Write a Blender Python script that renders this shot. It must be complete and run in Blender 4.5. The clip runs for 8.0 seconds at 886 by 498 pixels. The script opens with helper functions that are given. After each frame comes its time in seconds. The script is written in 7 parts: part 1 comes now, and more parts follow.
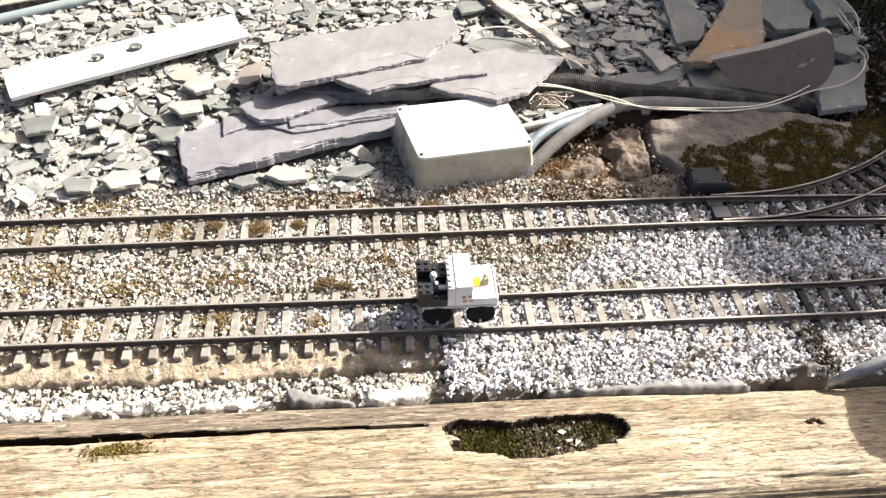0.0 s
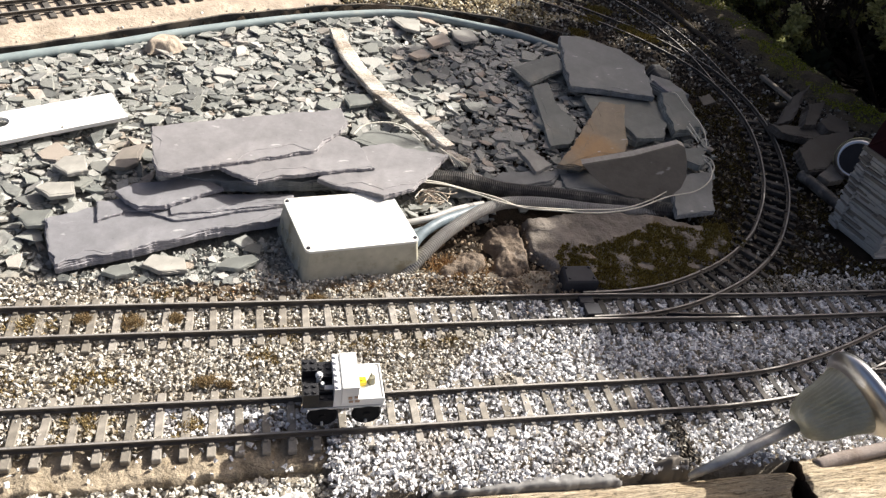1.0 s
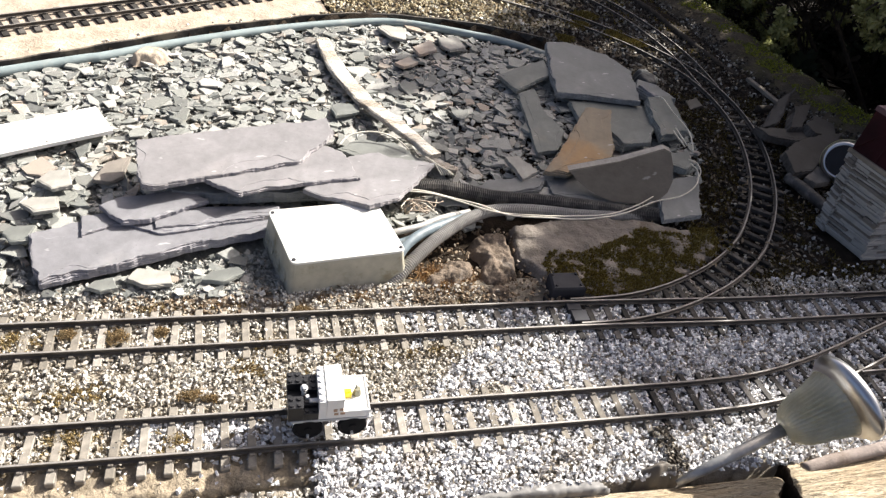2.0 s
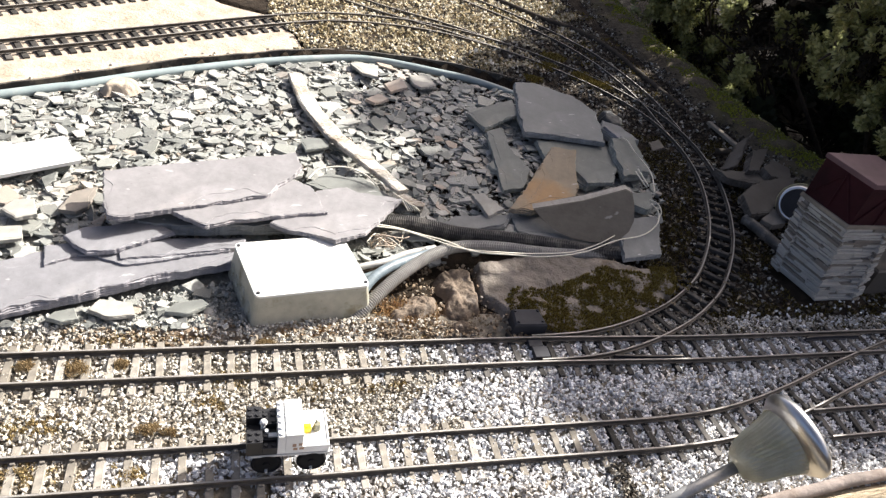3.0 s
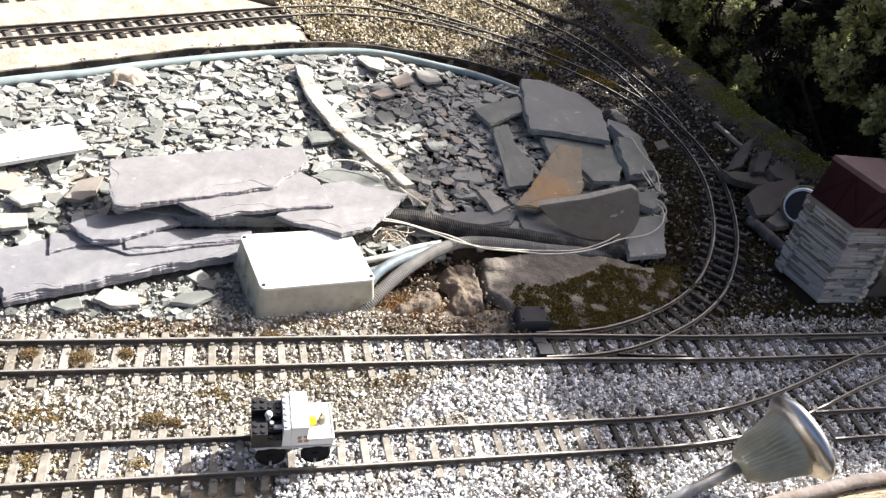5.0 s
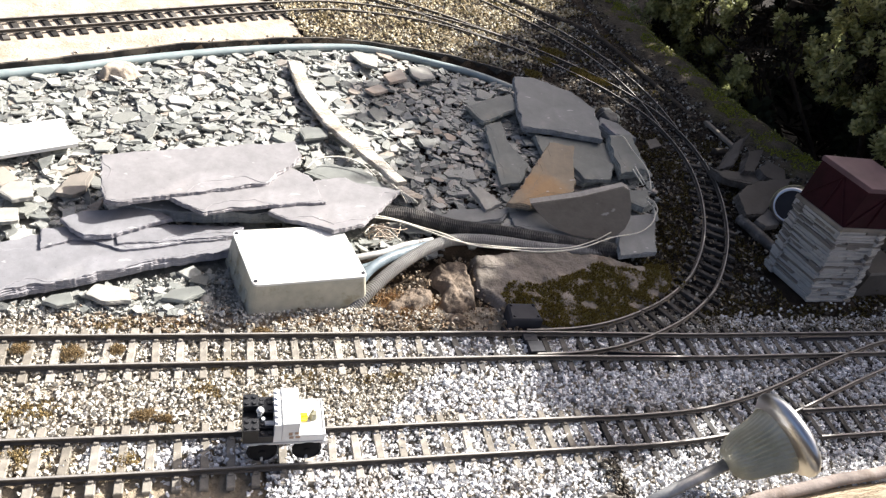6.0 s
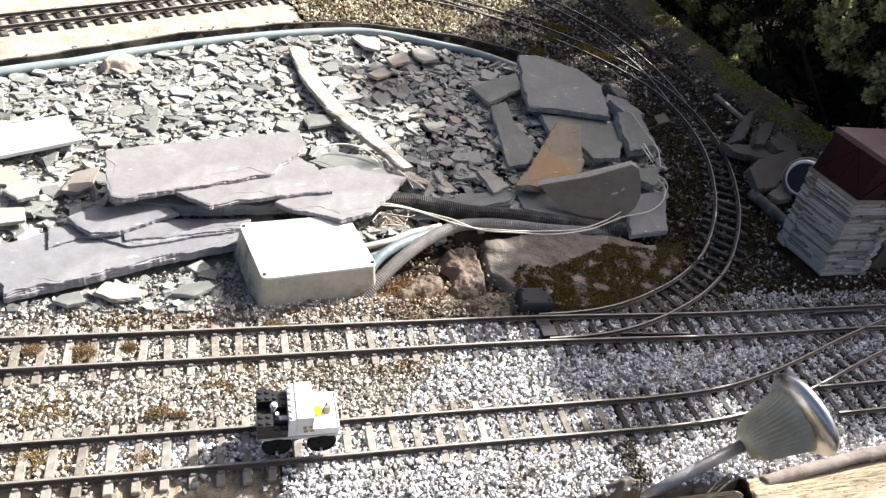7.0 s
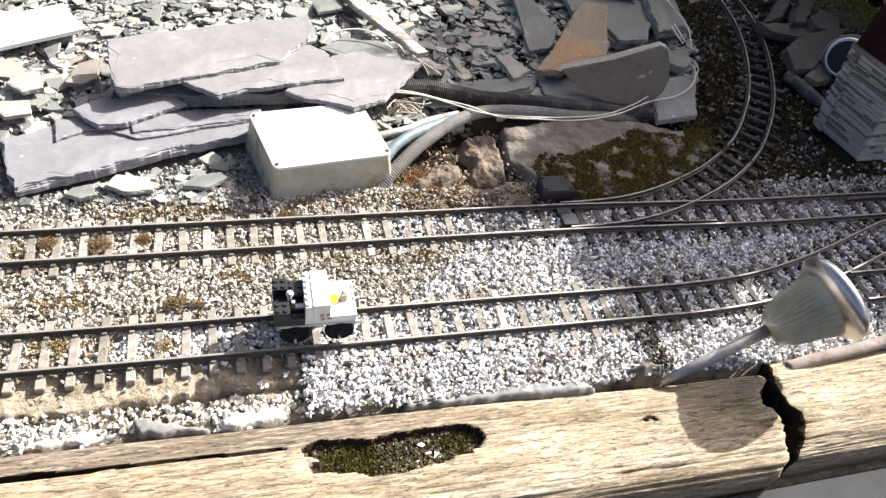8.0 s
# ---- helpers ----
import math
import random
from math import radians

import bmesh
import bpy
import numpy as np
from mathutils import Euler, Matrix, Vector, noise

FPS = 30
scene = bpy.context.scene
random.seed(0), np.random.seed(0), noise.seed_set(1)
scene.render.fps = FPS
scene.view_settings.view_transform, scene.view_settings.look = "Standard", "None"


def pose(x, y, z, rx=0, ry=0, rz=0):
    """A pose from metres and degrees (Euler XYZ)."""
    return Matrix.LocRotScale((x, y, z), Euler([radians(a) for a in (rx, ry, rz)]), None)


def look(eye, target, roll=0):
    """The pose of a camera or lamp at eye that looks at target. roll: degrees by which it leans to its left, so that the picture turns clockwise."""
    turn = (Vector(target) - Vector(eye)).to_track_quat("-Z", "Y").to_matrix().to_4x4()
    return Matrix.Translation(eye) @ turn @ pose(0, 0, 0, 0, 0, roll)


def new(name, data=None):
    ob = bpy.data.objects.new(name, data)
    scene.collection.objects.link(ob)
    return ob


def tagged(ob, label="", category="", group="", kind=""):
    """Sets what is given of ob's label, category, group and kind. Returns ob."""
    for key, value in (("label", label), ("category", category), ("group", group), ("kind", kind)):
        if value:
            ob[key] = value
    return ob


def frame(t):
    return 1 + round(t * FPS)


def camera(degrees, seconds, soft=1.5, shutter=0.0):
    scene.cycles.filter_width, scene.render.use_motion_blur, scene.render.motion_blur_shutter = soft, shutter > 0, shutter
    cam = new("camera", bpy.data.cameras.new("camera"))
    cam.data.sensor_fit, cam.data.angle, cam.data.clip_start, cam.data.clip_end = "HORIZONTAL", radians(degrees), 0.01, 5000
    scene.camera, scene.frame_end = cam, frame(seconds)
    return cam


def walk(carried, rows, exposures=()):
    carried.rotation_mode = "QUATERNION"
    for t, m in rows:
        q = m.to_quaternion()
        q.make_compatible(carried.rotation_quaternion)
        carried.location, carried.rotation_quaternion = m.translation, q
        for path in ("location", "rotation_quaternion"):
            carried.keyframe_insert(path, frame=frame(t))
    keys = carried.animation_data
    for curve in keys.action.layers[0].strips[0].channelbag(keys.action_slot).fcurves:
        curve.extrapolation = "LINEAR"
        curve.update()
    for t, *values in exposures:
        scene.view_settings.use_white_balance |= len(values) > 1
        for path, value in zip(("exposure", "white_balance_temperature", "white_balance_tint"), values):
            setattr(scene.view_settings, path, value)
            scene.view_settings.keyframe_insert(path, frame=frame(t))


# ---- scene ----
EXPO = 1.41
cam = camera(64.31, 8.0, soft=1.35)
# seconds, eye x y z, yaw, pitch, roll about the line of sight
PATH = [
    (0.0, -0.0145, -0.4586, 0.6485, -6.72, -48.09, 3.21),
    (0.3, -0.0184, -0.4526, 0.6592, -10.38, -47.02, 4.31),
    (0.5, -0.0098, -0.4635, 0.6536, -12.34, -44.79, 4.26),
    (0.7, -0.0211, -0.4500, 0.6673, -12.65, -42.96, 6.37),
    (0.8, -0.0145, -0.4482, 0.6664, -12.84, -41.80, 6.70),
    (0.9, -0.0290, -0.4420, 0.6738, -16.38, -40.75, 8.75),
    (1.0, -0.0286, -0.4408, 0.6802, -19.55, -41.13, 13.29),
    (1.1, -0.0149, -0.4372, 0.6776, -17.56, -41.65, 13.25),
    (1.2, -0.0227, -0.4322, 0.6732, -17.26, -41.36, 13.43),
    (2.3, -0.0115, -0.4422, 0.6945, -20.60, -40.24, 12.28),
    (2.5, -0.0105, -0.4436, 0.6979, -20.63, -39.25, 12.18),
    (3.0, -0.0072, -0.4483, 0.7053, -21.80, -37.78, 14.78),
    (3.5, 0.0000, -0.4545, 0.7124, -22.93, -37.49, 16.21),
    (4.0, -0.0083, -0.4498, 0.7107, -22.33, -37.69, 16.40),
    (4.5, -0.0155, -0.4458, 0.7070, -22.12, -38.15, 15.89),
    (5.8, -0.0178, -0.4464, 0.6941, -22.42, -37.66, 16.61),
    (6.0, -0.0179, -0.4472, 0.7049, -22.95, -38.18, 16.88),
    (6.5, -0.0175, -0.4476, 0.7046, -23.04, -38.65, 16.68),
    (7.0, -0.0157, -0.4325, 0.7088, -22.70, -40.11, 15.01),
    (7.2, -0.0198, -0.4322, 0.6975, -22.00, -42.29, 13.79),
    (7.4, -0.0249, -0.4315, 0.6984, -24.08, -43.83, 15.36),
    (7.5, -0.0248, -0.4276, 0.6964, -24.13, -44.76, 14.51),
    (7.7, -0.0224, -0.4317, 0.6800, -23.33, -46.47, 12.42),
    (7.8, -0.0140, -0.4273, 0.6753, -22.29, -48.02, 12.13),
    (8.0, -0.0009, -0.4314, 0.6768, -22.85, -48.09, 14.24),
]
walk(cam, [(t, pose(x, y, z, 0, 0, yaw) @ pose(0, 0, 0, 90 + pitch) @ pose(0, 0, 0, 0, 0, roll)) for t, x, y, z, yaw, pitch, roll in PATH],
     exposures=[(t, EXPO + e, k, 10) for t, e, k in ((0.0, 0.0, 6450), (0.5, -0.23, 6480), (1.0, -0.42, 6420), (1.2, -0.37, 6400), (2.5, -0.05, 6340), (3.5, 0.07, 6270), (4.5, 0.10, 6210), (6.5, 0.08, 6210), (8.0, 0.06, 6200))])

# ---- light ----
SUN_TO = Vector((0.93, 0.48, 0.80)).normalized()
world = bpy.data.worlds.new("sky")
scene.world = world
world.use_nodes = True
wn = world.node_tree.nodes
sky = wn.new("ShaderNodeTexSky")
sky.sky_type = "NISHITA"
sky.sun_disc = False
sky.air_density, sky.dust_density, sky.ozone_density = 0.45, 6.0, 0.4
sky.sun_elevation = math.asin(SUN_TO.z)
sky.sun_rotation = math.atan2(SUN_TO.x, SUN_TO.y)
wn["Background"].inputs["Strength"].default_value = 0.085
# a slight warm tint on the sky colour, added to make the shade less blue
sky_tint = wn.new("ShaderNodeMix")
sky_tint.data_type, sky_tint.blend_type = "RGBA", "MULTIPLY"
sky_tint.inputs["Factor"].default_value = 1.0
sky_tint.inputs["B"].default_value = (1.02, 1.0, 0.97, 1)
world.node_tree.links.new(sky.outputs[0], sky_tint.inputs["A"])
world.node_tree.links.new(sky_tint.outputs["Result"], wn["Background"].inputs["Color"])
sun = new("sun", bpy.data.lights.new("sun", "SUN"))
sun.data.energy = 5.0
sun.data.angle = radians(0.55)
sun.data.color = (1.0, 0.95, 0.87)
sun.matrix_world = look(SUN_TO * 5, (0, 0, 0))

# ---- helpers of this scene ----
rng = np.random.default_rng(7)


def smooth(a, b, x):
    t = np.clip((np.asarray(x, float) - a) / (b - a), 0, 1)
    return t * t * (3 - 2 * t)


def mesh_np(name, verts, faces, mats, smooth_faces=False, mat_index=None):
    """A mesh from arrays: verts (n, 3) and faces (m, k)."""
    verts = np.asarray(verts, np.float32)
    faces = np.asarray(faces, np.int32)
    k = faces.shape[1]
    me = bpy.data.meshes.new(name)
    me.vertices.add(len(verts))
    me.vertices.foreach_set("co", verts.ravel())
    me.loops.add(faces.size)
    me.loops.foreach_set("vertex_index", faces.ravel())
    me.polygons.add(len(faces))
    me.polygons.foreach_set("loop_start", np.arange(0, faces.size, k, dtype=np.int32))
    me.polygons.foreach_set("use_smooth", np.full(len(faces), smooth_faces))
    for m in mats:
        me.materials.append(m)
    if mat_index is not None:
        me.polygons.foreach_set("material_index", np.asarray(mat_index, np.int32))
    me.update(calc_edges=True)
    me.validate()
    return me


def part(name, bm, material, parent=None, label="", shade=False):
    """Links a bmesh as one mesh object under a thing or a part."""
    me = bpy.data.meshes.new(name)
    bmesh.ops.recalc_face_normals(bm, faces=bm.faces)
    bm.to_mesh(me)
    bm.free()
    for m in (material if isinstance(material, (list, tuple)) else [material]):
        me.materials.append(m)
    if shade:
        me.polygons.foreach_set("use_smooth", np.ones(len(me.polygons), bool))
    ob = new(name, me)
    if parent is not None:
        ob.parent = parent
    if label:
        tagged(ob, label)
    return ob


def put(name, me, parent=None, m=None, label=""):
    ob = new(name, me)
    if parent is not None:
        ob.parent = parent
    if m is not None:
        ob.matrix_basis = m
    if label:
        tagged(ob, label)
    return ob


def thing(name, label, category, m=None, group="", kind=""):
    ob = new(name)
    ob.empty_display_size = 0.02
    if m is not None:
        ob.matrix_basis = m
    return tagged(ob, label, category, group, kind)


def box(bm, x0, x1, y0, y1, z0, z1, bevel=0.0, seg=1, m=None):
    mat = Matrix.LocRotScale(((x0 + x1) / 2, (y0 + y1) / 2, (z0 + z1) / 2), None, (x1 - x0, y1 - y0, z1 - z0))
    g = bmesh.ops.create_cube(bm, size=1.0, matrix=mat)
    vs = g["verts"]
    if bevel:
        es = list({e for v in vs for e in v.link_edges})
        r = bmesh.ops.bevel(bm, geom=es, offset=bevel, segments=seg, affect="EDGES", profile=0.5)
        vs = list({v for f in r["faces"] for v in f.verts} | {v for v in vs if v.is_valid})
    if m is not None:
        bmesh.ops.transform(bm, matrix=m, verts=vs)
    return vs


def tube(bm, pts, radius, sides=10, ribs=0.0, pitch=0.0, cap=True):
    """A tube along points; radius a number or a list; ribs: depth of corrugation at that pitch."""
    pts = [Vector(p) for p in pts]
    up = Vector((0, 0, 1))
    rings = []
    run = 0.0
    for i, p in enumerate(pts):
        d = (pts[min(i + 1, len(pts) - 1)] - pts[max(i - 1, 0)]).normalized()
        a = d.cross(up)
        a = a.normalized() if a.length > 1e-4 else Vector((1, 0, 0))
        b = a.cross(d).normalized()
        if i:
            run += (p - pts[i - 1]).length
        r = radius[i] if isinstance(radius, (list, tuple)) else radius
        if ribs:
            r += ribs * (0.5 if (i % 4) in (1, 2) else -0.5)
        rings.append([bm.verts.new(p + a * (r * math.cos(2 * math.pi * k / sides)) + b * (r * math.sin(2 * math.pi * k / sides))) for k in range(sides)])
    for r0, r1 in zip(rings, rings[1:]):
        for k in range(sides):
            bm.faces.new((r0[k], r0[(k + 1) % sides], r1[(k + 1) % sides], r1[k]))
    if cap:
        bm.faces.new(rings[0][::-1])
        bm.faces.new(rings[-1])


def spline(pts, step):
    """Points at even steps along a Catmull-Rom curve through pts (tuples of 2 or 3)."""
    p = np.array([(*q, 0.0)[:3] if len(q) == 2 else q for q in pts], float)
    ext = np.vstack([2 * p[0] - p[1], p, 2 * p[-1] - p[-2]])
    dense = []
    for i in range(len(p) - 1):
        a, b, c, d = ext[i:i + 4]
        for t in np.linspace(0, 1, 24, endpoint=False):
            dense.append(0.5 * (2 * b + (c - a) * t + (2 * a - 5 * b + 4 * c - d) * t * t + (3 * b - a - 3 * c + d) * t ** 3))
    dense.append(p[-1])
    dense = np.array(dense)
    s = np.concatenate([[0], np.cumsum(np.linalg.norm(np.diff(dense, axis=0), axis=1))])
    n = max(2, int(round(s[-1] / step)) + 1)
    q = np.linspace(0, s[-1], n)
    return np.stack([np.interp(q, s, dense[:, k]) for k in range(3)], 1)


def revolve(bm, profile, seg=32, flute=0.0, flutes=0):
    """A body of revolution about z from (radius, height) pairs; open ends."""
    rings = []
    for r, z, *w in profile:
        f = flute * (w[0] if w else 0.0)
        rings.append([bm.verts.new(((r + f * math.cos(flutes * 2 * math.pi * k / seg)) * math.cos(2 * math.pi * k / seg),
                                    (r + f * math.cos(flutes * 2 * math.pi * k / seg)) * math.sin(2 * math.pi * k / seg), z)) for k in range(seg)])
    for a, b in zip(rings, rings[1:]):
        for k in range(seg):
            bm.faces.new((a[k], a[(k + 1) % seg], b[(k + 1) % seg], b[k]))
    return rings


def fbm(x, y, z, oct=4):
    return noise.fractal(Vector((x, y, z)), 1.0, 2.0, oct)


def inside(poly, x, y):
    """Which of the points lie in a polygon."""
    x, y = np.asarray(x), np.asarray(y)
    hit = np.zeros(x.shape, bool)
    n = len(poly)
    for i in range(n):
        (x0, y0), (x1, y1) = poly[i], poly[(i + 1) % n]
        if y0 == y1:
            continue
        c = ((y0 > y) != (y1 > y)) & (x < (x1 - x0) * (y - y0) / (y1 - y0) + x0)
        hit ^= c
    return hit


# ---- materials ----
def material(name, rough=0.7, metal=0.0):
    m = bpy.data.materials.new(name)
    m.use_nodes = True
    b = m.node_tree.nodes["Principled BSDF"]
    b.inputs["Roughness"].default_value = rough
    b.inputs["Metallic"].default_value = metal
    b.inputs["Specular IOR Level"].default_value = 0.1 if rough > 0.88 else 0.25 if rough > 0.65 else 0.5
    return m, m.node_tree.nodes, m.node_tree.links, b


def ramp(n, l, fac, stops):
    r = n.new("ShaderNodeValToRGB")
    els = r.color_ramp.elements
    while len(els) < len(stops):
        els.new(0.5)
    for e, (p, c) in zip(els, stops):
        e.position = p
        e.color = (*c, 1)
    l.new(fac, r.inputs[0])
    return r.outputs[0]


def tex(n, l, scale, detail=6, rough=0.6, stretch=None, kind="noise", coords="Object", rot=None):
    c = n.new("ShaderNodeTexCoord")
    src = c.outputs[coords]
    if stretch or rot:
        mp = n.new("ShaderNodeMapping")
        mp.inputs["Scale"].default_value = stretch or (1, 1, 1)
        if rot:
            mp.inputs["Rotation"].default_value = rot
        l.new(src, mp.inputs[0])
        src = mp.outputs[0]
    if kind == "noise":
        t = n.new("ShaderNodeTexNoise")
        t.inputs["Detail"].default_value = detail
        t.inputs["Roughness"].default_value = rough
    else:
        t = n.new("ShaderNodeTexVoronoi")
    t.inputs["Scale"].default_value = scale
    l.new(src, t.inputs["Vector"])
    return t.outputs["Fac"] if kind == "noise" else t.outputs["Distance"]


def mix(n, l, fac, a, b, mode="MIX"):
    m = n.new("ShaderNodeMix")
    m.data_type = "RGBA"
    m.blend_type = mode
    for sock, v in ((m.inputs["Factor"], fac), (m.inputs["A"], a), (m.inputs["B"], b)):
        if isinstance(v, (int, float)):
            sock.default_value = v
        elif isinstance(v, tuple):
            sock.default_value = (*v, 1)
        else:
            l.new(v, sock)
    return m.outputs["Result"]


def bump(n, l, b, height, strength=0.5, dist=0.001, chain=None):
    k = n.new("ShaderNodeBump")
    k.inputs["Strength"].default_value = strength
    k.inputs["Distance"].default_value = dist
    l.new(height, k.inputs["Height"])
    if chain is not None:
        l.new(chain, k.inputs["Normal"])
    l.new(k.outputs[0], b.inputs["Normal"])
    return k.outputs[0]


def island(n):
    return n.new("ShaderNodeNewGeometry").outputs["Random Per Island"]


def per_object(n):
    return n.new("ShaderNodeObjectInfo").outputs["Random"]


def mat_stone(name, stops, by_object=False, grain=300, rough=0.85, stain=None):
    m, n, l, b = material(name, rough)
    c = ramp(n, l, per_object(n) if by_object else island(n), stops)
    g = tex(n, l, grain)
    c = mix(n, l, 0.45, c, ramp(n, l, g, [(0.3, (0.25, 0.25, 0.25)), (0.75, (0.95, 0.95, 0.95))]), "OVERLAY")
    if stain:
        w = tex(n, l, stain[0], coords="Object")
        c = mix(n, l, ramp(n, l, w, [(stain[2], (0, 0, 0)), (stain[3], (0.8, 0.8, 0.8))]), c, stain[1])
    l.new(c, b.inputs["Base Color"])
    bump(n, l, b, g, 0.6, 0.0006)
    return m


GRAVEL = mat_stone("granite chippings", [(0.0, (0.13, 0.125, 0.12)), (0.18, (0.40, 0.39, 0.385)), (0.5, (0.68, 0.675, 0.68)), (0.9, (0.85, 0.845, 0.85)), (1.0, (0.50, 0.44, 0.36))], stain=(9, (0.30, 0.24, 0.16), 0.6, 0.76))
GRAVEL_OLD = mat_stone("weathered chippings", [(0.0, (0.20, 0.17, 0.13)), (0.25, (0.35, 0.32, 0.265)), (0.6, (0.51, 0.48, 0.425)), (1.0, (0.68, 0.655, 0.60))], stain=(11, (0.26, 0.215, 0.15), 0.52, 0.70))
GRAVEL_GOLD = mat_stone("straw coloured chippings", [(0.0, (0.20, 0.15, 0.085)), (0.4, (0.42, 0.35, 0.22)), (0.8, (0.57, 0.51, 0.38)), (1.0, (0.70, 0.67, 0.58))], stain=(12, (0.16, 0.12, 0.04), 0.5, 0.7))
SOIL_CHIP = mat_stone("dark soil crumbs", [(0.0, (0.018, 0.014, 0.010)), (0.5, (0.05, 0.040, 0.030)), (0.80, (0.16, 0.14, 0.11)), (0.93, (0.32, 0.30, 0.26)), (1.0, (0.50, 0.48, 0.44))])
HOLLOW_GRIT = mat_stone("dark mould and grit", [(0.0, (0.03, 0.022, 0.014)), (0.6, (0.085, 0.065, 0.04)), (0.95, (0.16, 0.13, 0.09)), (1.0, (0.34, 0.31, 0.26))])
SOIL_CRUMB = mat_stone("brown soil crumbs", [(0.0, (0.10, 0.07, 0.045)), (0.5, (0.22, 0.165, 0.11)), (0.85, (0.32, 0.26, 0.19)), (1.0, (0.42, 0.37, 0.30))])
CHIP = mat_stone("slate chips", [(0.0, (0.125, 0.127, 0.118)), (0.3, (0.205, 0.212, 0.193)), (0.6, (0.265, 0.266, 0.243)), (0.9, (0.35, 0.34, 0.312)), (1.0, (0.31, 0.255, 0.20))], grain=160, rough=0.6, stain=(7, (0.40, 0.34, 0.27), 0.56, 0.75))
CHIP_ONE = mat_stone("slate chip", [(0.0, (0.17, 0.17, 0.155)), (0.3, (0.24, 0.245, 0.22)), (0.6, (0.30, 0.30, 0.275)), (0.9, (0.37, 0.36, 0.33)), (1.0, (0.33, 0.27, 0.215))], by_object=True, grain=160, rough=0.7)


def mat_slate(name, base, light, stain, amount=0.6, scale=1.0, flecks=0.6, grey=0.25, rough=(0.42, 0.75)):
    """Cleft slate: cloudy tone, mineral stain, a fine grain along the cleavage, pale flecks and pecks."""
    m, n, l, b = material(name, 0.7)
    w = tex(n, l, 6 * scale, 8, 0.6)
    f = tex(n, l, 70, 8, 0.7, stretch=(1, 1.0, 4))
    c = ramp(n, l, w, [(0.15, base), (0.85, light)])
    c = mix(n, l, grey, c, ramp(n, l, f, [(0.3, (0.3, 0.3, 0.3)), (0.7, (0.75, 0.75, 0.75))]), "OVERLAY")
    s = tex(n, l, 5.5 * scale, 5, 0.55, rot=(0, 0, 0.7))
    c = mix(n, l, ramp(n, l, s, [(amount, (0, 0, 0)), (amount + 0.14, (0.85, 0.85, 0.85))]), c, stain)
    cloud = tex(n, l, 19 * scale, 9, 0.72)
    c = mix(n, l, 0.35, c, ramp(n, l, cloud, [(0.34, (0.32, 0.32, 0.32)), (0.66, (0.70, 0.70, 0.70))]), "OVERLAY")
    # Elongated pale flecks: knocks in the face, and sun flecks painted on.
    sp = tex(n, l, 60, 3, 0.5, stretch=(0.55, 1.25, 1), rot=(0, 0, 0.35))
    c = mix(n, l, ramp(n, l, sp, [(0.675, (0, 0, 0)), (0.73, (flecks, flecks, flecks))]), c, (0.56, 0.55, 0.53))
    pk = tex(n, l, 210, 2, 0.5)
    c = mix(n, l, ramp(n, l, pk, [(0.70, (0, 0, 0)), (0.76, (0.5, 0.5, 0.5))]), c, tuple(0.45 * v for v in base))
    l.new(c, b.inputs["Base Color"])
    r = ramp(n, l, f, [(0.2, (rough[0],) * 3), (0.8, (rough[1],) * 3)])
    l.new(r, b.inputs["Roughness"])
    k = bump(n, l, b, f, 0.35, 0.001)
    k = bump(n, l, b, cloud, 0.12, 0.0008, k)
    bump(n, l, b, w, 0.12, 0.002, k)
    return m


SLATE = mat_slate("purple grey slate", (0.185, 0.178, 0.18), (0.245, 0.234, 0.235), (0.31, 0.285, 0.275), 0.60)
SLATE_LOW = mat_slate("blue purple slate", (0.165, 0.163, 0.172), (0.23, 0.226, 0.234), (0.31, 0.30, 0.29), 0.6)
SLATE_EARTH = mat_slate("earthy brown slate", (0.072, 0.063, 0.053), (0.13, 0.115, 0.098), (0.18, 0.16, 0.135), 0.6)
SLATE_BROWN = mat_slate("brown grey slab stone", (0.17, 0.15, 0.128), (0.24, 0.215, 0.185), (0.31, 0.28, 0.24), 0.58, 2.0, 0.45)
SLATE_DARK = mat_slate("blue grey slate", (0.145, 0.148, 0.146), (0.215, 0.218, 0.213), (0.29, 0.28, 0.265), 0.62, 1.0, 0.85)
SLATE_GREEN = mat_slate("green grey slate", (0.132, 0.137, 0.127), (0.20, 0.206, 0.188), (0.29, 0.27, 0.22), 0.60)
SLAB_STONE = mat_slate("brown half round slab stone", (0.105, 0.092, 0.074), (0.155, 0.138, 0.113), (0.21, 0.19, 0.16), 0.58, 2.0, 0.35)
# Paler stone tone that puts light on the slab's broken rim.
SLAB_LIT_RIM = mat_slate("lit tone of the slab stone's broken rim", (0.30, 0.275, 0.24), (0.42, 0.39, 0.35), (0.46, 0.43, 0.38), 0.55, 2.5, 0.4, 0.45, (0.7, 0.9))
EDGE_STONE = mat_slate("smooth grey edging stone", (0.155, 0.15, 0.142), (0.225, 0.218, 0.208), (0.10, 0.09, 0.08), 0.60, 2.0, 0.4)
SLATE_TOWER = mat_slate("warm grey split slate", (0.34, 0.325, 0.297), (0.50, 0.48, 0.44), (0.56, 0.52, 0.46), 0.56)
SLATE_RUST = mat_slate("rust stained slate", (0.20, 0.16, 0.11), (0.27, 0.22, 0.16), (0.34, 0.20, 0.085), 0.47)

SLATE_CREAM = mat_slate("cream weathered slate", (0.26, 0.252, 0.225), (0.35, 0.335, 0.30), (0.42, 0.37, 0.30), 0.58)
SLATE_PINK = mat_slate("pinkish weathered slate", (0.30, 0.255, 0.215), (0.41, 0.36, 0.31), (0.45, 0.35, 0.26), 0.5)
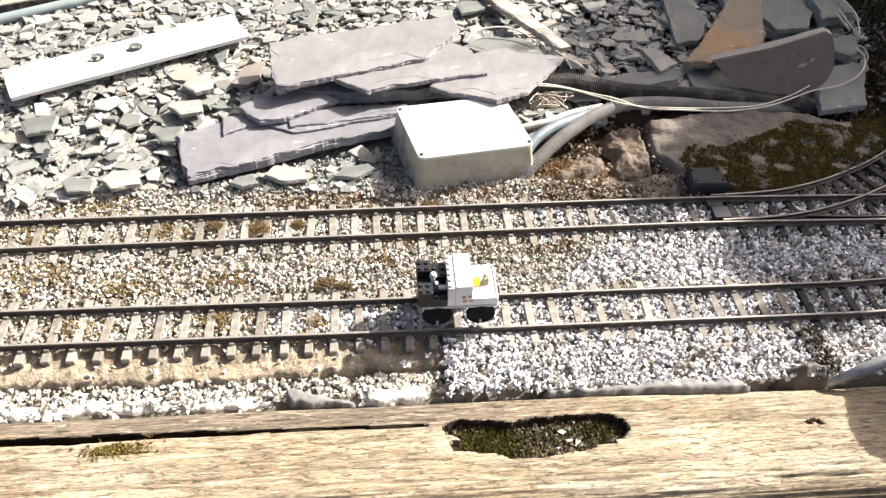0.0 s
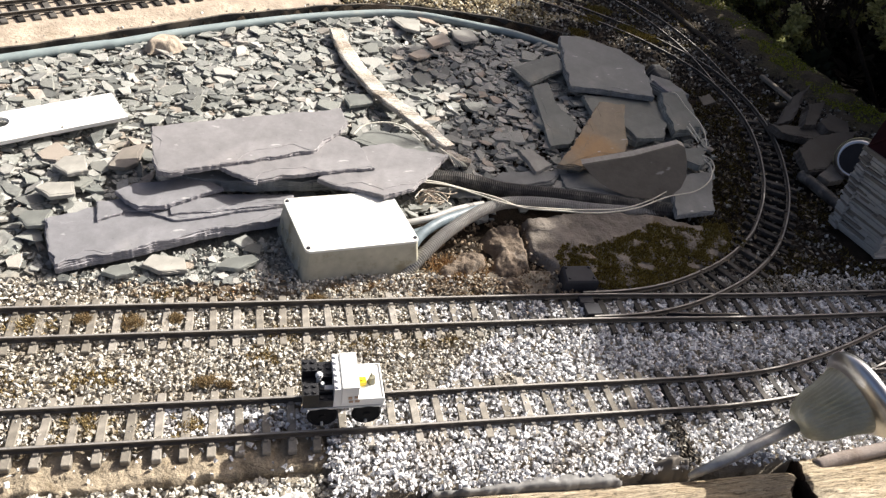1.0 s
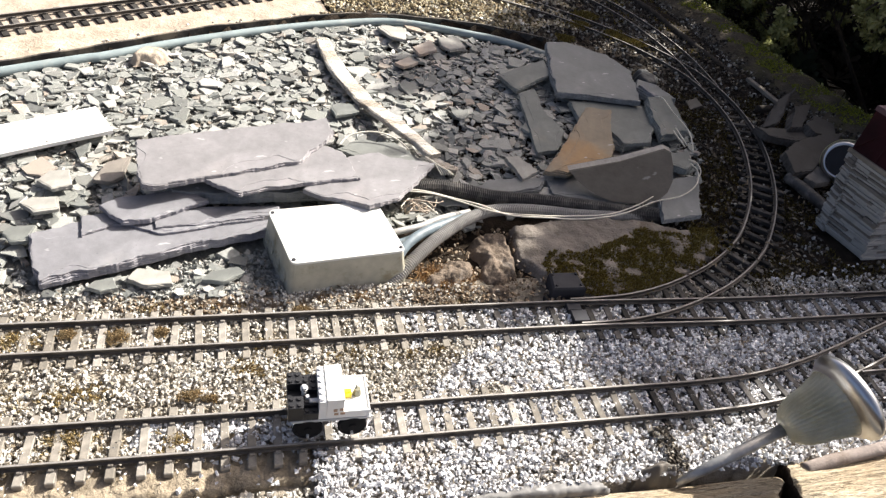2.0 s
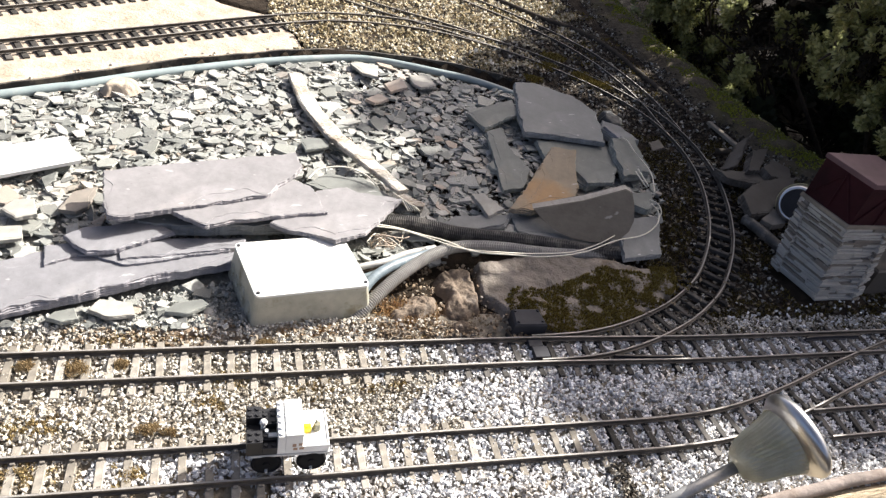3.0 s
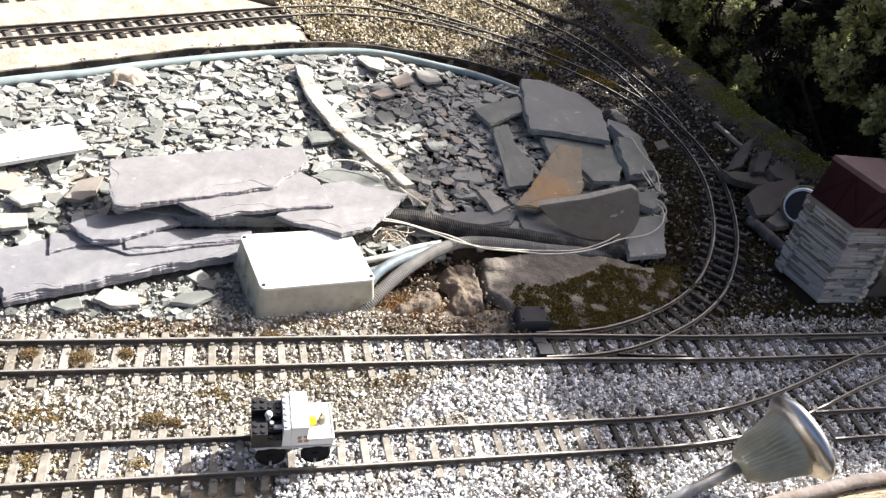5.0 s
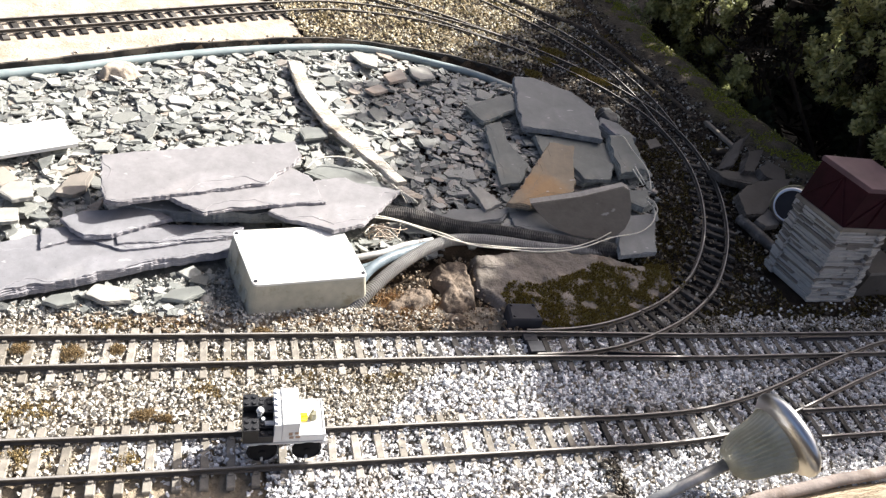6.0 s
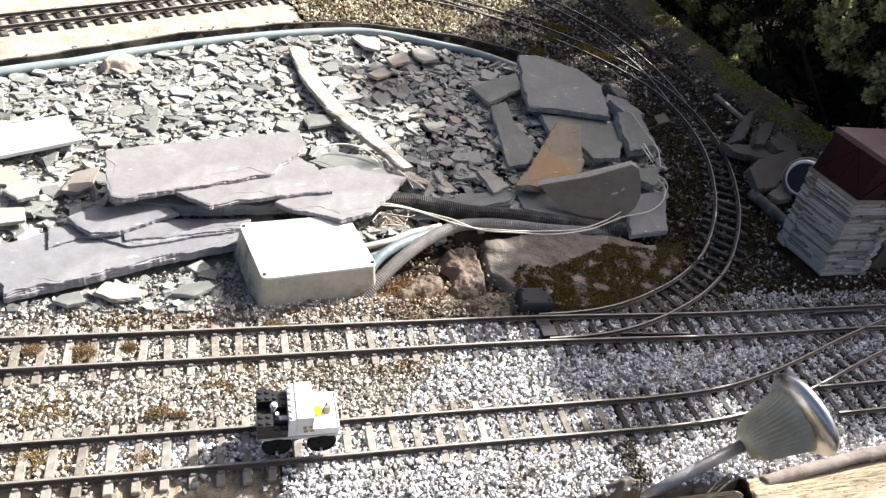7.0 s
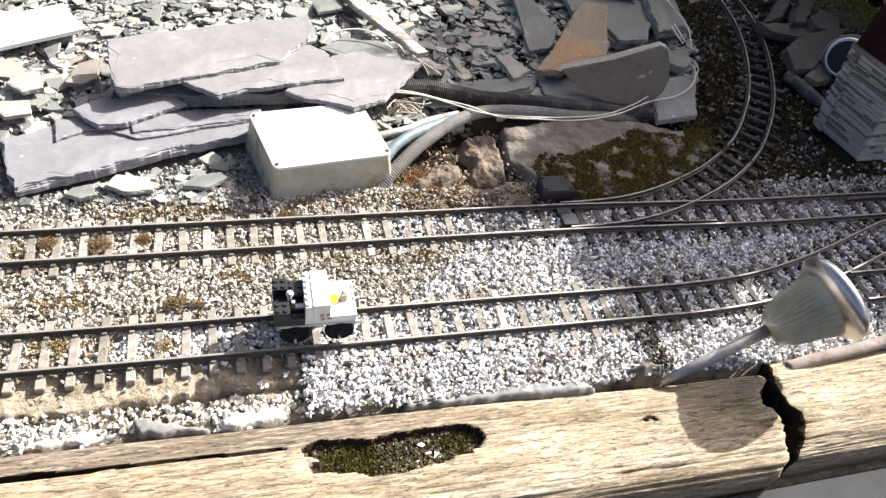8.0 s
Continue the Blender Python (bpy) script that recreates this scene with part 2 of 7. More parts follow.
# broken edges and flaked rims are rougher and more uneven in tone than the old cleft faces; their paler part imitates
# sun caught on the chips
EDGE_OF = {m.name: mat_slate("broken edge of " + m.name, tuple(0.85 * v for v in lo), tuple(1.45 * v for v in hi), tuple(1.6 * v for v in hi), 0.55, 2.5, 0.5, 0.45, (0.7, 0.9))
           for m, lo, hi in ((SLATE, (0.195, 0.185, 0.188), (0.255, 0.241, 0.243)), (SLATE_LOW, (0.185, 0.178, 0.19), (0.25, 0.24, 0.25)),
                             (SLATE_DARK, (0.165, 0.167, 0.163), (0.245, 0.247, 0.24)), (SLATE_GREEN, (0.16, 0.165, 0.15), (0.24, 0.245, 0.22)),
                             (SLATE_EARTH, (0.06, 0.052, 0.043), (0.115, 0.10, 0.084)), (SLATE_RUST, (0.20, 0.16, 0.11), (0.27, 0.22, 0.16)))}


def mat_simple(name, colour, rough=0.6, metal=0.0, var=0.25, scale=25, b_scale=200, b_str=0.3, b_dist=0.0006, dirt=None, dirt_at=0.6):
    m, n, l, b = material(name, rough, metal)
    t = tex(n, l, scale)
    lo, hi = tuple(max(0, v * (1 - var)) for v in colour), tuple(min(1, v * (1 + var)) for v in colour)
    c = ramp(n, l, t, [(0.3, lo), (0.7, hi)])
    if dirt:
        d = tex(n, l, scale * 0.7, 8, 0.7)
        c = mix(n, l, ramp(n, l, d, [(dirt_at, (0, 0, 0)), (dirt_at + 0.15, (0.9, 0.9, 0.9))]), c, dirt)
    l.new(c, b.inputs["Base Color"])
    bump(n, l, b, tex(n, l, b_scale), b_str, b_dist)
    return m


SOIL = mat_simple("earth and grit", (0.028, 0.021, 0.015), 0.95, var=0.5, scale=40, b_scale=260, b_str=1.0, b_dist=0.003, dirt=(0.12, 0.10, 0.075), dirt_at=0.58)
CONCRETE = mat_simple("pale sandy concrete", (0.40, 0.335, 0.265), 0.9, var=0.28, scale=24, b_scale=120, b_str=0.9, b_dist=0.003, dirt=(0.25, 0.205, 0.15), dirt_at=0.57)
MORTAR = mat_simple("white mortar", (0.74, 0.72, 0.67), 0.9, var=0.22, scale=60, b_scale=190, b_str=1.0, b_dist=0.004, dirt=(0.42, 0.36, 0.28), dirt_at=0.66)
LEDGE = mat_simple("dirty crumbling concrete", (0.33, 0.275, 0.20), 0.95, var=0.4, scale=42, b_scale=140, b_str=1.0, b_dist=0.005, dirt=(0.14, 0.108, 0.068), dirt_at=0.50)
CONCRETE_OLD = mat_simple("old rough concrete", (0.27, 0.235, 0.19), 0.95, var=0.35, scale=22, b_scale=120, b_str=1.0, b_dist=0.003, dirt=(0.12, 0.09, 0.06), dirt_at=0.56)
EARTH_SLAB = mat_simple("earthy rough concrete", (0.225, 0.197, 0.168), 0.95, var=0.4, scale=22, b_scale=260, b_str=1.0, b_dist=0.002, dirt=(0.10, 0.075, 0.05), dirt_at=0.54)
ROCK_BROWN = mat_simple("brown broken rock", (0.165, 0.13, 0.10), 0.95, var=0.45, scale=38, b_scale=110, b_str=1.0, b_dist=0.004, dirt=(0.30, 0.265, 0.225), dirt_at=0.57)
ROCK = mat_simple("pinkish rock", (0.26, 0.22, 0.195), 0.9, var=0.35, scale=18, b_scale=90, b_str=0.9, b_dist=0.003, dirt=(0.12, 0.085, 0.06), dirt_at=0.55)
KERB = mat_simple("mossy kerb concrete", (0.105, 0.085, 0.060), 0.95, var=0.5, scale=16, b_scale=90, b_str=1.0, b_dist=0.006, dirt=(0.085, 0.078, 0.03), dirt_at=0.52)
RAIL = mat_simple("tarnished rail side", (0.092, 0.079, 0.066), 0.65, 0.35, var=0.35, scale=60)
RAIL_TOP = mat_simple("worn rail head", (0.26, 0.243, 0.222), 0.62, 0.25, var=0.2, scale=90)
# Pale tone for the sunlit run, dark for the shaded run and far lines.
SLEEPER = mat_stone("sunlit tone sleeper plastic", [(0.0, (0.165, 0.148, 0.122)), (0.5, (0.23, 0.208, 0.175)), (1.0, (0.315, 0.29, 0.255))], by_object=True, grain=120, rough=0.8)
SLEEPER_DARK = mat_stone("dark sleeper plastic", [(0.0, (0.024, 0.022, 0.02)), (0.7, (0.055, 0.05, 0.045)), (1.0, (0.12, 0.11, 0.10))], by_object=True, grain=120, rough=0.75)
POINT_BOX = mat_simple("charcoal plastic", (0.036, 0.036, 0.041), 0.75, var=0.25, dirt=(0.07, 0.065, 0.06))
PVC = mat_simple("white junction box plastic", (0.74, 0.73, 0.68), 0.45, var=0.06, scale=18, b_str=0.05, dirt=(0.52, 0.49, 0.36), dirt_at=0.66)
# Sides set darker than the lid: stains, and their shade put into the base.
PVC_SIDE = mat_simple("algae stained, shade toned plastic", (0.46, 0.44, 0.35), 0.6, var=0.2, scale=34, b_str=0.1, dirt=(0.24, 0.20, 0.115), dirt_at=0.54)
WHITE_PAINT = mat_simple("white painted board", (0.80, 0.79, 0.76), 0.5, var=0.05, scale=20, dirt=(0.58, 0.54, 0.44), dirt_at=0.7)
HOLE_DARK = mat_simple("dark hole disc", (0.12, 0.11, 0.09), 0.9, var=0.6, scale=90)
HOSE = mat_simple("grey corrugated conduit", (0.35, 0.335, 0.31), 0.55, var=0.2, scale=50, dirt=(0.22, 0.20, 0.16))
HOSE_BLACK = mat_simple("black corrugated conduit", (0.06, 0.056, 0.052), 0.6, var=0.35, scale=50, dirt=(0.20, 0.18, 0.155), dirt_at=0.47)
CABLE_BLUE = mat_simple("blue grey cable", (0.14, 0.175, 0.195), 0.5, var=0.3, scale=60, dirt=(0.34, 0.36, 0.35), dirt_at=0.56)
WIRE = mat_simple("cream wire", (0.66, 0.62, 0.52), 0.5, var=0.12, scale=60, dirt=(0.40, 0.36, 0.28))
COPPER = mat_simple("frayed brown wire", (0.40, 0.32, 0.24), 0.5, var=0.3, scale=60)
WATER_PIPE = mat_simple("faded blue green pipe", (0.25, 0.30, 0.30), 0.45, var=0.15, scale=25, dirt=(0.36, 0.36, 0.33), dirt_at=0.55)
LINER = mat_simple("black edging strip", (0.03, 0.032, 0.033), 0.6, var=0.3, scale=20)
EDGING = mat_simple("dusty dark edging strip", (0.055, 0.05, 0.045), 0.8, var=0.4, scale=30, dirt=(0.20, 0.17, 0.13), dirt_at=0.47)
STEEL = mat_simple("brushed steel", (0.54, 0.54, 0.545), 0.28, 1.0, var=0.1, scale=40, b_scale=120, b_str=0.1)
STAKE = mat_simple("grey metal stake", (0.36, 0.355, 0.34), 0.42, 0.6, var=0.35, scale=60, dirt=(0.12, 0.10, 0.08))
MAROON = mat_simple("maroon painted metal", (0.030, 0.0055, 0.009), 0.7, var=0.35, scale=25, dirt=(0.065, 0.03, 0.03), dirt_at=0.62)
# The lid is set paler than the tank's sides.
MAROON_TOP = mat_simple("paler maroon lid", (0.115, 0.062, 0.070), 0.55, var=0.3, scale=25, dirt=(0.12, 0.08, 0.08), dirt_at=0.6)
MAROON.node_tree.nodes["Principled BSDF"].inputs["Specular IOR Level"].default_value = 0.2
TOY_WHITE = mat_simple("white toy brick", (0.78, 0.78, 0.76), 0.3, var=0.03, b_str=0.02)
TOY_GREY = mat_simple("light grey toy brick", (0.50, 0.50, 0.49), 0.3, var=0.04, b_str=0.02)
TOY_BLACK = mat_simple("black toy brick", (0.012, 0.012, 0.014), 0.45, var=0.1, b_str=0.02)
TYRE = mat_simple("matt black wheel", (0.015, 0.015, 0.016), 0.9, var=0.2)
TOY_YELLOW = mat_simple("yellow toy brick", (0.75, 0.55, 0.02), 0.3, var=0.03, b_str=0.02)
TOY_BROWN = mat_simple("brown toy print", (0.38, 0.24, 0.15), 0.4, var=0.1)
SOIL_BANK = mat_simple("brown gritty soil", (0.24, 0.185, 0.13), 0.95, var=0.45, scale=60, b_scale=300, b_str=1.0, b_dist=0.003, dirt=(0.14, 0.10, 0.065), dirt_at=0.55)
GRIT = mat_simple("sandy grit", (0.285, 0.25, 0.20), 0.95, var=0.45, scale=60, b_scale=400, b_str=1.0, b_dist=0.003, dirt=(0.13, 0.10, 0.07), dirt_at=0.55)
BED_GRIT = mat_simple("fine slate grit", (0.19, 0.185, 0.165), 0.95, var=0.45, scale=70, b_scale=400, b_str=1.0, b_dist=0.003, dirt=(0.11, 0.095, 0.075), dirt_at=0.6)
# Near-black ground beyond the kerb, standing in for shade under the bush.
BUSH_SHADE = mat_simple("ground toned as bush shade", (0.011, 0.009, 0.007), 0.95, var=0.5, scale=40, b_scale=200, b_str=1.0, b_dist=0.004)
BARK = mat_simple("dark bark", (0.05, 0.04, 0.03), 0.95, var=0.4, scale=30, b_scale=80, b_str=1.0, b_dist=0.004)
BOARD = mat_simple("grey painted rail", (0.05, 0.052, 0.054), 0.89, var=0.15, scale=12, dirt=(0.13, 0.125, 0.115))


def mat_wood(name, a, b_, crack, rot=None, sx=2.0, grey=None):
    """Weathered wood, its grain along x: cloudy tone, bleached fibres, fine dark checks, pits and long cracks."""
    m, n, l, b = material(name, 0.85)
    w = tex(n, l, 14, 6, 0.65, stretch=(0.3, 1, 1), rot=rot)
    g = tex(n, l, 150, 7, 0.7, stretch=(sx / 28, 1, 1), rot=rot)
    c = ramp(n, l, w, [(0.36, a), (0.52, tuple((p + q) / 2 for p, q in zip(a, b_))), (0.64, b_)])
    band = tex(n, l, 30, 5, 0.6, stretch=(0.10, 1, 1), rot=rot)
    c = mix(n, l, 0.7, c, ramp(n, l, band, [(0.36, (0.16, 0.145, 0.11)), (0.47, (0.5, 0.49, 0.47)), (0.62, (0.74, 0.74, 0.74))]), "OVERLAY")
    ochre = tex(n, l, 24, 7, 0.7, stretch=(0.45, 1, 1), rot=rot)
    c = mix(n, l, ramp(n, l, ochre, [(0.44, (0, 0, 0)), (0.62, (0.6, 0.6, 0.6))]), c, (b_[0] * 0.94, b_[1] * 0.84, b_[2] * 0.70))
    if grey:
        # beyond the long crack the timber is set greyer and darker, fading out along x
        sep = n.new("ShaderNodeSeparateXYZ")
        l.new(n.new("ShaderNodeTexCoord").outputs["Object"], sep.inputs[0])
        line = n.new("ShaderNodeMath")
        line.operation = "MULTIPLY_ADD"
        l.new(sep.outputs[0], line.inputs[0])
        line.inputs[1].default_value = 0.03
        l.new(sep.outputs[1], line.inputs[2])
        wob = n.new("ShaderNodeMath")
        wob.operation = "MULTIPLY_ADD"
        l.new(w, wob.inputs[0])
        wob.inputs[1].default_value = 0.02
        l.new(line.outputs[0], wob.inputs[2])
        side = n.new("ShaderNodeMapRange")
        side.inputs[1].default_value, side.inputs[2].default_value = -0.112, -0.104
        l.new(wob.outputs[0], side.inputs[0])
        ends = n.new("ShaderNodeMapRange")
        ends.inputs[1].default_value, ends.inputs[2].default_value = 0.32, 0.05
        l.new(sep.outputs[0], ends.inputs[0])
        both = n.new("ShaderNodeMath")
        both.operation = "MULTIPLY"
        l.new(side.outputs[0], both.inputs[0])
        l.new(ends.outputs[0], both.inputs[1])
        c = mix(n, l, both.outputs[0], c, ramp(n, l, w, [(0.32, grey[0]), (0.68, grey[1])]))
    pale = tex(n, l, 330, 5, 0.65, stretch=(0.11, 1, 1), rot=rot)
    c = mix(n, l, ramp(n, l, pale, [(0.53, (0, 0, 0)), (0.66, (0.5, 0.5, 0.5))]), c, tuple(min(0.72, 1.55 * v) for v in b_))
    c = mix(n, l, ramp(n, l, pale, [(0.32, (0.45, 0.45, 0.45)), (0.45, (0, 0, 0))]), c, tuple(0.5 * p + 0.35 * q for p, q in zip(crack, a)))
    for q, amount in ((g, 0.5), (pale, 0.7), (band, 0.5)):
        q.node.inputs["Distortion"].default_value = amount
    c = mix(n, l, ramp(n, l, g, [(0.31, (0.8, 0.8, 0.8)), (0.39, (0, 0, 0))]), c, crack)
    chk = tex(n, l, 260, 6, 0.62, stretch=(0.085, 1, 1), rot=rot)
    lines = ramp(n, l, chk, [(0.485, (0, 0, 0)), (0.499, (0.75, 0.75, 0.75)), (0.501, (0.75, 0.75, 0.75)), (0.515, (0, 0, 0))])
    c = mix(n, l, lines, c, crack)
    fine = tex(n, l, 760, 5, 0.75, stretch=(0.22, 1, 1), rot=rot)
    c = mix(n, l, 0.45, c, ramp(n, l, fine, [(0.33, (0.14, 0.14, 0.14)), (0.67, (0.88, 0.88, 0.88))]), "OVERLAY")
    pit = tex(n, l, 170, 5, 0.7, stretch=(0.45, 1, 1), rot=rot)
    pits = ramp(n, l, pit, [(0.66, (0, 0, 0)), (0.73, (0.8, 0.8, 0.8))])
    c = mix(n, l, pits, c, crack)
    l.new(c, b.inputs["Base Color"])
    k = bump(n, l, b, g, 0.8, 0.0020)
    k = bump(n, l, b, pale, 0.7, 0.0014, k)
    cut = n.new("ShaderNodeInvert")
    l.new(lines, cut.inputs["Color"])
    k = bump(n, l, b, cut.outputs[0], 1.0, 0.0014, k)
    hole = n.new("ShaderNodeInvert")
    l.new(pits, hole.inputs["Color"])
    k = bump(n, l, b, hole.outputs[0], 0.8, 0.0016, k)
    bump(n, l, b, fine, 0.5, 0.0009, k)
    return m


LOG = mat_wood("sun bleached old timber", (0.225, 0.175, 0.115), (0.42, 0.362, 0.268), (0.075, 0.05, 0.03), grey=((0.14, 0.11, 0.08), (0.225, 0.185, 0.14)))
PLANK = mat_wood("splintered grey plank", (0.46, 0.42, 0.37), (0.58, 0.54, 0.48), (0.12, 0.10, 0.08), rot=(0, 0, 0.9))


def mat_leafy(name, stops, rough=0.6, trans=0.0):
    m, n, l, b = material(name, rough)
    c = ramp(n, l, island(n), stops)
    l.new(c, b.inputs["Base Color"])
    if trans:
        b.inputs["Subsurface Weight"].default_value = trans
        b.inputs["Subsurface Radius"].default_value = (0.002, 0.004, 0.001)
    return m


MOSS = mat_leafy("olive moss", [(0.0, (0.045, 0.034, 0.011)), (0.3, (0.112, 0.080, 0.02)), (0.65, (0.205, 0.158, 0.04)), (0.9, (0.30, 0.235, 0.07)), (1.0, (0.40, 0.33, 0.14))], 0.9)
KERB_MOSS = mat_leafy("kerb moss", [(0.0, (0.10, 0.11, 0.012)), (0.5, (0.25, 0.26, 0.032)), (1.0, (0.44, 0.43, 0.085))], 0.9)
PIPE_OLD = mat_simple("dirty old pipe", (0.05, 0.042, 0.034), 0.9, var=0.5, scale=40, b_scale=150, b_str=0.8, b_dist=0.002)
MOSS_BROWN = mat_leafy("rusty dry moss", [(0.0, (0.13, 0.09, 0.045)), (0.4, (0.24, 0.18, 0.085)), (0.8, (0.35, 0.27, 0.13)), (1.0, (0.44, 0.36, 0.20))], 0.9)
MOSS_DARK = mat_leafy("dark earthy moss", [(0.0, (0.02, 0.015, 0.008)), (0.5, (0.066, 0.048, 0.018)), (0.85, (0.14, 0.108, 0.032)), (1.0, (0.24, 0.19, 0.07))], 0.9)
MOSS_GREEN = mat_leafy("green moss", [(0.0, (0.04, 0.038, 0.01)), (0.5, (0.09, 0.082, 0.02)), (1.0, (0.17, 0.15, 0.045))], 0.9)
MOSS_CLUMP = mat_leafy("brown cushion moss", [(0.0, (0.14, 0.10, 0.052)), (0.5, (0.25, 0.18, 0.095)), (1.0, (0.36, 0.275, 0.155))], 0.9)
GRASS_DRY = mat_leafy("dry straw", [(0.0, (0.20, 0.11, 0.05)), (0.5, (0.36, 0.22, 0.10)), (1.0, (0.48, 0.36, 0.20))], 0.8)
LEAF = mat_leafy("evergreen leaf", [(0.0, (0.11, 0.115, 0.035)), (0.35, (0.28, 0.275, 0.095)), (0.75, (0.47, 0.45, 0.18)), (1.0, (0.66, 0.61, 0.30))], 0.33)
GLASS, gn, gl, gb = material("cloudy ribbed plastic", 0.22)
gb.inputs["Specular IOR Level"].default_value = 0.9
gc = mix(gn, gl, ramp(gn, gl, tex(gn, gl, 38, 7, 0.7), [(0.42, (0, 0, 0)), (0.66, (0.8, 0.8, 0.8))]), (0.60, 0.585, 0.46), (0.36, 0.335, 0.22))
gl.new(gc, gb.inputs["Base Color"])
gb.inputs["Coat Weight"].default_value = 1.0
gb.inputs["Coat Roughness"].default_value = 0.14
bump(gn, gl, gb, tex(gn, gl, 90, 4, 0.5, stretch=(1, 1, 0.2)), 0.35, 0.0012)
gt = gn.new("ShaderNodeBsdfTranslucent")
gl.new(mix(gn, gl, 0.6, gc, (0.92, 0.86, 0.55)), gt.inputs[0])
gm = gn.new("ShaderNodeMixShader")
gm.inputs[0].default_value = 0.34
gl.new(gb.outputs[0], gm.inputs[1])
gl.new(gt.outputs[0], gm.inputs[2])
gl.new(gm.outputs[0], gn["Material Output"].inputs[0])
DRY_LEAF = mat_leafy("fallen leaf", [(0.0, (0.03, 0.022, 0.014)), (0.4, (0.075, 0.055, 0.035)), (0.8, (0.15, 0.115, 0.07)), (1.0, (0.30, 0.25, 0.17))], 0.6)
GREEN_LEAF = mat_leafy("yellow green leaf", [(0.0, (0.16, 0.17, 0.04)), (0.5, (0.30, 0.30, 0.07)), (1.0, (0.45, 0.43, 0.16))], 0.6)
# Near-black leaf that puts shade into the gaps of the crowns.
GAP_DARK = mat_leafy("gap dark leaf", [(0.0, (0.014, 0.011, 0.008)), (0.7, (0.03, 0.024, 0.016)), (1.0, (0.05, 0.04, 0.026))], 0.9)
# Near-black copy of the leaf, standing in for the deep shade behind.
SHADE_LEAF = mat_leafy("shade dark leaf spray", [(0.0, (0.02, 0.026, 0.012)), (0.6, (0.035, 0.045, 0.02)), (1.0, (0.06, 0.07, 0.03))], 0.6)
# light passes through the evergreen leaves
ln, ll = LEAF.node_tree.nodes, LEAF.node_tree.links
lt = ln.new("ShaderNodeBsdfTranslucent")
lt.inputs[0].default_value = (0.36, 0.38, 0.17, 1)
lm = ln.new("ShaderNodeMixShader")
lm.inputs[0].default_value = 0.28
ll.new(ln["Principled BSDF"].outputs[0], lm.inputs[1])
ll.new(lt.outputs[0], lm.inputs[2])
ll.new(lm.outputs[0], ln["Material Output"].inputs[0])
# Dark tone that stands in for shade in the log's cracks, hollow and ends.
RECESS_TONE = mat_simple("dark recess wood", (0.032, 0.022, 0.015), 0.95, var=0.5, scale=60, b_scale=200, b_str=1.0, b_dist=0.003)

# ---- ground ----
# the slate bed, ringed by the line
BED = [(-0.95, 0.22), (-0.30, 0.235), (0.20, 0.225), (0.28, 0.30), (0.38, 0.37), (0.62, 0.37), (0.75, 0.42), (0.83, 0.56), (0.86, 0.70), (0.80, 0.87),
       (0.74, 0.985), (0.61, 1.040), (0.46, 1.082), (0.33, 1.094), (0.13, 1.070), (-0.10, 0.970), (-0.37, 0.823), (-0.95, 0.528)]
SLAB = [(-1.4, 0.295), (-0.37, 0.831), (-0.20, 0.9215), (-0.10, 0.978), (0.012, 1.0265), (0.134, 1.080), (0.152, 1.09), (0.138, 1.16), (0.076, 1.262), (-0.03, 1.303), (-0.45, 1.75), (-1.8, 1.2)]
KERB_NEAR = [(1.10, 2.4), (1.08, 1.67), (1.07, 1.45), (1.08, 1.27), (1.11, 1.13), (1.125, 0.98), (1.15, 0.87), (1.19, 0.73), (1.26, 0.58), (1.36, 0.44), (1.55, 0.28)]


def pipe_y(x):
    """Where the pipe at the back of the bed runs."""
    return np.interp(x, [-0.95, -0.37, -0.195, 0.013, 0.132, 0.255, 0.327, 0.459, 0.59, 0.66, 0.75], [0.50, 0.798, 0.890, 0.991, 1.036, 1.070, 1.070, 1.041, 0.998, 0.965, 0.98])


def kerb_x(y):
    ks = sorted(KERB_NEAR, key=lambda p: p[1])
    return np.interp(y, [p[1] for p in ks], [p[0] for p in ks])


def lie(x, y):
    """The ground's height."""
    x, y = np.asarray(x, float), np.asarray(y, float)
    h = -0.016 + 0.026 * smooth(0.35, 0.95, y)
    bed = inside(BED, x, y)
    h = np.where(bed, -0.015 + 0.009 * smooth(0.30, 0.5, y), h)
    h = h + 0.009 * smooth(0.198, 0.232, y) * (1 - smooth(0.24, 0.27, y)) * (1 - smooth(0.25, 0.34, x)) * (0.45 + 0.55 * smooth(-0.12, -0.02, x))
    h = h + 0.010 * smooth(0.09, 0.05, np.hypot(x - 1.055, y - 0.32)) * (y > 0.21)
    h = np.where((x < 0.05) & (y < -0.043), -0.028, h)
    h = np.where(y < -0.078, -0.07, h)
    h = np.where(y < -0.235, -0.10, h)
    h = np.where(inside(SLAB, x, y), -0.03, h)
    h = np.where((x < 0.045) & (y < 0.045) & (y > -0.04), -0.03, h)
    over = x - kerb_x(y) - 0.10
    h = h - 0.30 * smooth(0.0, 0.05, over)
    h = np.where((y < -0.5), -0.10 - 0.5 * smooth(-0.5, -0.9, y), h)
    return h


def axis(lo, hi, step, far):
    core = np.arange(lo, hi + step / 2, step)
    out = []
    d = step
    p = 0.0
    while p < far:
        d *= 1.35
        p += d
        out.append(p)
    out = np.array(out)
    return np.concatenate([lo - out[::-1], core, hi + out])


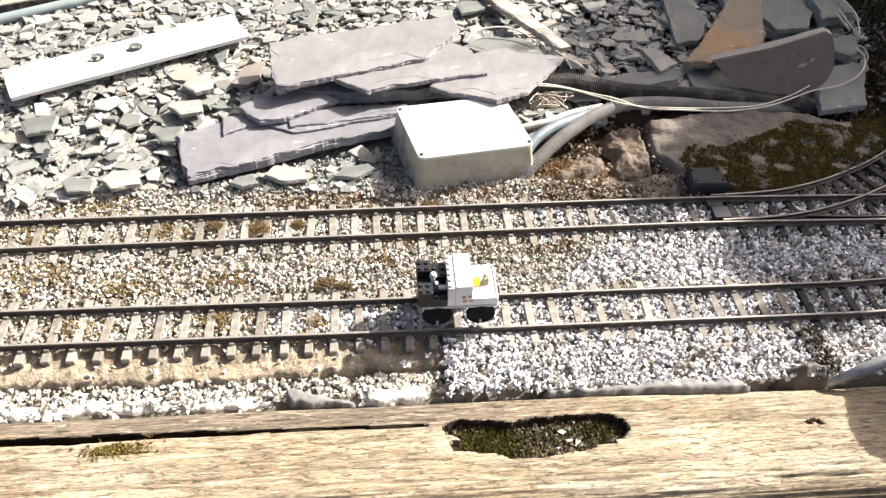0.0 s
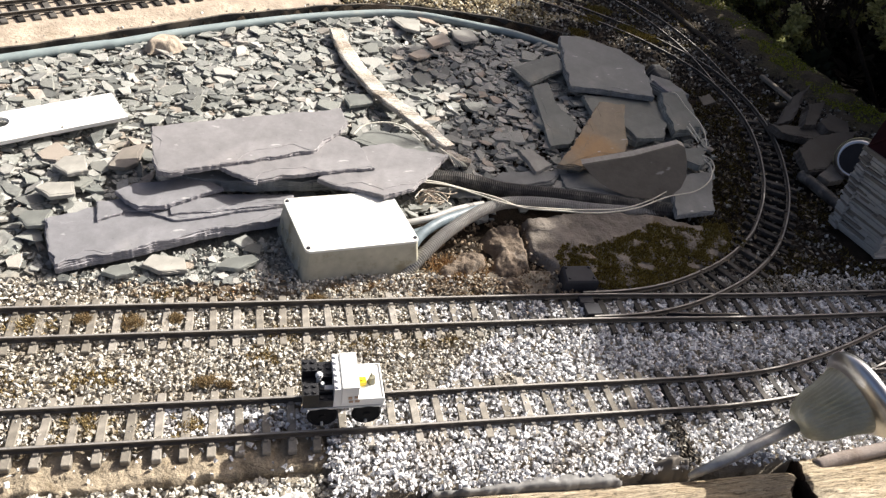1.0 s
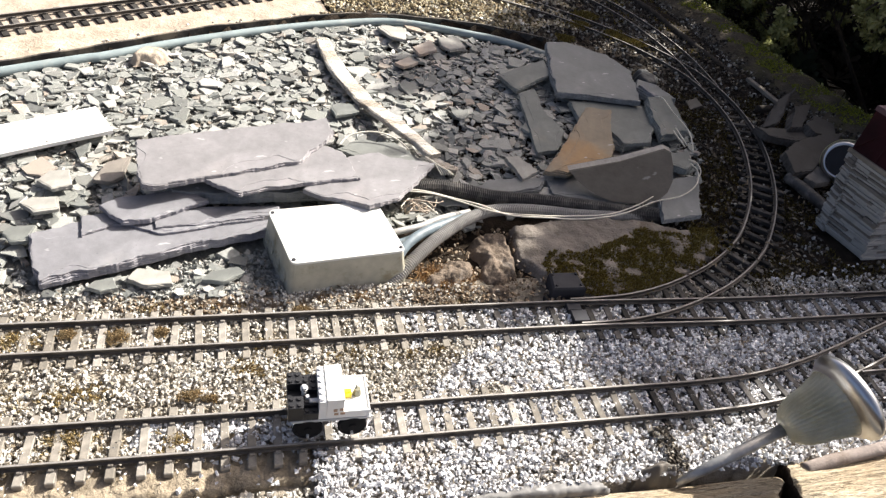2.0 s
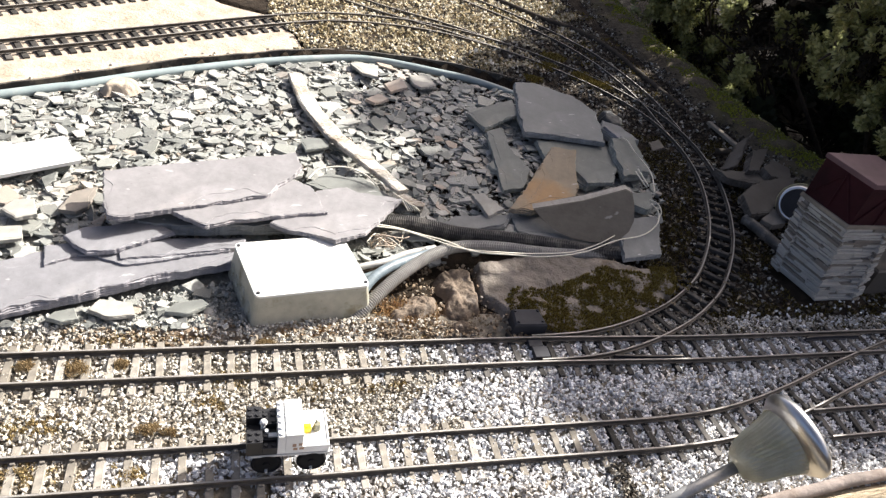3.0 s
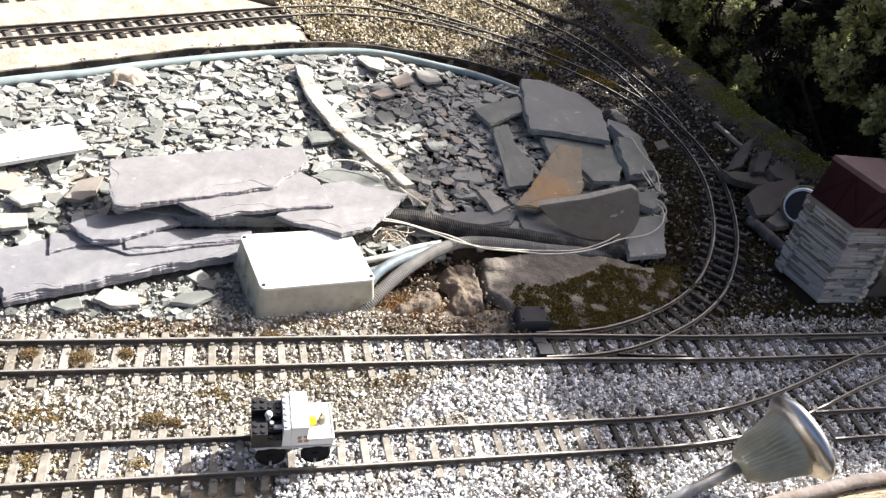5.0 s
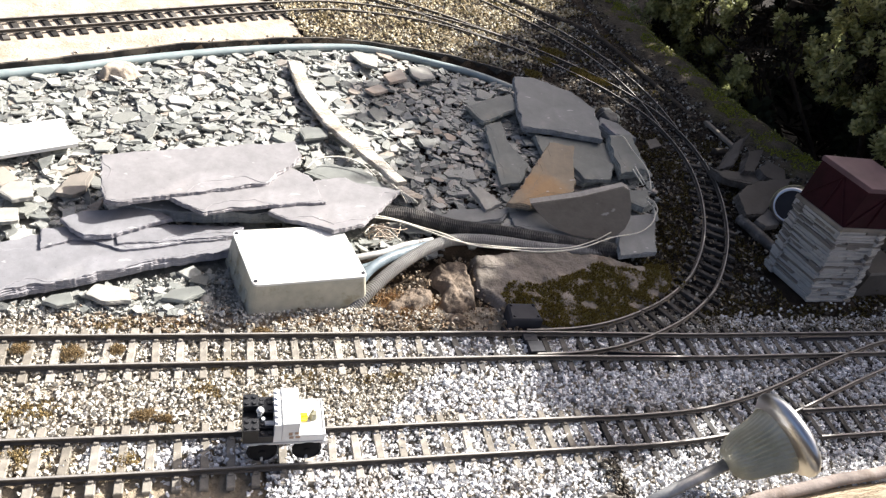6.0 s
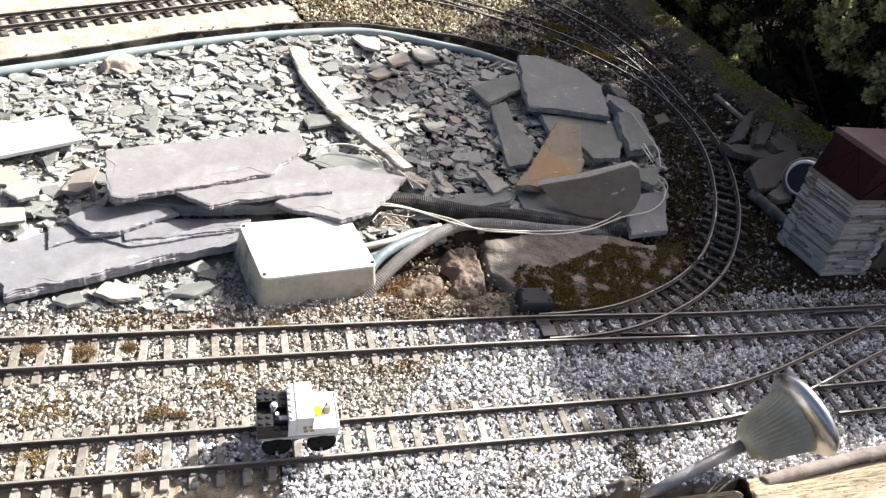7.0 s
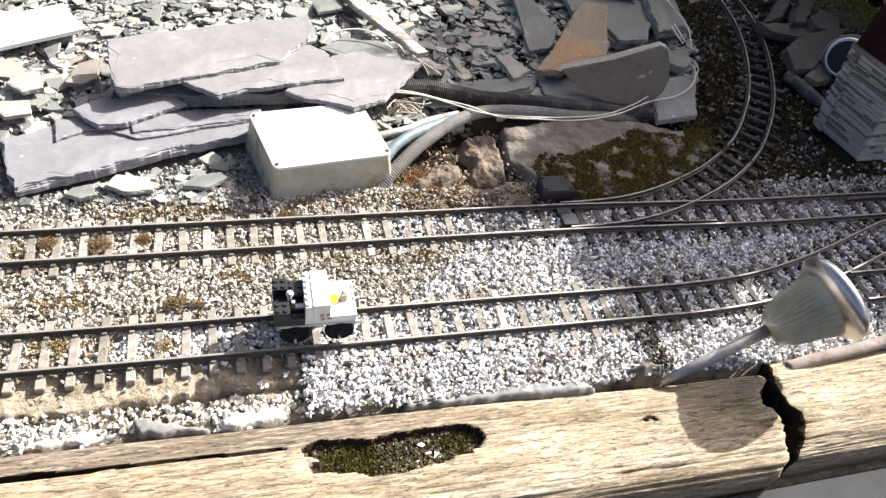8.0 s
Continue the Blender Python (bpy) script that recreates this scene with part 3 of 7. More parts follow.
gx, gy = axis(-0.9, 1.7, 0.0125, 60), axis(-0.55, 2.0, 0.0125, 60)
GX, GY = np.meshgrid(gx, gy)
GZ = lie(GX, GY) + 0.002 * np.sin(GX * 61 + 2 * np.sin(GY * 43)) * np.sin(GY * 57 + GX * 11)
nx, ny = len(gx), len(gy)
idx = np.arange(nx * ny).reshape(ny, nx)
quads = np.stack([idx[:-1, :-1], idx[:-1, 1:], idx[1:, 1:], idx[1:, :-1]], -1).reshape(-1, 4)
# beyond the kerb the floor takes the near-black shade tone
ground = new("ground", mesh_np("ground", np.stack([GX, GY, GZ], -1).reshape(-1, 3), quads, [SOIL, BUSH_SHADE, GRIT, BED_GRIT], True, np.where(inside(BED, GX[:-1, :-1], GY[:-1, :-1]) & (GY[:-1, :-1] > 0.24) & (GY[:-1, :-1] < pipe_y(GX[:-1, :-1]) - 0.006) & ((GX[:-1, :-1] < 0.17) | (GY[:-1, :-1] > 0.39)) & (GX[:-1, :-1] < 0.29 + 0.03 * np.sin(GY[:-1, :-1] * 31)), 3, np.where(GX[:-1, :-1] > kerb_x(GY[:-1, :-1]) + 0.06, 1, np.where((GY[:-1, :-1] < 0.26) & (GY[:-1, :-1] > -0.6) & (GX[:-1, :-1] < 0.85) & (GX[:-1, :-1] > -1.8), 2, 0))).ravel()))
tagged(ground, "dark gritty earth with chippings trodden in", "ground", kind="structure")


def prism(bm, pts, z0, z1, chamfer=0.0):
    """A prism over an outline, its top edge chamfered."""
    cx, cy = sum(p[0] for p in pts) / len(pts), sum(p[1] for p in pts) / len(pts)
    lo = [bm.verts.new((x, y, z0)) for x, y in pts]
    mid = [bm.verts.new((x, y, z1 - chamfer)) for x, y in pts] if chamfer else lo
    hi = []
    for x, y in pts:
        d = Vector((cx - x, cy - y))
        d = d.normalized() * chamfer if d.length > chamfer else d * 0
        hi.append(bm.verts.new((x + d.x, y + d.y, z1)))
    n = len(pts)
    for a, b in ((lo, mid), (mid, hi)):
        if a is b:
            continue
        for k in range(n):
            bm.faces.new((a[k], a[(k + 1) % n], b[(k + 1) % n], b[k]))
    bm.faces.new(hi)
    bm.faces.new(lo[::-1])


def rough_line(pts, step, amp, seed):
    """An outline broken into short uneven steps."""
    r = random.Random(seed)
    out = []
    n = len(pts)
    for i in range(n):
        a, b = Vector(pts[i]), Vector(pts[(i + 1) % n])
        d = b - a
        k = max(1, int(d.length / step))
        nrm = Vector((-d.y, d.x)).normalized() if d.length > 0 else Vector((0, 0))
        w = 0.0
        for j in range(k):
            w = 0.0 if j == 0 else max(-amp, min(amp, 0.75 * w + r.uniform(-amp, amp) * 0.6))
            out.append(tuple(a + d * (j / k) + nrm * w))
    return out


bm = bmesh.new()
prism(bm, rough_line(SLAB, 0.03, 0.003, 3), -0.05, 0.006, 0.002)
slab = part("concrete_slab", bm, CONCRETE)
tagged(slab, "pale sandy concrete slab bathed in sunlight", "slab", kind="structure")

# mossy kerb at the outside of the curve
bm = bmesh.new()
kp = spline(KERB_NEAR, 0.03)
prev = None
for i, p in enumerate(kp):
    d = kp[min(i + 1, len(kp) - 1)] - kp[max(i - 1, 0)]
    out = Vector((-d[1], d[0], 0)).normalized()
    if out.x < 0:
        out = -out
    j = 0.006 * math.sin(i * 1.7) + 0.004 * math.sin(i * 0.61)
    ring = [bm.verts.new(Vector((p[0], p[1], 0)) + out * o + Vector((0, 0, z))) for o, z in ((-0.015, -0.05), (0.0, 0.012), (0.03 + j, 0.026), (0.075, 0.036 + j), (0.105 + j, 0.040), (0.118 + j, 0.028), (0.125, -0.35))]
    if prev:
        for k in range(len(ring) - 1):
            bm.faces.new((prev[k], prev[k + 1], ring[k + 1], ring[k]))
    prev = ring
tagged(part("kerb", bm, KERB, shade=True), "low mossy concrete kerb round the curve", "kerb", kind="structure")

# black edging strip between bed and line
bm = bmesh.new()
ep = spline([(-0.95, 0.531), (-0.66, 0.680), (-0.37, 0.8265), (-0.20, 0.9175), (-0.10, 0.974), (0.012, 1.022), (0.10, 1.062), (0.20, 1.092), (0.30, 1.10), (0.40, 1.094), (0.47, 1.086), (0.54, 1.07), (0.61, 1.045), (0.68, 1.022), (0.75, 0.99), (0.80, 0.93)], 0.015)
rows_ = []
for i, p in enumerate(ep):
    d = ep[min(i + 1, len(ep) - 1)] - ep[max(i - 1, 0)]
    out = Vector((-d[1], d[0], 0)).normalized()
    w = 0.0008 * math.sin(i * 0.9) + 0.0012 * math.sin(i * 0.13)
    rows_.append([bm.verts.new(Vector((p[0], p[1], 0)) + out * o + Vector((0, 0, z + w))) for o, z in ((-0.004, -0.04), (-0.003, 0.0125), (0.002, 0.0125), (0.002, -0.04))])
for a, b in zip(rows_, rows_[1:]):
    for k in range(3):
        bm.faces.new((a[k], a[k + 1], b[k + 1], b[k]))
tagged(part("edging_strip", bm, EDGING, shade=False), "dusty black edging strip behind the slate bed", "edging", kind="structure")

# ---- railway ----
GAUGE = 0.0465
RAIL_H = 0.0075
PITCH = 0.0280


def rail_bm(pts, z_off=0.0):
    """A rail of true section along points: foot, web and worn head."""
    bm = bmesh.new()
    prof = [(-0.0032, 0.0), (-0.0032, 0.0010), (-0.0008, 0.0018), (-0.0008, 0.0050), (-0.0016, 0.0058), (-0.0016, 0.0071), (-0.0011, RAIL_H),
            (0.0011, RAIL_H), (0.0016, 0.0071), (0.0016, 0.0058), (0.0008, 0.0050), (0.0008, 0.0018), (0.0032, 0.0010), (0.0032, 0.0)]
    prev = None
    for i, p in enumerate(pts):
        d = pts[min(i + 1, len(pts) - 1)] - pts[max(i - 1, 0)]
        side = Vector((d[1], -d[0], 0)).normalized()
        ring = [bm.verts.new(Vector(p) + side * a + Vector((0, 0, h - RAIL_H + z_off))) for a, h in prof]
        if prev:
            for k in range(len(prof)):
                f = bm.faces.new((prev[k], prev[(k + 1) % len(prof)], ring[(k + 1) % len(prof)], ring[k]))
                f.material_index = 1 if k == 6 else 0
        else:
            bm.faces.new(ring[::-1])
        prev = ring
    bm.faces.new(prev)
    return bm


def offset(pts, o):
    out = []
    for i, p in enumerate(pts):
        d = pts[min(i + 1, len(pts) - 1)] - pts[max(i - 1, 0)]
        side = Vector((-d[1], d[0], 0)).normalized()
        out.append(np.array(Vector(p) + side * o))
    return np.array(out)


def sleeper_mesh(name, length, mt, shift=0.0, wide=0.0048):
    bm = bmesh.new()
    t = -RAIL_H
    box(bm, -wide, wide, -length / 2 + shift, length / 2 + shift, t - 0.009, t - 0.0002, 0.0009)
    for s in (-1, 1):
        for q in (-1, 1):
            y = s * GAUGE / 2 + q * 0.0044
            box(bm, -0.0028, 0.0028, y - 0.0016, y + 0.0016, t - 0.001, t + 0.0028, 0.0007)
    me = bpy.data.meshes.new(name)
    bmesh.ops.recalc_face_normals(bm, faces=bm.faces)
    bm.to_mesh(me)
    bm.free()
    me.materials.append(mt)
    return me


SLEEPER_SUN_TONE = sleeper_mesh("sleeper", 0.084, SLEEPER)
SLEEPER_SHADE_TONE = sleeper_mesh("sleeper", 0.084, SLEEPER_DARK)
SLEEPER_WIDE = sleeper_mesh("sleeper", 0.088, SLEEPER_DARK, wide=0.0062)
SLEEPER_LONG = sleeper_mesh("sleeper", 0.125, SLEEPER_DARK, 0.018)
TRACKS = {}


def track(label, pts, dark=lambda x, y: False, long_at=lambda x, y: False, skip=lambda x, y: False, rails=(-1, 1), z_off=0.0, phase=0.0, trim=(0.0, 0.0)):
    th = thing("railway_track", label, "model railway", group="tracks of the garden railway")
    c = spline(pts, 0.012)
    TRACKS[label] = c
    for s in rails:
        r = offset(c, s * GAUGE / 2)
        part("rail", rail_bm(r, z_off), [RAIL, RAIL_TOP], th)
    run = np.concatenate([[0], np.cumsum(np.linalg.norm(np.diff(c, axis=0), axis=1))])
    r = random.Random(len(pts))
    q = phase
    while q < run[-1]:
        p = [np.interp(q, run, c[:, k]) for k in range(3)]
        a = [np.interp(q + 0.004, run, c[:, k]) for k in range(3)]
        b = [np.interp(q - 0.004, run, c[:, k]) for k in range(3)]
        ang = math.atan2(a[1] - b[1], a[0] - b[0]) + r.uniform(-0.035, 0.035)
        if not skip(p[0], p[1]):
            me = SLEEPER_LONG if long_at(p[0], p[1]) else SLEEPER_WIDE if inside(SLAB, p[0], p[1]) else SLEEPER_SHADE_TONE if dark(p[0], p[1]) else SLEEPER_SUN_TONE
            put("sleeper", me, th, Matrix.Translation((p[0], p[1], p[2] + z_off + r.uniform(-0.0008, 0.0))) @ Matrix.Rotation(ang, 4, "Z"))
        q += PITCH * r.uniform(0.97, 1.03)
    return th


# the sleepers change to the dark tone where the line runs into shade
track("near line with pale then dark sleepers on pale chippings", [(-1.1, 0.0245), (-0.75, 0.024), (-0.4, 0.0242), (0.0, 0.0225), (0.3, 0.023), (0.45, 0.023), (0.55, 0.0235), (0.65, 0.030), (0.74, 0.047), (0.83, 0.073), (0.91, 0.100), (1.0, 0.128), (1.10, 0.155), (1.22, 0.170), (1.4, 0.178)],
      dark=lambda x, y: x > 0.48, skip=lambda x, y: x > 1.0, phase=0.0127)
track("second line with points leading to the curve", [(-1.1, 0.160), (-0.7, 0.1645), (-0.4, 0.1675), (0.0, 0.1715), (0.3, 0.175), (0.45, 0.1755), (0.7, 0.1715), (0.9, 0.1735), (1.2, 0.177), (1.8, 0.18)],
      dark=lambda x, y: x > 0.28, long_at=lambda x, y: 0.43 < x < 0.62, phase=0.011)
track("tight curved line climbing round the slate bed", [(0.425, 0.1795), (0.48, 0.1815), (0.53, 0.187), (0.585, 0.200), (0.645, 0.222), (0.716, 0.257), (0.79, 0.309), (0.84, 0.361, 0.002), (0.89, 0.428, 0.004), (0.93, 0.50, 0.006), (0.967, 0.592, 0.009), (0.988, 0.685, 0.012), (0.990, 0.78, 0.015), (0.972, 0.87, 0.018),
      (0.935, 0.95, 0.018), (0.88, 1.03, 0.018), (0.81, 1.10, 0.018), (0.73, 1.165, 0.018), (0.65, 1.215, 0.018), (0.57, 1.253, 0.018), (0.48, 1.279, 0.018), (0.38, 1.287, 0.018), (0.28, 1.28, 0.018), (0.2, 1.262, 0.018), (0.087, 1.213, 0.018), (0.01, 1.175, 0.018), (-0.21, 1.06, 0.018), (-0.4, 0.964, 0.018), (-0.9, 0.71, 0.018)],
      dark=lambda x, y: True, skip=lambda x, y: y < 0.212, z_off=0.0004)
track("branch line diverging over straw coloured chippings", [(0.66, 1.212, 0.018), (0.60, 1.248, 0.018), (0.54, 1.285, 0.018), (0.47, 1.32, 0.018), (0.40, 1.352, 0.018), (0.33, 1.39, 0.018), (0.2, 1.475, 0.018), (-0.1, 1.70, 0.018)],
      dark=lambda x, y: True, skip=lambda x, y: x > 0.46, z_off=0.0006)
track("outer line beside the mossy kerb", [(0.40, 1.72, 0.018), (0.65, 1.52, 0.018), (0.75, 1.43, 0.018), (0.83, 1.345, 0.018), (0.90, 1.25, 0.018), (0.945, 1.15, 0.018), (0.972, 1.05, 0.018), (0.985, 0.95, 0.018), (0.987, 0.83, 0.0165)],
      dark=lambda x, y: True, skip=lambda x, y: y < 1.0, z_off=0.0006)
track("short dead end siding on grey chippings", [(0.822, 0.0205), (1.0, 0.0225), (1.3, 0.026)], dark=lambda x, y: True, phase=0.012)
track("far straight line laid on the concrete slab", [(-1.0, 0.82, 0.018), (-0.45, 1.160, 0.018), (-0.34, 1.228, 0.018), (-0.05, 1.405, 0.018)], dark=lambda x, y: True)


def point_rail(name, pts, label):
    bm = rail_bm(spline(pts, 0.01), 0.0002)
    return tagged(part(name, bm, [POINT_BOX, RAIL]), label, "rail")


point_rail("check_rail", [(0.545, 0.1615, -0.0015), (0.60, 0.1575, -0.0015), (0.66, 0.156, -0.0015)], "dark check rail inside the points")
point_rail("check_rail", [(0.915, 0.186, -0.0015), (0.95, 0.1885, -0.0015), (1.03, 0.1890, -0.0015)], "dark check rail inside the points")

# point motor cover and tie box
th = thing("point_motor", "charcoal plastic point motor cover beside the track", "point motor")
bm = bmesh.new()
prism(bm, [(0.397, 0.210), (0.449, 0.210), (0.445, 0.244), (0.401, 0.244)], -0.02, 0.014, 0.003)
part("cover", bm, POINT_BOX, th)
bm = bmesh.new()
prism(bm, [(0.416, 0.1845), (0.438, 0.1845), (0.438, 0.199), (0.416, 0.199)], -0.012, -0.0035, 0.001)
part("lever_box", bm, POINT_BOX, th)
for bx, by in ((0.404, 0.2165), (0.442, 0.2165), (0.405, 0.2385), (0.441, 0.2385)):
    bm = bmesh.new()
    bmesh.ops.create_cone(bm, cap_ends=True, segments=8, radius1=0.0024, radius2=0.002, depth=0.003, matrix=Matrix.Translation((bx, by, 0.0145)))
    part("bolt", bm, POINT_BOX, th)
bm = bmesh.new()
prism(bm, [(0.418, 0.162), (0.442, 0.162), (0.442, 0.1835), (0.418, 0.1835)], -0.012, -0.0022, 0.001)
part("tie_plate", bm, POINT_BOX, th)

# ---- chippings ----
stone = bmesh.new()
bmesh.ops.create_cube(stone, size=1.36)
bmesh.ops.triangulate(stone, faces=stone.faces[:])
CUBE_V = np.array([v.co[:] for v in stone.verts])
CUBE_F = np.array([[v.index for v in f.verts] for f in stone.faces])
stone.free()


def rotations(n, tilt=math.pi):
    a, b, c = rng.uniform(0, 2 * math.pi, n), rng.normal(0, 1, n) * tilt, rng.normal(0, 1, n) * tilt
    ca, sa, cb, sb, cc, sc = np.cos(a), np.sin(a), np.cos(b), np.sin(b), np.cos(c), np.sin(c)
    o, z = np.ones(n), np.zeros(n)
    Rz = np.array([[ca, -sa, z], [sa, ca, z], [z, z, o]]).transpose(2, 0, 1)
    Ry = np.array([[cb, z, sb], [z, o, z], [-sb, z, cb]]).transpose(2, 0, 1)
    Rx = np.array([[o, z, z], [z, cc, -sc], [z, sc, cc]]).transpose(2, 0, 1)
    return Rz @ Ry @ Rx


def pebbles(name, xs, ys, zs, size, mt, label, category="gravel", flat=0.75):
    n = len(xs)
    v = CUBE_V[None] + rng.uniform(-0.52, 0.52, (n, 8, 3))
    v = v * (np.stack([rng.uniform(0.8, 1.35, n), rng.uniform(0.7, 1.05, n), rng.uniform(0.5, 0.9, n) * flat / 0.75], 1) * size[:, None])[:, None, :]
    v = np.einsum("nij,nkj->nki", rotations(n, 0.8), v) + np.stack([xs, ys, zs], 1)[:, None, :]
    f = (CUBE_F[None] + (np.arange(n) * 8)[:, None, None]).reshape(-1, 3)
    ob = new(name, mesh_np(name, v.reshape(-1, 3), f, [mt]))
    return tagged(ob, label, category, kind="stuff")


def scatter(n, x0, x1, y0, y1):
    return rng.uniform(x0, x1, n), rng.uniform(y0, y1, n)


def near_track(x, y, key, half):
    c = TRACKS[key]
    d = np.full(len(x), 9.0)
    for p in c[::2]:
        d = np.minimum(d, np.hypot(x - p[0], y - p[1]))
    return d < half


def wave(x, y, s=1.0):
    return np.sin(x * 23 * s + 1.3 * np.sin(y * 31 * s)) * np.sin(y * 37 * s + 1.7 * np.sin(x * 17 * s) + 1)


# pale chippings: right of the washed out ledge and between the lines
x, y = scatter(78000, -0.58, 1.30, -0.078, 0.245)
keep = (y > -0.038) | (x > 0.045 + 0.012 * wave(x, y, 3))
ledge = (x < 0.045) & (y < 0.002)
keep &= ~ledge | (rng.uniform(0, 1, len(x)) < 0.05)
keep &= ~((x > 0.30) & (y > 0.222 - 0.03 * smooth(0.3, 0.4, x)) & (x < 0.50))
keep &= rng.uniform(0, 1, len(x)) < 0.93 + 0.25 * wave(x, y)
bank = (y > 0.203 + 0.008 * wave(x, y, 2)) & (x > -0.13) & (x < 0.32)
keep &= ~bank | (rng.uniform(0, 1, len(x)) < 0.68 + 0.35 * wave(x, y, 2.2))
x, y = x[keep], y[keep]
old = (x < 0.18 + 0.12 * wave(x, y)) & (y > 0.045) | (x < -0.12 + 0.05 * wave(x, y, 2)) | (y > 0.2)
size = (0.0012 + 0.0020 * rng.uniform(0, 1, len(x)) ** 1.3) * np.where(old, 0.92, 1.0)
z = np.maximum(lie(x, y), -0.0165) + rng.uniform(0, 0.0085, len(x)) * (1 - 0.35 * smooth(0.19, 0.21, y)) + np.where((x > 0.04) & (y < -0.012), 0.0015, 0) - np.where(ledge[keep], 0.001, 0)
on_sleepers = np.abs(y - 0.024 - 0.12 * np.clip(x - 0.62, 0, 0.6) ** 1.2) < 0.044
on_sleepers |= np.abs(y - 0.171) < 0.044
z = np.where(on_sleepers, np.minimum(z, -0.0094 - 0.5 * size + 0.0046 * np.maximum(0, wave(x, y, 1.3)) * (x < 0.42)), z)
pebbles("chippings", x[~old], y[~old], z[~old], size[~old], GRAVEL, "pale grey granite chippings packed round the tracks")
pebbles("chippings", x[old], y[old], z[old], size[old], GRAVEL_OLD, "weathered beige chippings with brown dirt")
# white stones in the strip by the log
x, y = scatter(1500, -0.75, 0.05, -0.068, -0.043)
pebbles("chippings", x, y, -0.027 + rng.uniform(0, 0.007, len(x)), rng.uniform(0.0014, 0.0038, len(x)), GRAVEL_OLD, "small white stones beside the old log")
# golden ballast at the back
x, y = scatter(17000, 0.08, 1.02, 1.06, 1.75)
edge_y = np.interp(x, ep[:, 0], ep[:, 1])
keep = (y > edge_y + 0.004) & ~inside(SLAB, x, y) & (x < kerb_x(y) - 0.03)
x, y = x[keep], y[keep]
gold = x < 0.82 + 0.14 * wave(x, y) + 0.5 * (y - 1.3)
size = rng.uniform(0.002, 0.0045, len(x))
z = lie(x, y) + rng.uniform(-0.001, 0.004, len(x))
pebbles("chippings", x[gold], y[gold], z[gold], size[gold], GRAVEL_GOLD, "straw coloured chippings with dry moss")
sel = ~gold & (rng.uniform(0, 1, len(x)) < 0.7)
pebbles("chippings", x[sel], y[sel], z[sel], size[sel], SOIL_CHIP, "dark soil crumbs and grit by the curve")
# stray pale chippings towards the tower
x, y = scatter(1700, 0.80, 1.40, 0.205, 0.30)
keep = rng.uniform(0, 1, len(x)) < 0.9 * smooth(0.285, 0.21, y + 0.015 * wave(x, y, 2))
x, y = x[keep], y[keep]
pebbles("chippings", x, y, lie(x, y) + rng.uniform(0.001, 0.006, len(x)), rng.uniform(0.0013, 0.0032, len(x)), GRAVEL, "stray pale chippings between moss and track")
# dark grit round the curve and beyond it
x, y = scatter(11000, 0.60, 1.35, 0.20, 1.10)
keep = ~inside(BED, x, y) & (x < kerb_x(y) - 0.005) & ~((x > 0.97) & (x < 1.13) & (y > 0.27) & (y < 0.37))
x, y = x[keep], y[keep]
pebbles("chippings", x, y, lie(x, y) + rng.uniform(-0.001, 0.004, len(x)), rng.uniform(0.0018, 0.0045, len(x)), SOIL_CHIP, "dark soil crumbs and grit by the curve")

# ---- slate bed ----


def chip_shape(n_side, seed):
    """A thin broken flake: an uneven outline, a smaller top and a slanting face."""
    r = np.random.default_rng(seed)
    a = np.sort(r.uniform(0, 2 * math.pi, n_side) * 0.12 + np.arange(n_side) * 2 * math.pi / n_side * 0.9)
    rad = r.uniform(0.45, 1.0, n_side)
    ex = r.uniform(0.45, 0.85)
    base = np.stack([rad * np.cos(a), ex * rad * np.sin(a)], 1)
    sl = r.uniform(-0.15, 0.15, 2)
    lo = np.c_[base * 0.96, np.full(n_side, -0.10)]
    hi = np.c_[base * r.uniform(0.80, 0.97, (n_side, 1)), 0.09 + base @ sl]
    v = np.vstack([lo, hi, [[0, 0, 0.10]], [[0, 0, -0.10]]])
    f = []
    for k in range(n_side):
        j = (k + 1) % n_side
        f += [(k, j, n_side + j), (k, n_side + j, n_side + k), (n_side + k, n_side + j, 2 * n_side), (j, k, 2 * n_side + 1)]
    return v, np.array(f)


scree = thing("slate_scree", "bed of broken grey green slate chips in sun and shade", "slate chips", kind="structure")


def in_bed(x, y):
    return inside(BED, x, y) & (y < pipe_y(x) - 0.009) & ~((x > -0.01) & (x < 0.20) & (y > 0.22) & (y < 0.37)) & ~((x > 0.33) & (y < 0.40)) & ~((y < 0.365) & (x > 0.17)) & ~(inside([(-0.31, 0.33), (-0.2, 0.37), (0.03, 0.395), (0.03, 0.335), (-0.1, 0.30), (-0.27, 0.24)], x, y))


chips = [chip_shape(rng.integers(4, 8), 100 + k) for k in range(30)]
x, y = scatter(17000, -0.95, 0.88, 0.22, 1.08)
keep = in_bed(x, y)
x, y = x[keep], y[keep]
V, F, base = [], [], 0
R = rotations(len(x), 0.14)
sz = (0.0055 + 0.0205 * rng.uniform(0, 1, len(x)) ** 1.9) * np.where((y < 0.31) & (x > -0.33), 0.7, 1.0)
lift = lie(x, y)
for i in range(len(x)):
    v, f = chips[i % 30]
    w = (v * (sz[i], sz[i], sz[i] * rng.uniform(0.45, 0.95))) @ R[i].T
    V.append(w + (x[i], y[i], lift[i] + rng.uniform(0.0, 0.006) + 0.12 * sz[i]))
    F.append(f + base)
    base += len(v)
ob = put("small_chips", mesh_np("small_chips", np.vstack(V), np.vstack(F), [CHIP]), scree)
tagged(ob, "small grey green slate chips", kind="stuff")
x, y = scatter(5200, -0.34, 0.02, 0.232, 0.36)
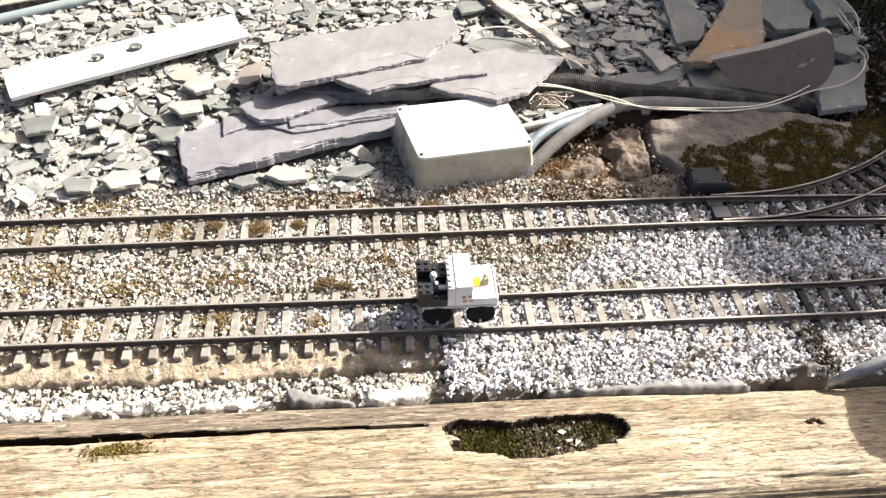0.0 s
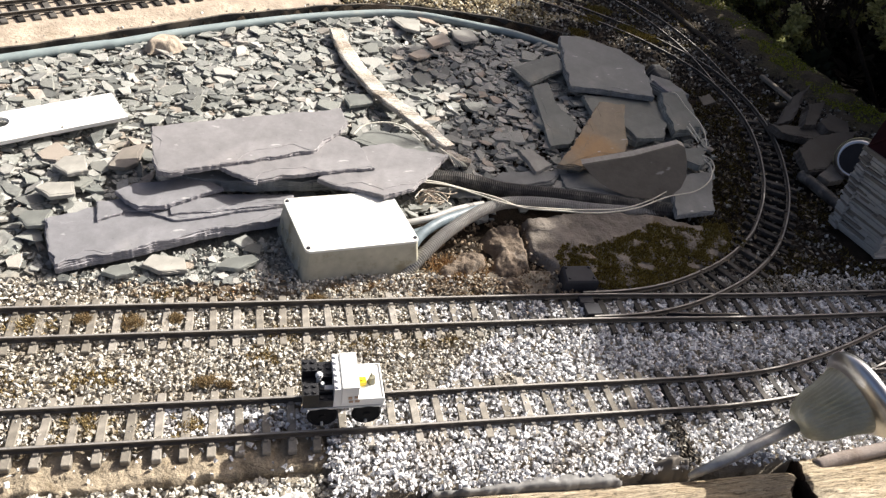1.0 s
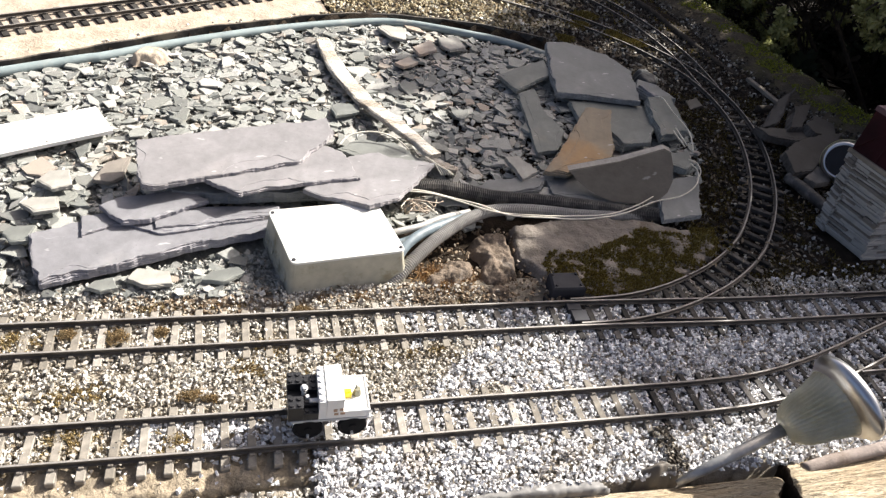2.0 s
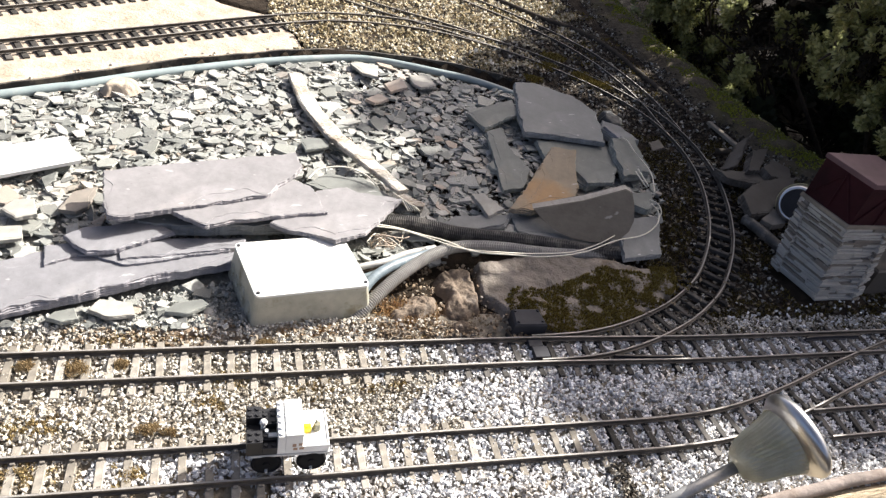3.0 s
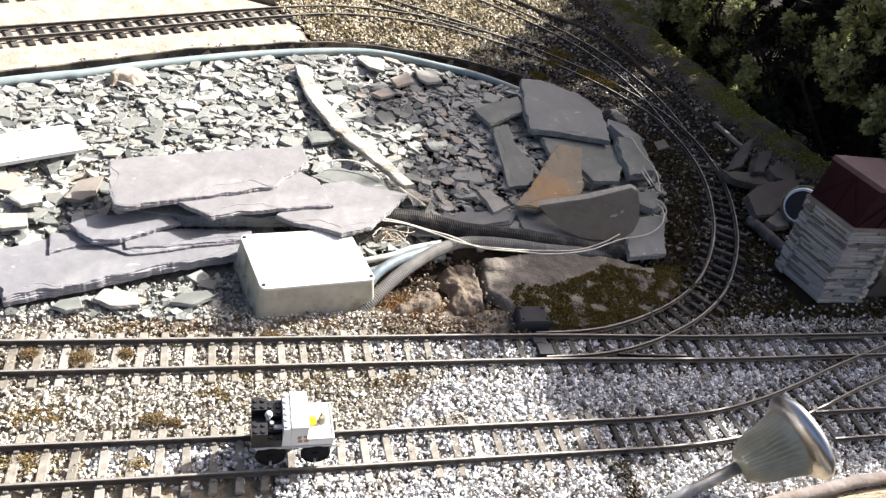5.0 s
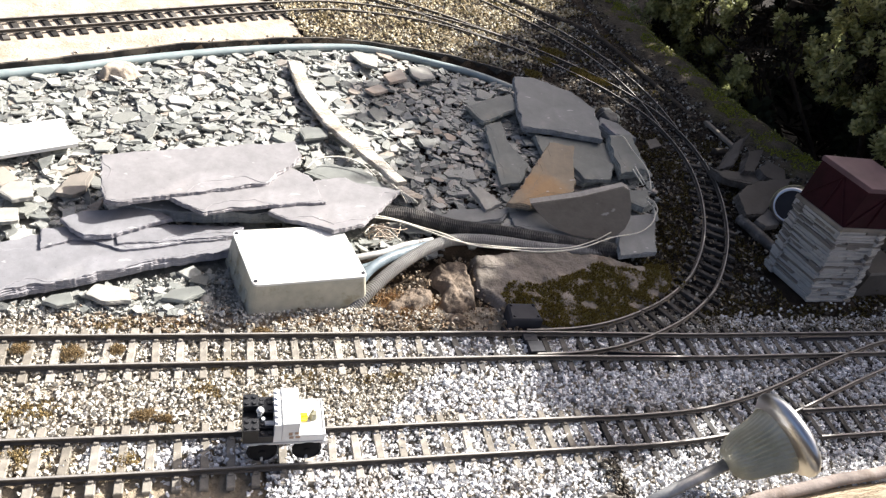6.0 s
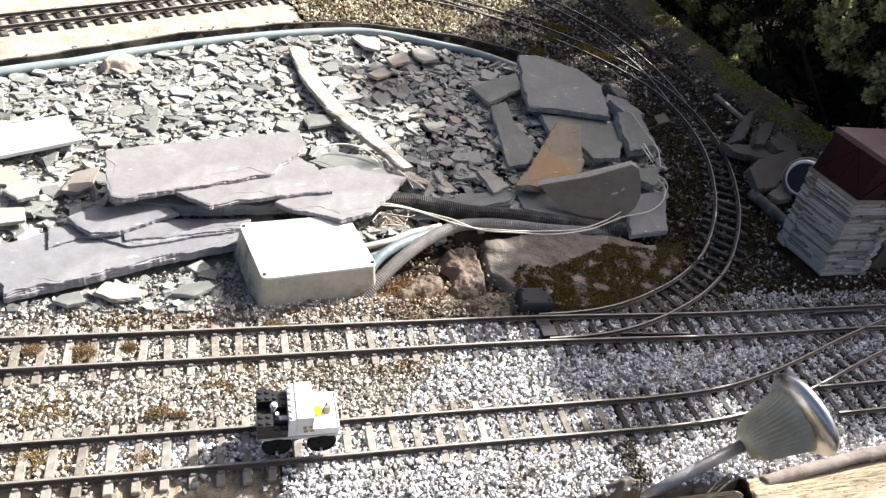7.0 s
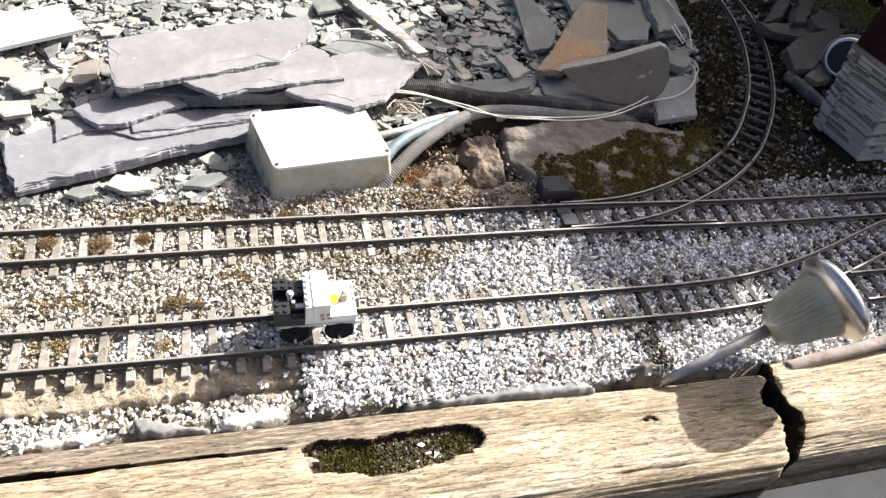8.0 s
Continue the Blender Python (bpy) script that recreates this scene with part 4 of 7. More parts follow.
keep = (y < np.interp(x, [-0.34, -0.274, -0.197, -0.109, 0.03], [0.245, 0.249, 0.270, 0.304, 0.335])) & (y > 0.236)
x, y = x[keep], y[keep]
pebbles("chippings", x, y, lie(x, y) + rng.uniform(-0.001, 0.006, len(x)), rng.uniform(0.0016, 0.0046, len(x)), CHIP, "small grey slate gravel before the long slate", flat=0.5)
x, y = scatter(9000, -0.65, 0.86, 0.24, 1.07)
keep = in_bed(x, y)
x, y = x[keep], y[keep]
pebbles("chippings", x, y, lie(x, y) + rng.uniform(0, 0.006, len(x)), rng.uniform(0.002, 0.0055, len(x)), CHIP, "small grey slate gravel filling the bed", flat=0.45)
# the larger flakes, each by itself
flake_me = [mesh_np("slate_flake", *chip_shape(rng.integers(5, 8), 300 + k), [CHIP_ONE]) for k in range(24)]
x, y = scatter(2400, -0.62, 0.85, 0.23, 1.06)
keep = in_bed(x, y)
x, y = x[keep], y[keep]
placed = []
for px, py in zip(x, y):
    if len(placed) >= 300:
        break
    s = (0.018 + 0.020 * rng.uniform() ** 1.7) * (0.62 if py < 0.31 and px > -0.33 else 1.0)
    if all((px - a) ** 2 + (py - b) ** 2 > (0.62 * (s + c)) ** 2 for a, b, c in placed):
        placed.append((px, py, s))
Rb = rotations(len(placed), 0.09)
for k, (px, py, s) in enumerate(placed):
    m = Matrix(Rb[k].tolist()).to_4x4()
    put("slate_flake", flake_me[k % 24], scree, Matrix.Translation((px, py, float(lie(px, py)) + 0.0075 + 0.004 * rng.uniform())) @ m @ Matrix.Diagonal((s, s, s * rng.uniform(0.28, 0.55), 1)))


def slate(label, pts, z, thick, mt, tilt=(0.0, 0.0), seed=1, layers=0, rough=0.0015, step=0.0030, category="slate", flaking=1.0):
    """A split slate: a stack of thin sheets, each broken a little further back than the one below, the topmost
    torn away over part of the face; tilted (dz/dx, dz/dy) about its middle."""
    r = random.Random(seed)
    cx, cy = sum(p[0] for p in pts) / len(pts), sum(p[1] for p in pts) / len(pts)
    line = np.array(rough_line([(p[0] - cx, p[1] - cy) for p in pts], step, rough, seed))
    n = len(line)
    along = np.roll(line, -3, 0) - np.roll(line, 3, 0)
    inward = np.stack([-along[:, 1], along[:, 0]], 1) / np.maximum(1e-6, np.hypot(*along.T))[:, None]
    if (inward * line).sum() > 0:
        inward = -inward
    soft = np.ones(11) / 11
    around = lambda v, k: np.convolve(np.concatenate([v[-5:], v, v[:5]]), k, "valid")
    inward = np.stack([around(inward[:, 0], soft), around(inward[:, 1], soft)], 1)
    half = math.sqrt((np.ptp(line[:, 0])) * (np.ptp(line[:, 1]))) / 2
    deep = min(0.0065, 0.12 * half) * flaking
    count = layers or max(3, min(6, round(thick / 0.0021)))
    cuts = np.cumsum([r.uniform(0.6, 1.4) for _ in range(count)])
    z_at = [-thick] + list(-thick + (thick + 0.0009) * cuts / cuts[-1])
    bm = bmesh.new()
    back = np.zeros(n)

    rings = []

    def sheet(outline, z0, z1, drop):
        """The rough upright edge and worn arris of one sheet; the next one stands on it, a little further back."""
        worn = outline + inward * drop[:, None]
        rings.append([bm.verts.new((x_, y_, z0)) for x_, y_ in outline])
        rings.append([bm.verts.new((x_ + 0.0004 * r.uniform(-1, 1), y_ + 0.0004 * r.uniform(-1, 1), z1 - 0.35 * (z1 - z0))) for x_, y_ in outline])
        rings.append([bm.verts.new((x_, y_, z1)) for x_, y_ in worn])

    for q in range(count):
        bite = np.array([max(0.0, fbm(p[0] * 30 + 3.1 * q, p[1] * 30, seed + 1.7 * q, 4)) for p in line])
        chip = np.array([0.0002 + 0.0013 * max(0.0, fbm(p[0] * 90, p[1] * 90, seed + 5.3 * q, 2)) for p in line])
        sheet(line + inward * back[:, None], z_at[q] + 0.00004, z_at[q + 1], chip)
        back = back + around(deep * bite * (0.35 + 0.65 * q / count), np.array([0, 0, 0, 1, 2, 3, 2, 1, 0, 0, 0]) / 9)
    # the last thin sheet has come away in broad scars
    scar = np.array([max(0.0, fbm(p[0] * 11, p[1] * 11, seed + 40.0, 3) - 0.08) for p in line])
    back = back + 0.0006 + np.minimum(0.16 * half, 0.7 * half * around(scar, soft)) * flaking
    sheet(line + inward * back[:, None], z_at[-1] + 0.00004, z_at[-1] + 0.0006, np.full(n, 0.0004))
    for k, (a, b) in enumerate(zip(rings, rings[1:])):
        ledge = k == len(rings) - 4
        for q in range(n):
            bm.faces.new((a[q], a[(q + 1) % n], b[(q + 1) % n], b[q])).material_index = 0 if ledge else 1
    bm.faces.new(rings[-1])
    bm.faces.new(rings[0][::-1]).material_index = 1
    bmesh.ops.triangulate(bm, faces=[f for f in bm.faces if len(f.verts) > 4])
    ob = part("slate", bm, [mt, EDGE_OF.get(mt.name, mt)])
    nrm = Vector((-tilt[0], -tilt[1], 1)).normalized()
    ob.matrix_basis = Matrix.Translation((cx, cy, z)) @ Vector((0, 0, 1)).rotation_difference(nrm).to_matrix().to_4x4()
    return tagged(ob, label, category, group="large slates on the bed")


slate("long flat blue grey slate at the bottom of the stack", [(-0.304, 0.337), (-0.249, 0.360), (-0.19, 0.370), (0.03, 0.386), (0.03, 0.349), (-0.109, 0.310), (-0.197, 0.274), (-0.274, 0.249), (-0.290, 0.288)], 0.012, 0.013, SLATE_LOW, (0.0, 0.02), 11)
slate("thin split slate lying on the long slate", [(-0.244, 0.368), (-0.15, 0.386), (0.02, 0.392), (0.02, 0.366), (-0.060, 0.352), (-0.085, 0.342), (-0.142, 0.332), (-0.175, 0.348), (-0.200, 0.350), (-0.236, 0.328)], 0.0165, 0.005, SLATE_LOW, (0.0, 0.02), 12)
slate("thin split slate lying on the long slate", [(-0.150, 0.372), (-0.085, 0.380), (0.02, 0.386), (0.02, 0.368), (-0.100, 0.346), (-0.145, 0.340)], 0.0195, 0.0028, SLATE_LOW, (0.0, 0.02), 19)
slate("small blue grey slate on top of the split slate", [(-0.221, 0.379), (-0.199, 0.396), (-0.112, 0.414), (-0.078, 0.391), (-0.156, 0.349), (-0.187, 0.346), (-0.204, 0.359)], 0.0265, 0.006, SLATE_LOW, (0.0, 0.03), 13)
slate("dark slate hidden under the upper slates", [(-0.155, 0.43), (0.09, 0.50), (0.18, 0.46), (0.10, 0.41), (-0.05, 0.40), (-0.13, 0.405)], 0.030, 0.016, SLATE_DARK, (0, 0), 14)
slate("dark slate under the wooden plank", [(0.116, 0.53), (0.156, 0.562), (0.221, 0.552), (0.261, 0.494), (0.186, 0.48)], 0.025, 0.008, SLATE_GREEN, (0, 0), 15)
slate("pinkish grey slate with a jagged tip over the white box", [(0.053, 0.395), (0.100, 0.46), (0.131, 0.500), (0.182, 0.515), (0.202, 0.495), (0.270, 0.474), (0.226, 0.412), (0.193, 0.367), (0.145, 0.345), (0.123, 0.358), (0.076, 0.377)], 0.0435, 0.0055, SLATE, (0.03, -0.135), 16, rough=0.002)
slate("long pinkish grey slate in the middle of the stack", [(-0.085, 0.411), (0.053, 0.456), (0.072, 0.490), (0.095, 0.505), (0.120, 0.489), (0.130, 0.458), (0.140, 0.419), (0.004, 0.393), (-0.036, 0.376)], 0.049, 0.0055, SLATE, (0.0, -0.02), 17, rough=0.0018)
slate("largest purple grey slate topping the stack", [(-0.183, 0.498), (-0.044, 0.536), (0.101, 0.575), (0.111, 0.537), (0.093, 0.508), (0.052, 0.452), (-0.085, 0.407), (-0.147, 0.385), (-0.165, 0.389), (-0.175, 0.423)], 0.055, 0.007, SLATE, (0.0, 0.0), 18)

# broken flakes lying loose on the chips
for tone, zt, pts in (("brown", 0.010, [(-0.242, 0.457), (-0.229, 0.509), (-0.193, 0.532), (-0.199, 0.470), (-0.216, 0.453)]),
                      ("pale", 0.014, [(-0.314, 0.452), (-0.303, 0.481), (-0.272, 0.484), (-0.259, 0.437), (-0.287, 0.426)]),
                      ("pale", 0.011, [(-0.327, 0.403), (-0.312, 0.419), (-0.276, 0.421), (-0.269, 0.391), (-0.302, 0.381)]),
                      ("grey", 0.009, [(-0.335, 0.344), (-0.327, 0.359), (-0.292, 0.360), (-0.294, 0.328), (-0.319, 0.324)]),
                      ("grey", 0.009, [(-0.525, 0.377), (-0.508, 0.389), (-0.468, 0.386), (-0.467, 0.350), (-0.508, 0.346)]),
                      ("pale", 0.007, [(-0.384, 0.250), (-0.375, 0.274), (-0.339, 0.278), (-0.328, 0.244), (-0.365, 0.230)]),
                      ("grey", 0.007, [(-0.433, 0.249), (-0.425, 0.263), (-0.390, 0.255), (-0.388, 0.231), (-0.422, 0.230)]),
                      ("grey", 0.004, [(-0.084, 0.255), (-0.072, 0.273), (-0.033, 0.280), (-0.022, 0.266), (-0.053, 0.247)]),
                      ("pale", 0.004, [(-0.174, 0.256), (-0.164, 0.281), (-0.119, 0.277), (-0.112, 0.247), (-0.151, 0.242)]),
                      ("grey", 0.004, [(-0.221, 0.244), (-0.211, 0.258), (-0.188, 0.265), (-0.179, 0.241), (-0.201, 0.235)]),
                      ("pale", 0.013, [(0.250, 1.030), (0.276, 1.046), (0.325, 1.040), (0.310, 0.951), (0.274, 0.964)]),
                      ("pale", 0.013, [(0.383, 1.005), (0.437, 1.012), (0.440, 0.941), (0.396, 0.917), (0.381, 0.945)]),
                      ("pink", 0.012, [(0.316, 0.945), (0.367, 0.983), (0.373, 0.931), (0.326, 0.906)]),
                      ("pink", 0.012, [(0.264, 0.865), (0.301, 0.901), (0.322, 0.876), (0.283, 0.845)]),
                      ("grey", 0.013, [(0.119, 0.682), (0.135, 0.700), (0.173, 0.698), (0.176, 0.667), (0.127, 0.649)]),
                      ("grey", 0.012, [(0.473, 0.636), (0.501, 0.676), (0.512, 0.661), (0.488, 0.619)])):
    fr = random.Random(round(1000 * pts[0][0]) + 7)
    slate({"brown": "rusty brown slate flake among the chips", "pale": "pale cream slate flake lying on the chips", "grey": "broken grey green slate flake on the chips", "pink": "pinkish weathered slate flake on the chips"}[tone],
          [(0.9 * px + 0.1 * pts[0][0], 0.9 * py + 0.1 * pts[0][1]) for px, py in pts], zt - 0.001, 0.0045, {"brown": SLATE_BROWN, "pale": SLATE_CREAM, "grey": SLATE_GREEN, "pink": SLATE_PINK}[tone], (fr.uniform(-0.12, 0.12), fr.uniform(-0.14, 0.06)), fr.randrange(60, 900), rough=0.0012, step=0.004)

# shaded slates at the end of the bed
slate("large grey slate lying at the edge of the bed", [(0.620, 0.955), (0.672, 0.962), (0.754, 0.903), (0.782, 0.836), (0.751, 0.712), (0.660, 0.728), (0.575, 0.737), (0.585, 0.812)], 0.036, 0.010, SLATE_DARK, (0.02, 0.02), 21)
slate("small grey slate beside the large one", [(0.475, 0.828), (0.594, 0.886), (0.594, 0.828), (0.501, 0.768)], 0.022, 0.007, SLATE_GREEN, (0.06, 0.05), 22)
slate("grey slate leaning among the chips", [(0.500, 0.752), (0.540, 0.772), (0.535, 0.690), (0.556, 0.622), (0.522, 0.560), (0.480, 0.552), (0.488, 0.640)], 0.017, 0.007, SLATE_GREEN, (0.05, 0.03), 23)
slate("green grey slate behind the rusty one", [(0.602, 0.732), (0.706, 0.738), (0.765, 0.722), (0.773, 0.670), (0.720, 0.596), (0.655, 0.565), (0.60, 0.62)], 0.019, 0.009, SLATE_GREEN, (0.0, 0.0), 24)
slate("rust stained brown slate propped on others", [(0.615, 0.680), (0.668, 0.674), (0.640, 0.600), (0.632, 0.555), (0.608, 0.518), (0.507, 0.470), (0.465, 0.477), (0.53, 0.56)], 0.031, 0.008, SLATE_RUST, (0.0, 0.05), 25)
slate("broken slate piece in front of the rusty slate", [(0.640, 0.63), (0.70, 0.66), (0.74, 0.62), (0.71, 0.57), (0.655, 0.57)], 0.029, 0.007, SLATE_GREEN, (0.06, 0.0), 31)
slate("grey slate corner beside the cable", [(0.769, 0.730), (0.832, 0.742), (0.820, 0.661), (0.812, 0.612), (0.744, 0.592), (0.754, 0.665)], 0.034, 0.014, SLATE_GREEN, (0.0, 0.05), 26)
slate("small slate lump beside the cable", [(0.730, 0.540), (0.782, 0.547), (0.771, 0.503), (0.745, 0.484), (0.715, 0.505)], 0.030, 0.012, SLATE_GREEN, (0.0, 0.0), 27)
slate("square grey slate under the cream wires", [(0.675, 0.465), (0.772, 0.480), (0.722, 0.370), (0.643, 0.357)], 0.019, 0.008, SLATE_DARK, (0.0, 0.03), 28, rough=0.001)
# The sliver's cream tone imitates a fleck of sun lying on it.
slate("thin slate sliver given a sun fleck's pale tone", [(0.408, 0.525), (0.432, 0.530), (0.461, 0.487), (0.425, 0.467)], 0.019, 0.006, SLATE_CREAM, (0, 0.08), 29)
slate("low dark slate beside the black conduit", [(0.333, 0.449), (0.369, 0.474), (0.475, 0.482), (0.455, 0.452), (0.347, 0.427)], 0.010, 0.008, SLATE_DARK, (0, 0.02), 30)
slate("dark flat slate under the half round slab", [(0.474, 0.479), (0.60, 0.50), (0.66, 0.45), (0.58, 0.40), (0.474, 0.44)], 0.006, 0.008, SLATE_DARK, (0, 0.0), 32)
slate("slate lump at the edge of the bed", [(0.79, 0.82), (0.83, 0.80), (0.85, 0.74), (0.80, 0.73), (0.77, 0.78)], 0.030, 0.016, SLATE_DARK, (0, 0.0), 33)

# ---- old log in front ----


HOLLOW = [(0.033, -0.121), (0.053, -0.112), (0.076, -0.115), (0.108, -0.118), (0.132, -0.114), (0.167, -0.113), (0.2, -0.113), (0.222, -0.120), (0.227, -0.133), (0.217, -0.142), (0.198, -0.148), (0.183, -0.152), (0.157, -0.155), (0.128, -0.158), (0.099, -0.159), (0.089, -0.153), (0.07, -0.149), (0.043, -0.147), (0.040, -0.138), (0.050, -0.134), (0.038, -0.128)]


def into(poly, x, y):
    """How far a point lies inside an outline (outside: minus)."""
    best = 9.0
    for (ax, ay), (bx, by) in zip(poly, poly[1:] + poly[:1]):
        dx, dy = bx - ax, by - ay
        t = max(0.0, min(1.0, ((x - ax) * dx + (y - ay) * dy) / (dx * dx + dy * dy)))
        best = min(best, math.hypot(x - ax - t * dx, y - ay - t * dy))
    return best if inside(poly, x, y) else -best


def log_mesh(x0, x1, yc, slope, seed, split=False):
    """A weathered log along x: grooved and cracked; x0 and x1 give its broken ends as lists of (y, x)."""
    def end(e, y):
        return float(np.interp(y, [p[0] for p in e], [p[1] for p in e])) + 0.003 * fbm(y * 90, seed, 0.0)

    span = x1[0][1] - x0[0][1]
    if split:
        us = np.concatenate([np.linspace(0, 0.592, 150, endpoint=False), np.linspace(0.592, 0.760, 200, endpoint=False), np.linspace(0.760, 1, 90)])
    else:
        us = np.linspace(0, 1, int(span / 0.0045) + 1)
    nu, nv = len(us) - 1, 170
    V, F, low = [], [], set()
    knots = [(0.42, -0.139)] if split else []
    for i in range(nu + 1):
        u = us[i]
        for j in range(nv):
            a = math.pi * (1.12 - 1.24 * j / (nv - 1))
            cy, sz = math.cos(a), math.sin(a)
            off = 0.068 * math.copysign(abs(cy) ** 0.75, cy)
            e0, e1 = end(x0, yc + off), end(x1, yc + off)
            x = e0 + (e1 - e0) * u
            if split and cy > 0:
                off *= 1 - 0.12 * max(0.0, min(1.0, (x - 0.22) / 0.25))
            y = yc + slope * (x - 0.2) + off
            z = -0.058 + 0.058 * math.copysign(abs(sz) ** 0.5, sz)
            arc = a * 0.07
            deep = 0.0
            g = 0.0026 * fbm(x * 2.2, arc * 45, seed) + 0.0032 * fbm(x * 4, arc * 12, seed + 9)
            g += 0.0011 * fbm(x * 3.2, arc * 170, seed + 2, 3) - 0.0026 * math.exp(-(fbm(x * 1.6, arc * 75, seed + 7, 2) / 0.035) ** 2)
            g -= 0.0035 * max(0.0, 1 - min(x - e0 if not split else 9, e1 - x if split else 9) / 0.012) ** 2
            if split and x < 0.05:
                yk = -0.1125 - 0.018 * max(0.0, x + 0.25) + 0.0015 * fbm(x * 14, 0, 3.3)
                w = 0.0009 + 0.0024 * max(0.0, min(1.0, (-0.14 - x) / 0.15)) + 0.0008 * max(0.0, min(1.0, -x / 0.1)) * (0.5 + fbm(x * 25, 2.0, 1.0))
                deep = -0.034 * max(0.0, min(1.0, (0.05 - x) / 0.09)) * math.exp(-(((y - yk) / max(0.0006, w)) ** 4))
            if split and 0.02 < x < 0.24 and -0.168 < y < -0.10:
                q = (into(HOLLOW, x, y) + 0.0022 * fbm(x * 70, y * 90, 4) + 0.001) / (0.003 if y > -0.128 else 0.007)
                q = max(0.0, min(1.0, q))
                deep = -0.017 * q * q * (3 - 2 * q)
            for kx, ky in knots:
                q = math.hypot((x - kx) * 0.8, y - ky)
                if y - ky > -0.4 * (x - kx) - 0.002:
                    deep -= 0.006 * math.exp(-((q - 0.0055) / 0.0013) ** 2)
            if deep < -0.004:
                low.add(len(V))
            V.append((x, y + cy * g * 0.4, z + sz * g + deep))
    for i in range(nu):
        for j in range(nv - 1):
            p = i * nv + j
            F.append((p, p + nv, p + nv + 1, p + 1))
    for i, rev in ((0, False), (nu, True)):
        c = len(V)
        V.append((V[i * nv + nv // 2][0] + (0.006 if i == 0 else -0.006), yc + slope * (V[i * nv][0] - 0.2), -0.05))
        for j in range(nv - 1):
            t = (c, i * nv + j, i * nv + j + 1)
            F.append((t[0], t[2], t[1], t[1]) if rev else (t[0], t[1], t[2], t[2]))
    bm = bmesh.new()
    vs = [bm.verts.new(v) for v in V]
    grain = nu * (nv - 1)
    for q, f in enumerate(F):
        try:
            face = bm.faces.new([vs[k] for k in dict.fromkeys(f)])
        except ValueError:
            continue
        # recessed and end faces take the dark shade tone
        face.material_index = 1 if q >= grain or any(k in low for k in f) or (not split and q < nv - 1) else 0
    return bm


BREAK_1 = [(-0.22, 0.562), (-0.211, 0.567), (-0.20, 0.577), (-0.18, 0.579), (-0.156, 0.585), (-0.141, 0.582), (-0.134, 0.571), (-0.116, 0.578), (-0.104, 0.590), (-0.093, 0.604), (-0.08, 0.606)]
BREAK_2 = [(-0.22, 0.580), (-0.203, 0.594), (-0.187, 0.605), (-0.177, 0.611), (-0.162, 0.614), (-0.150, 0.606), (-0.133, 0.601), (-0.117, 0.602), (-0.095, 0.614), (-0.08, 0.616)]
log = part("old_log", log_mesh([(-0.25, -0.80)], BREAK_1, -0.146, 0.0, 1.0, True), [LOG, RECESS_TONE], shade=True)
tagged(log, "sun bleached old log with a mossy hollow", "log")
log2 = part("old_log", log_mesh(BREAK_2, [(-0.25, 1.35)], -0.145, 0.022, 4.0), [LOG, RECESS_TONE], shade=True)
tagged(log2, "cracked sun bleached log end beyond a dark break", "log")

# grey rail in front of the log
bm = bmesh.new()
box(bm, -1.2, 1.6, -0.33, -0.228, -0.10, -0.052, 0.0045, 3, Matrix.Rotation(radians(1.2), 4, "Z"))
tagged(part("front_rail", bm, BOARD), "smooth grey painted rail in front of the log", "rail", kind="structure")


def tufts(name, xs, ys, zs, size, mt, label, category="moss", blades=5, lean=0.5, width=0.28):
    """Clumps of small pointed blades."""
    n = len(xs) * blades
    bx, by, bz, s = (np.repeat(q, blades) for q in (xs, ys, zs, size))
    bx = bx + rng.normal(0, 0.4, n) * s
    by = by + rng.normal(0, 0.4, n) * s
    a = rng.uniform(0, 2 * math.pi, n)
    dx, dy = np.cos(a), np.sin(a)
    tip = np.stack([bx + rng.normal(0, lean, n) * s, by + rng.normal(0, lean, n) * s, bz + s * rng.uniform(0.6, 1.2, n)], 1)
    w = width * s
    p0 = np.stack([bx - dx * w, by - dy * w, bz - 0.3 * s], 1)
    p1 = np.stack([bx + dx * w, by + dy * w, bz - 0.3 * s], 1)
    p2 = np.stack([bx - dy * w, by + dx * w, bz - 0.1 * s], 1)
    V = np.stack([p0, p1, p2, tip], 1).reshape(-1, 3)
    k = (np.arange(n) * 4)[:, None]
    F = (k[:, :, None] + np.array([[0, 1, 3], [1, 2, 3], [2, 0, 3]])[None]).reshape(-1, 3)
    return tagged(new(name, mesh_np(name, V, F, [mt])), label, category, kind="stuff")


# moss and grit in the hollow
x, y = scatter(5200, 0.03, 0.235, -0.162, -0.108)
keep = inside(HOLLOW, x, y)
x, y = x[keep], y[keep]
green = rng.uniform(0, 1, len(x)) < 0.15 + 0.75 * smooth(0.045, 0.02, np.hypot(x - 0.083, (y + 0.137) * 1.6)) + 0.55 * smooth(0.025, 0.01, np.hypot(x - 0.198, (y + 0.127) * 1.6))
bed_z = np.full(len(x), -0.0160) + 0.003 * smooth(-0.13, -0.15, y)
tufts("moss", x[green], y[green], bed_z[green] + rng.uniform(0, 0.004, green.sum()), rng.uniform(0.0015, 0.0035, green.sum()), MOSS_GREEN, "olive green moss growing in the hollow of the log")
dk = ~green & (rng.uniform(0, 1, len(x)) < 0.75)
pebbles("hollow_grit", x[dk], y[dk], bed_z[dk] + rng.uniform(0, 0.003, dk.sum()), rng.uniform(0.0009, 0.0022, dk.sum()), HOLLOW_GRIT, "dark grit lying in the hollow of the log", "grit")
pebbles("hollow_stones", np.array([0.158, 0.164, 0.172, 0.15]), np.array([-0.127, -0.137, -0.141, -0.146]), np.full(4, -0.012), np.array([0.0042, 0.003, 0.0035, 0.0025]), GRAVEL_OLD, "pale stones lying in the hollow of the log", "stones")
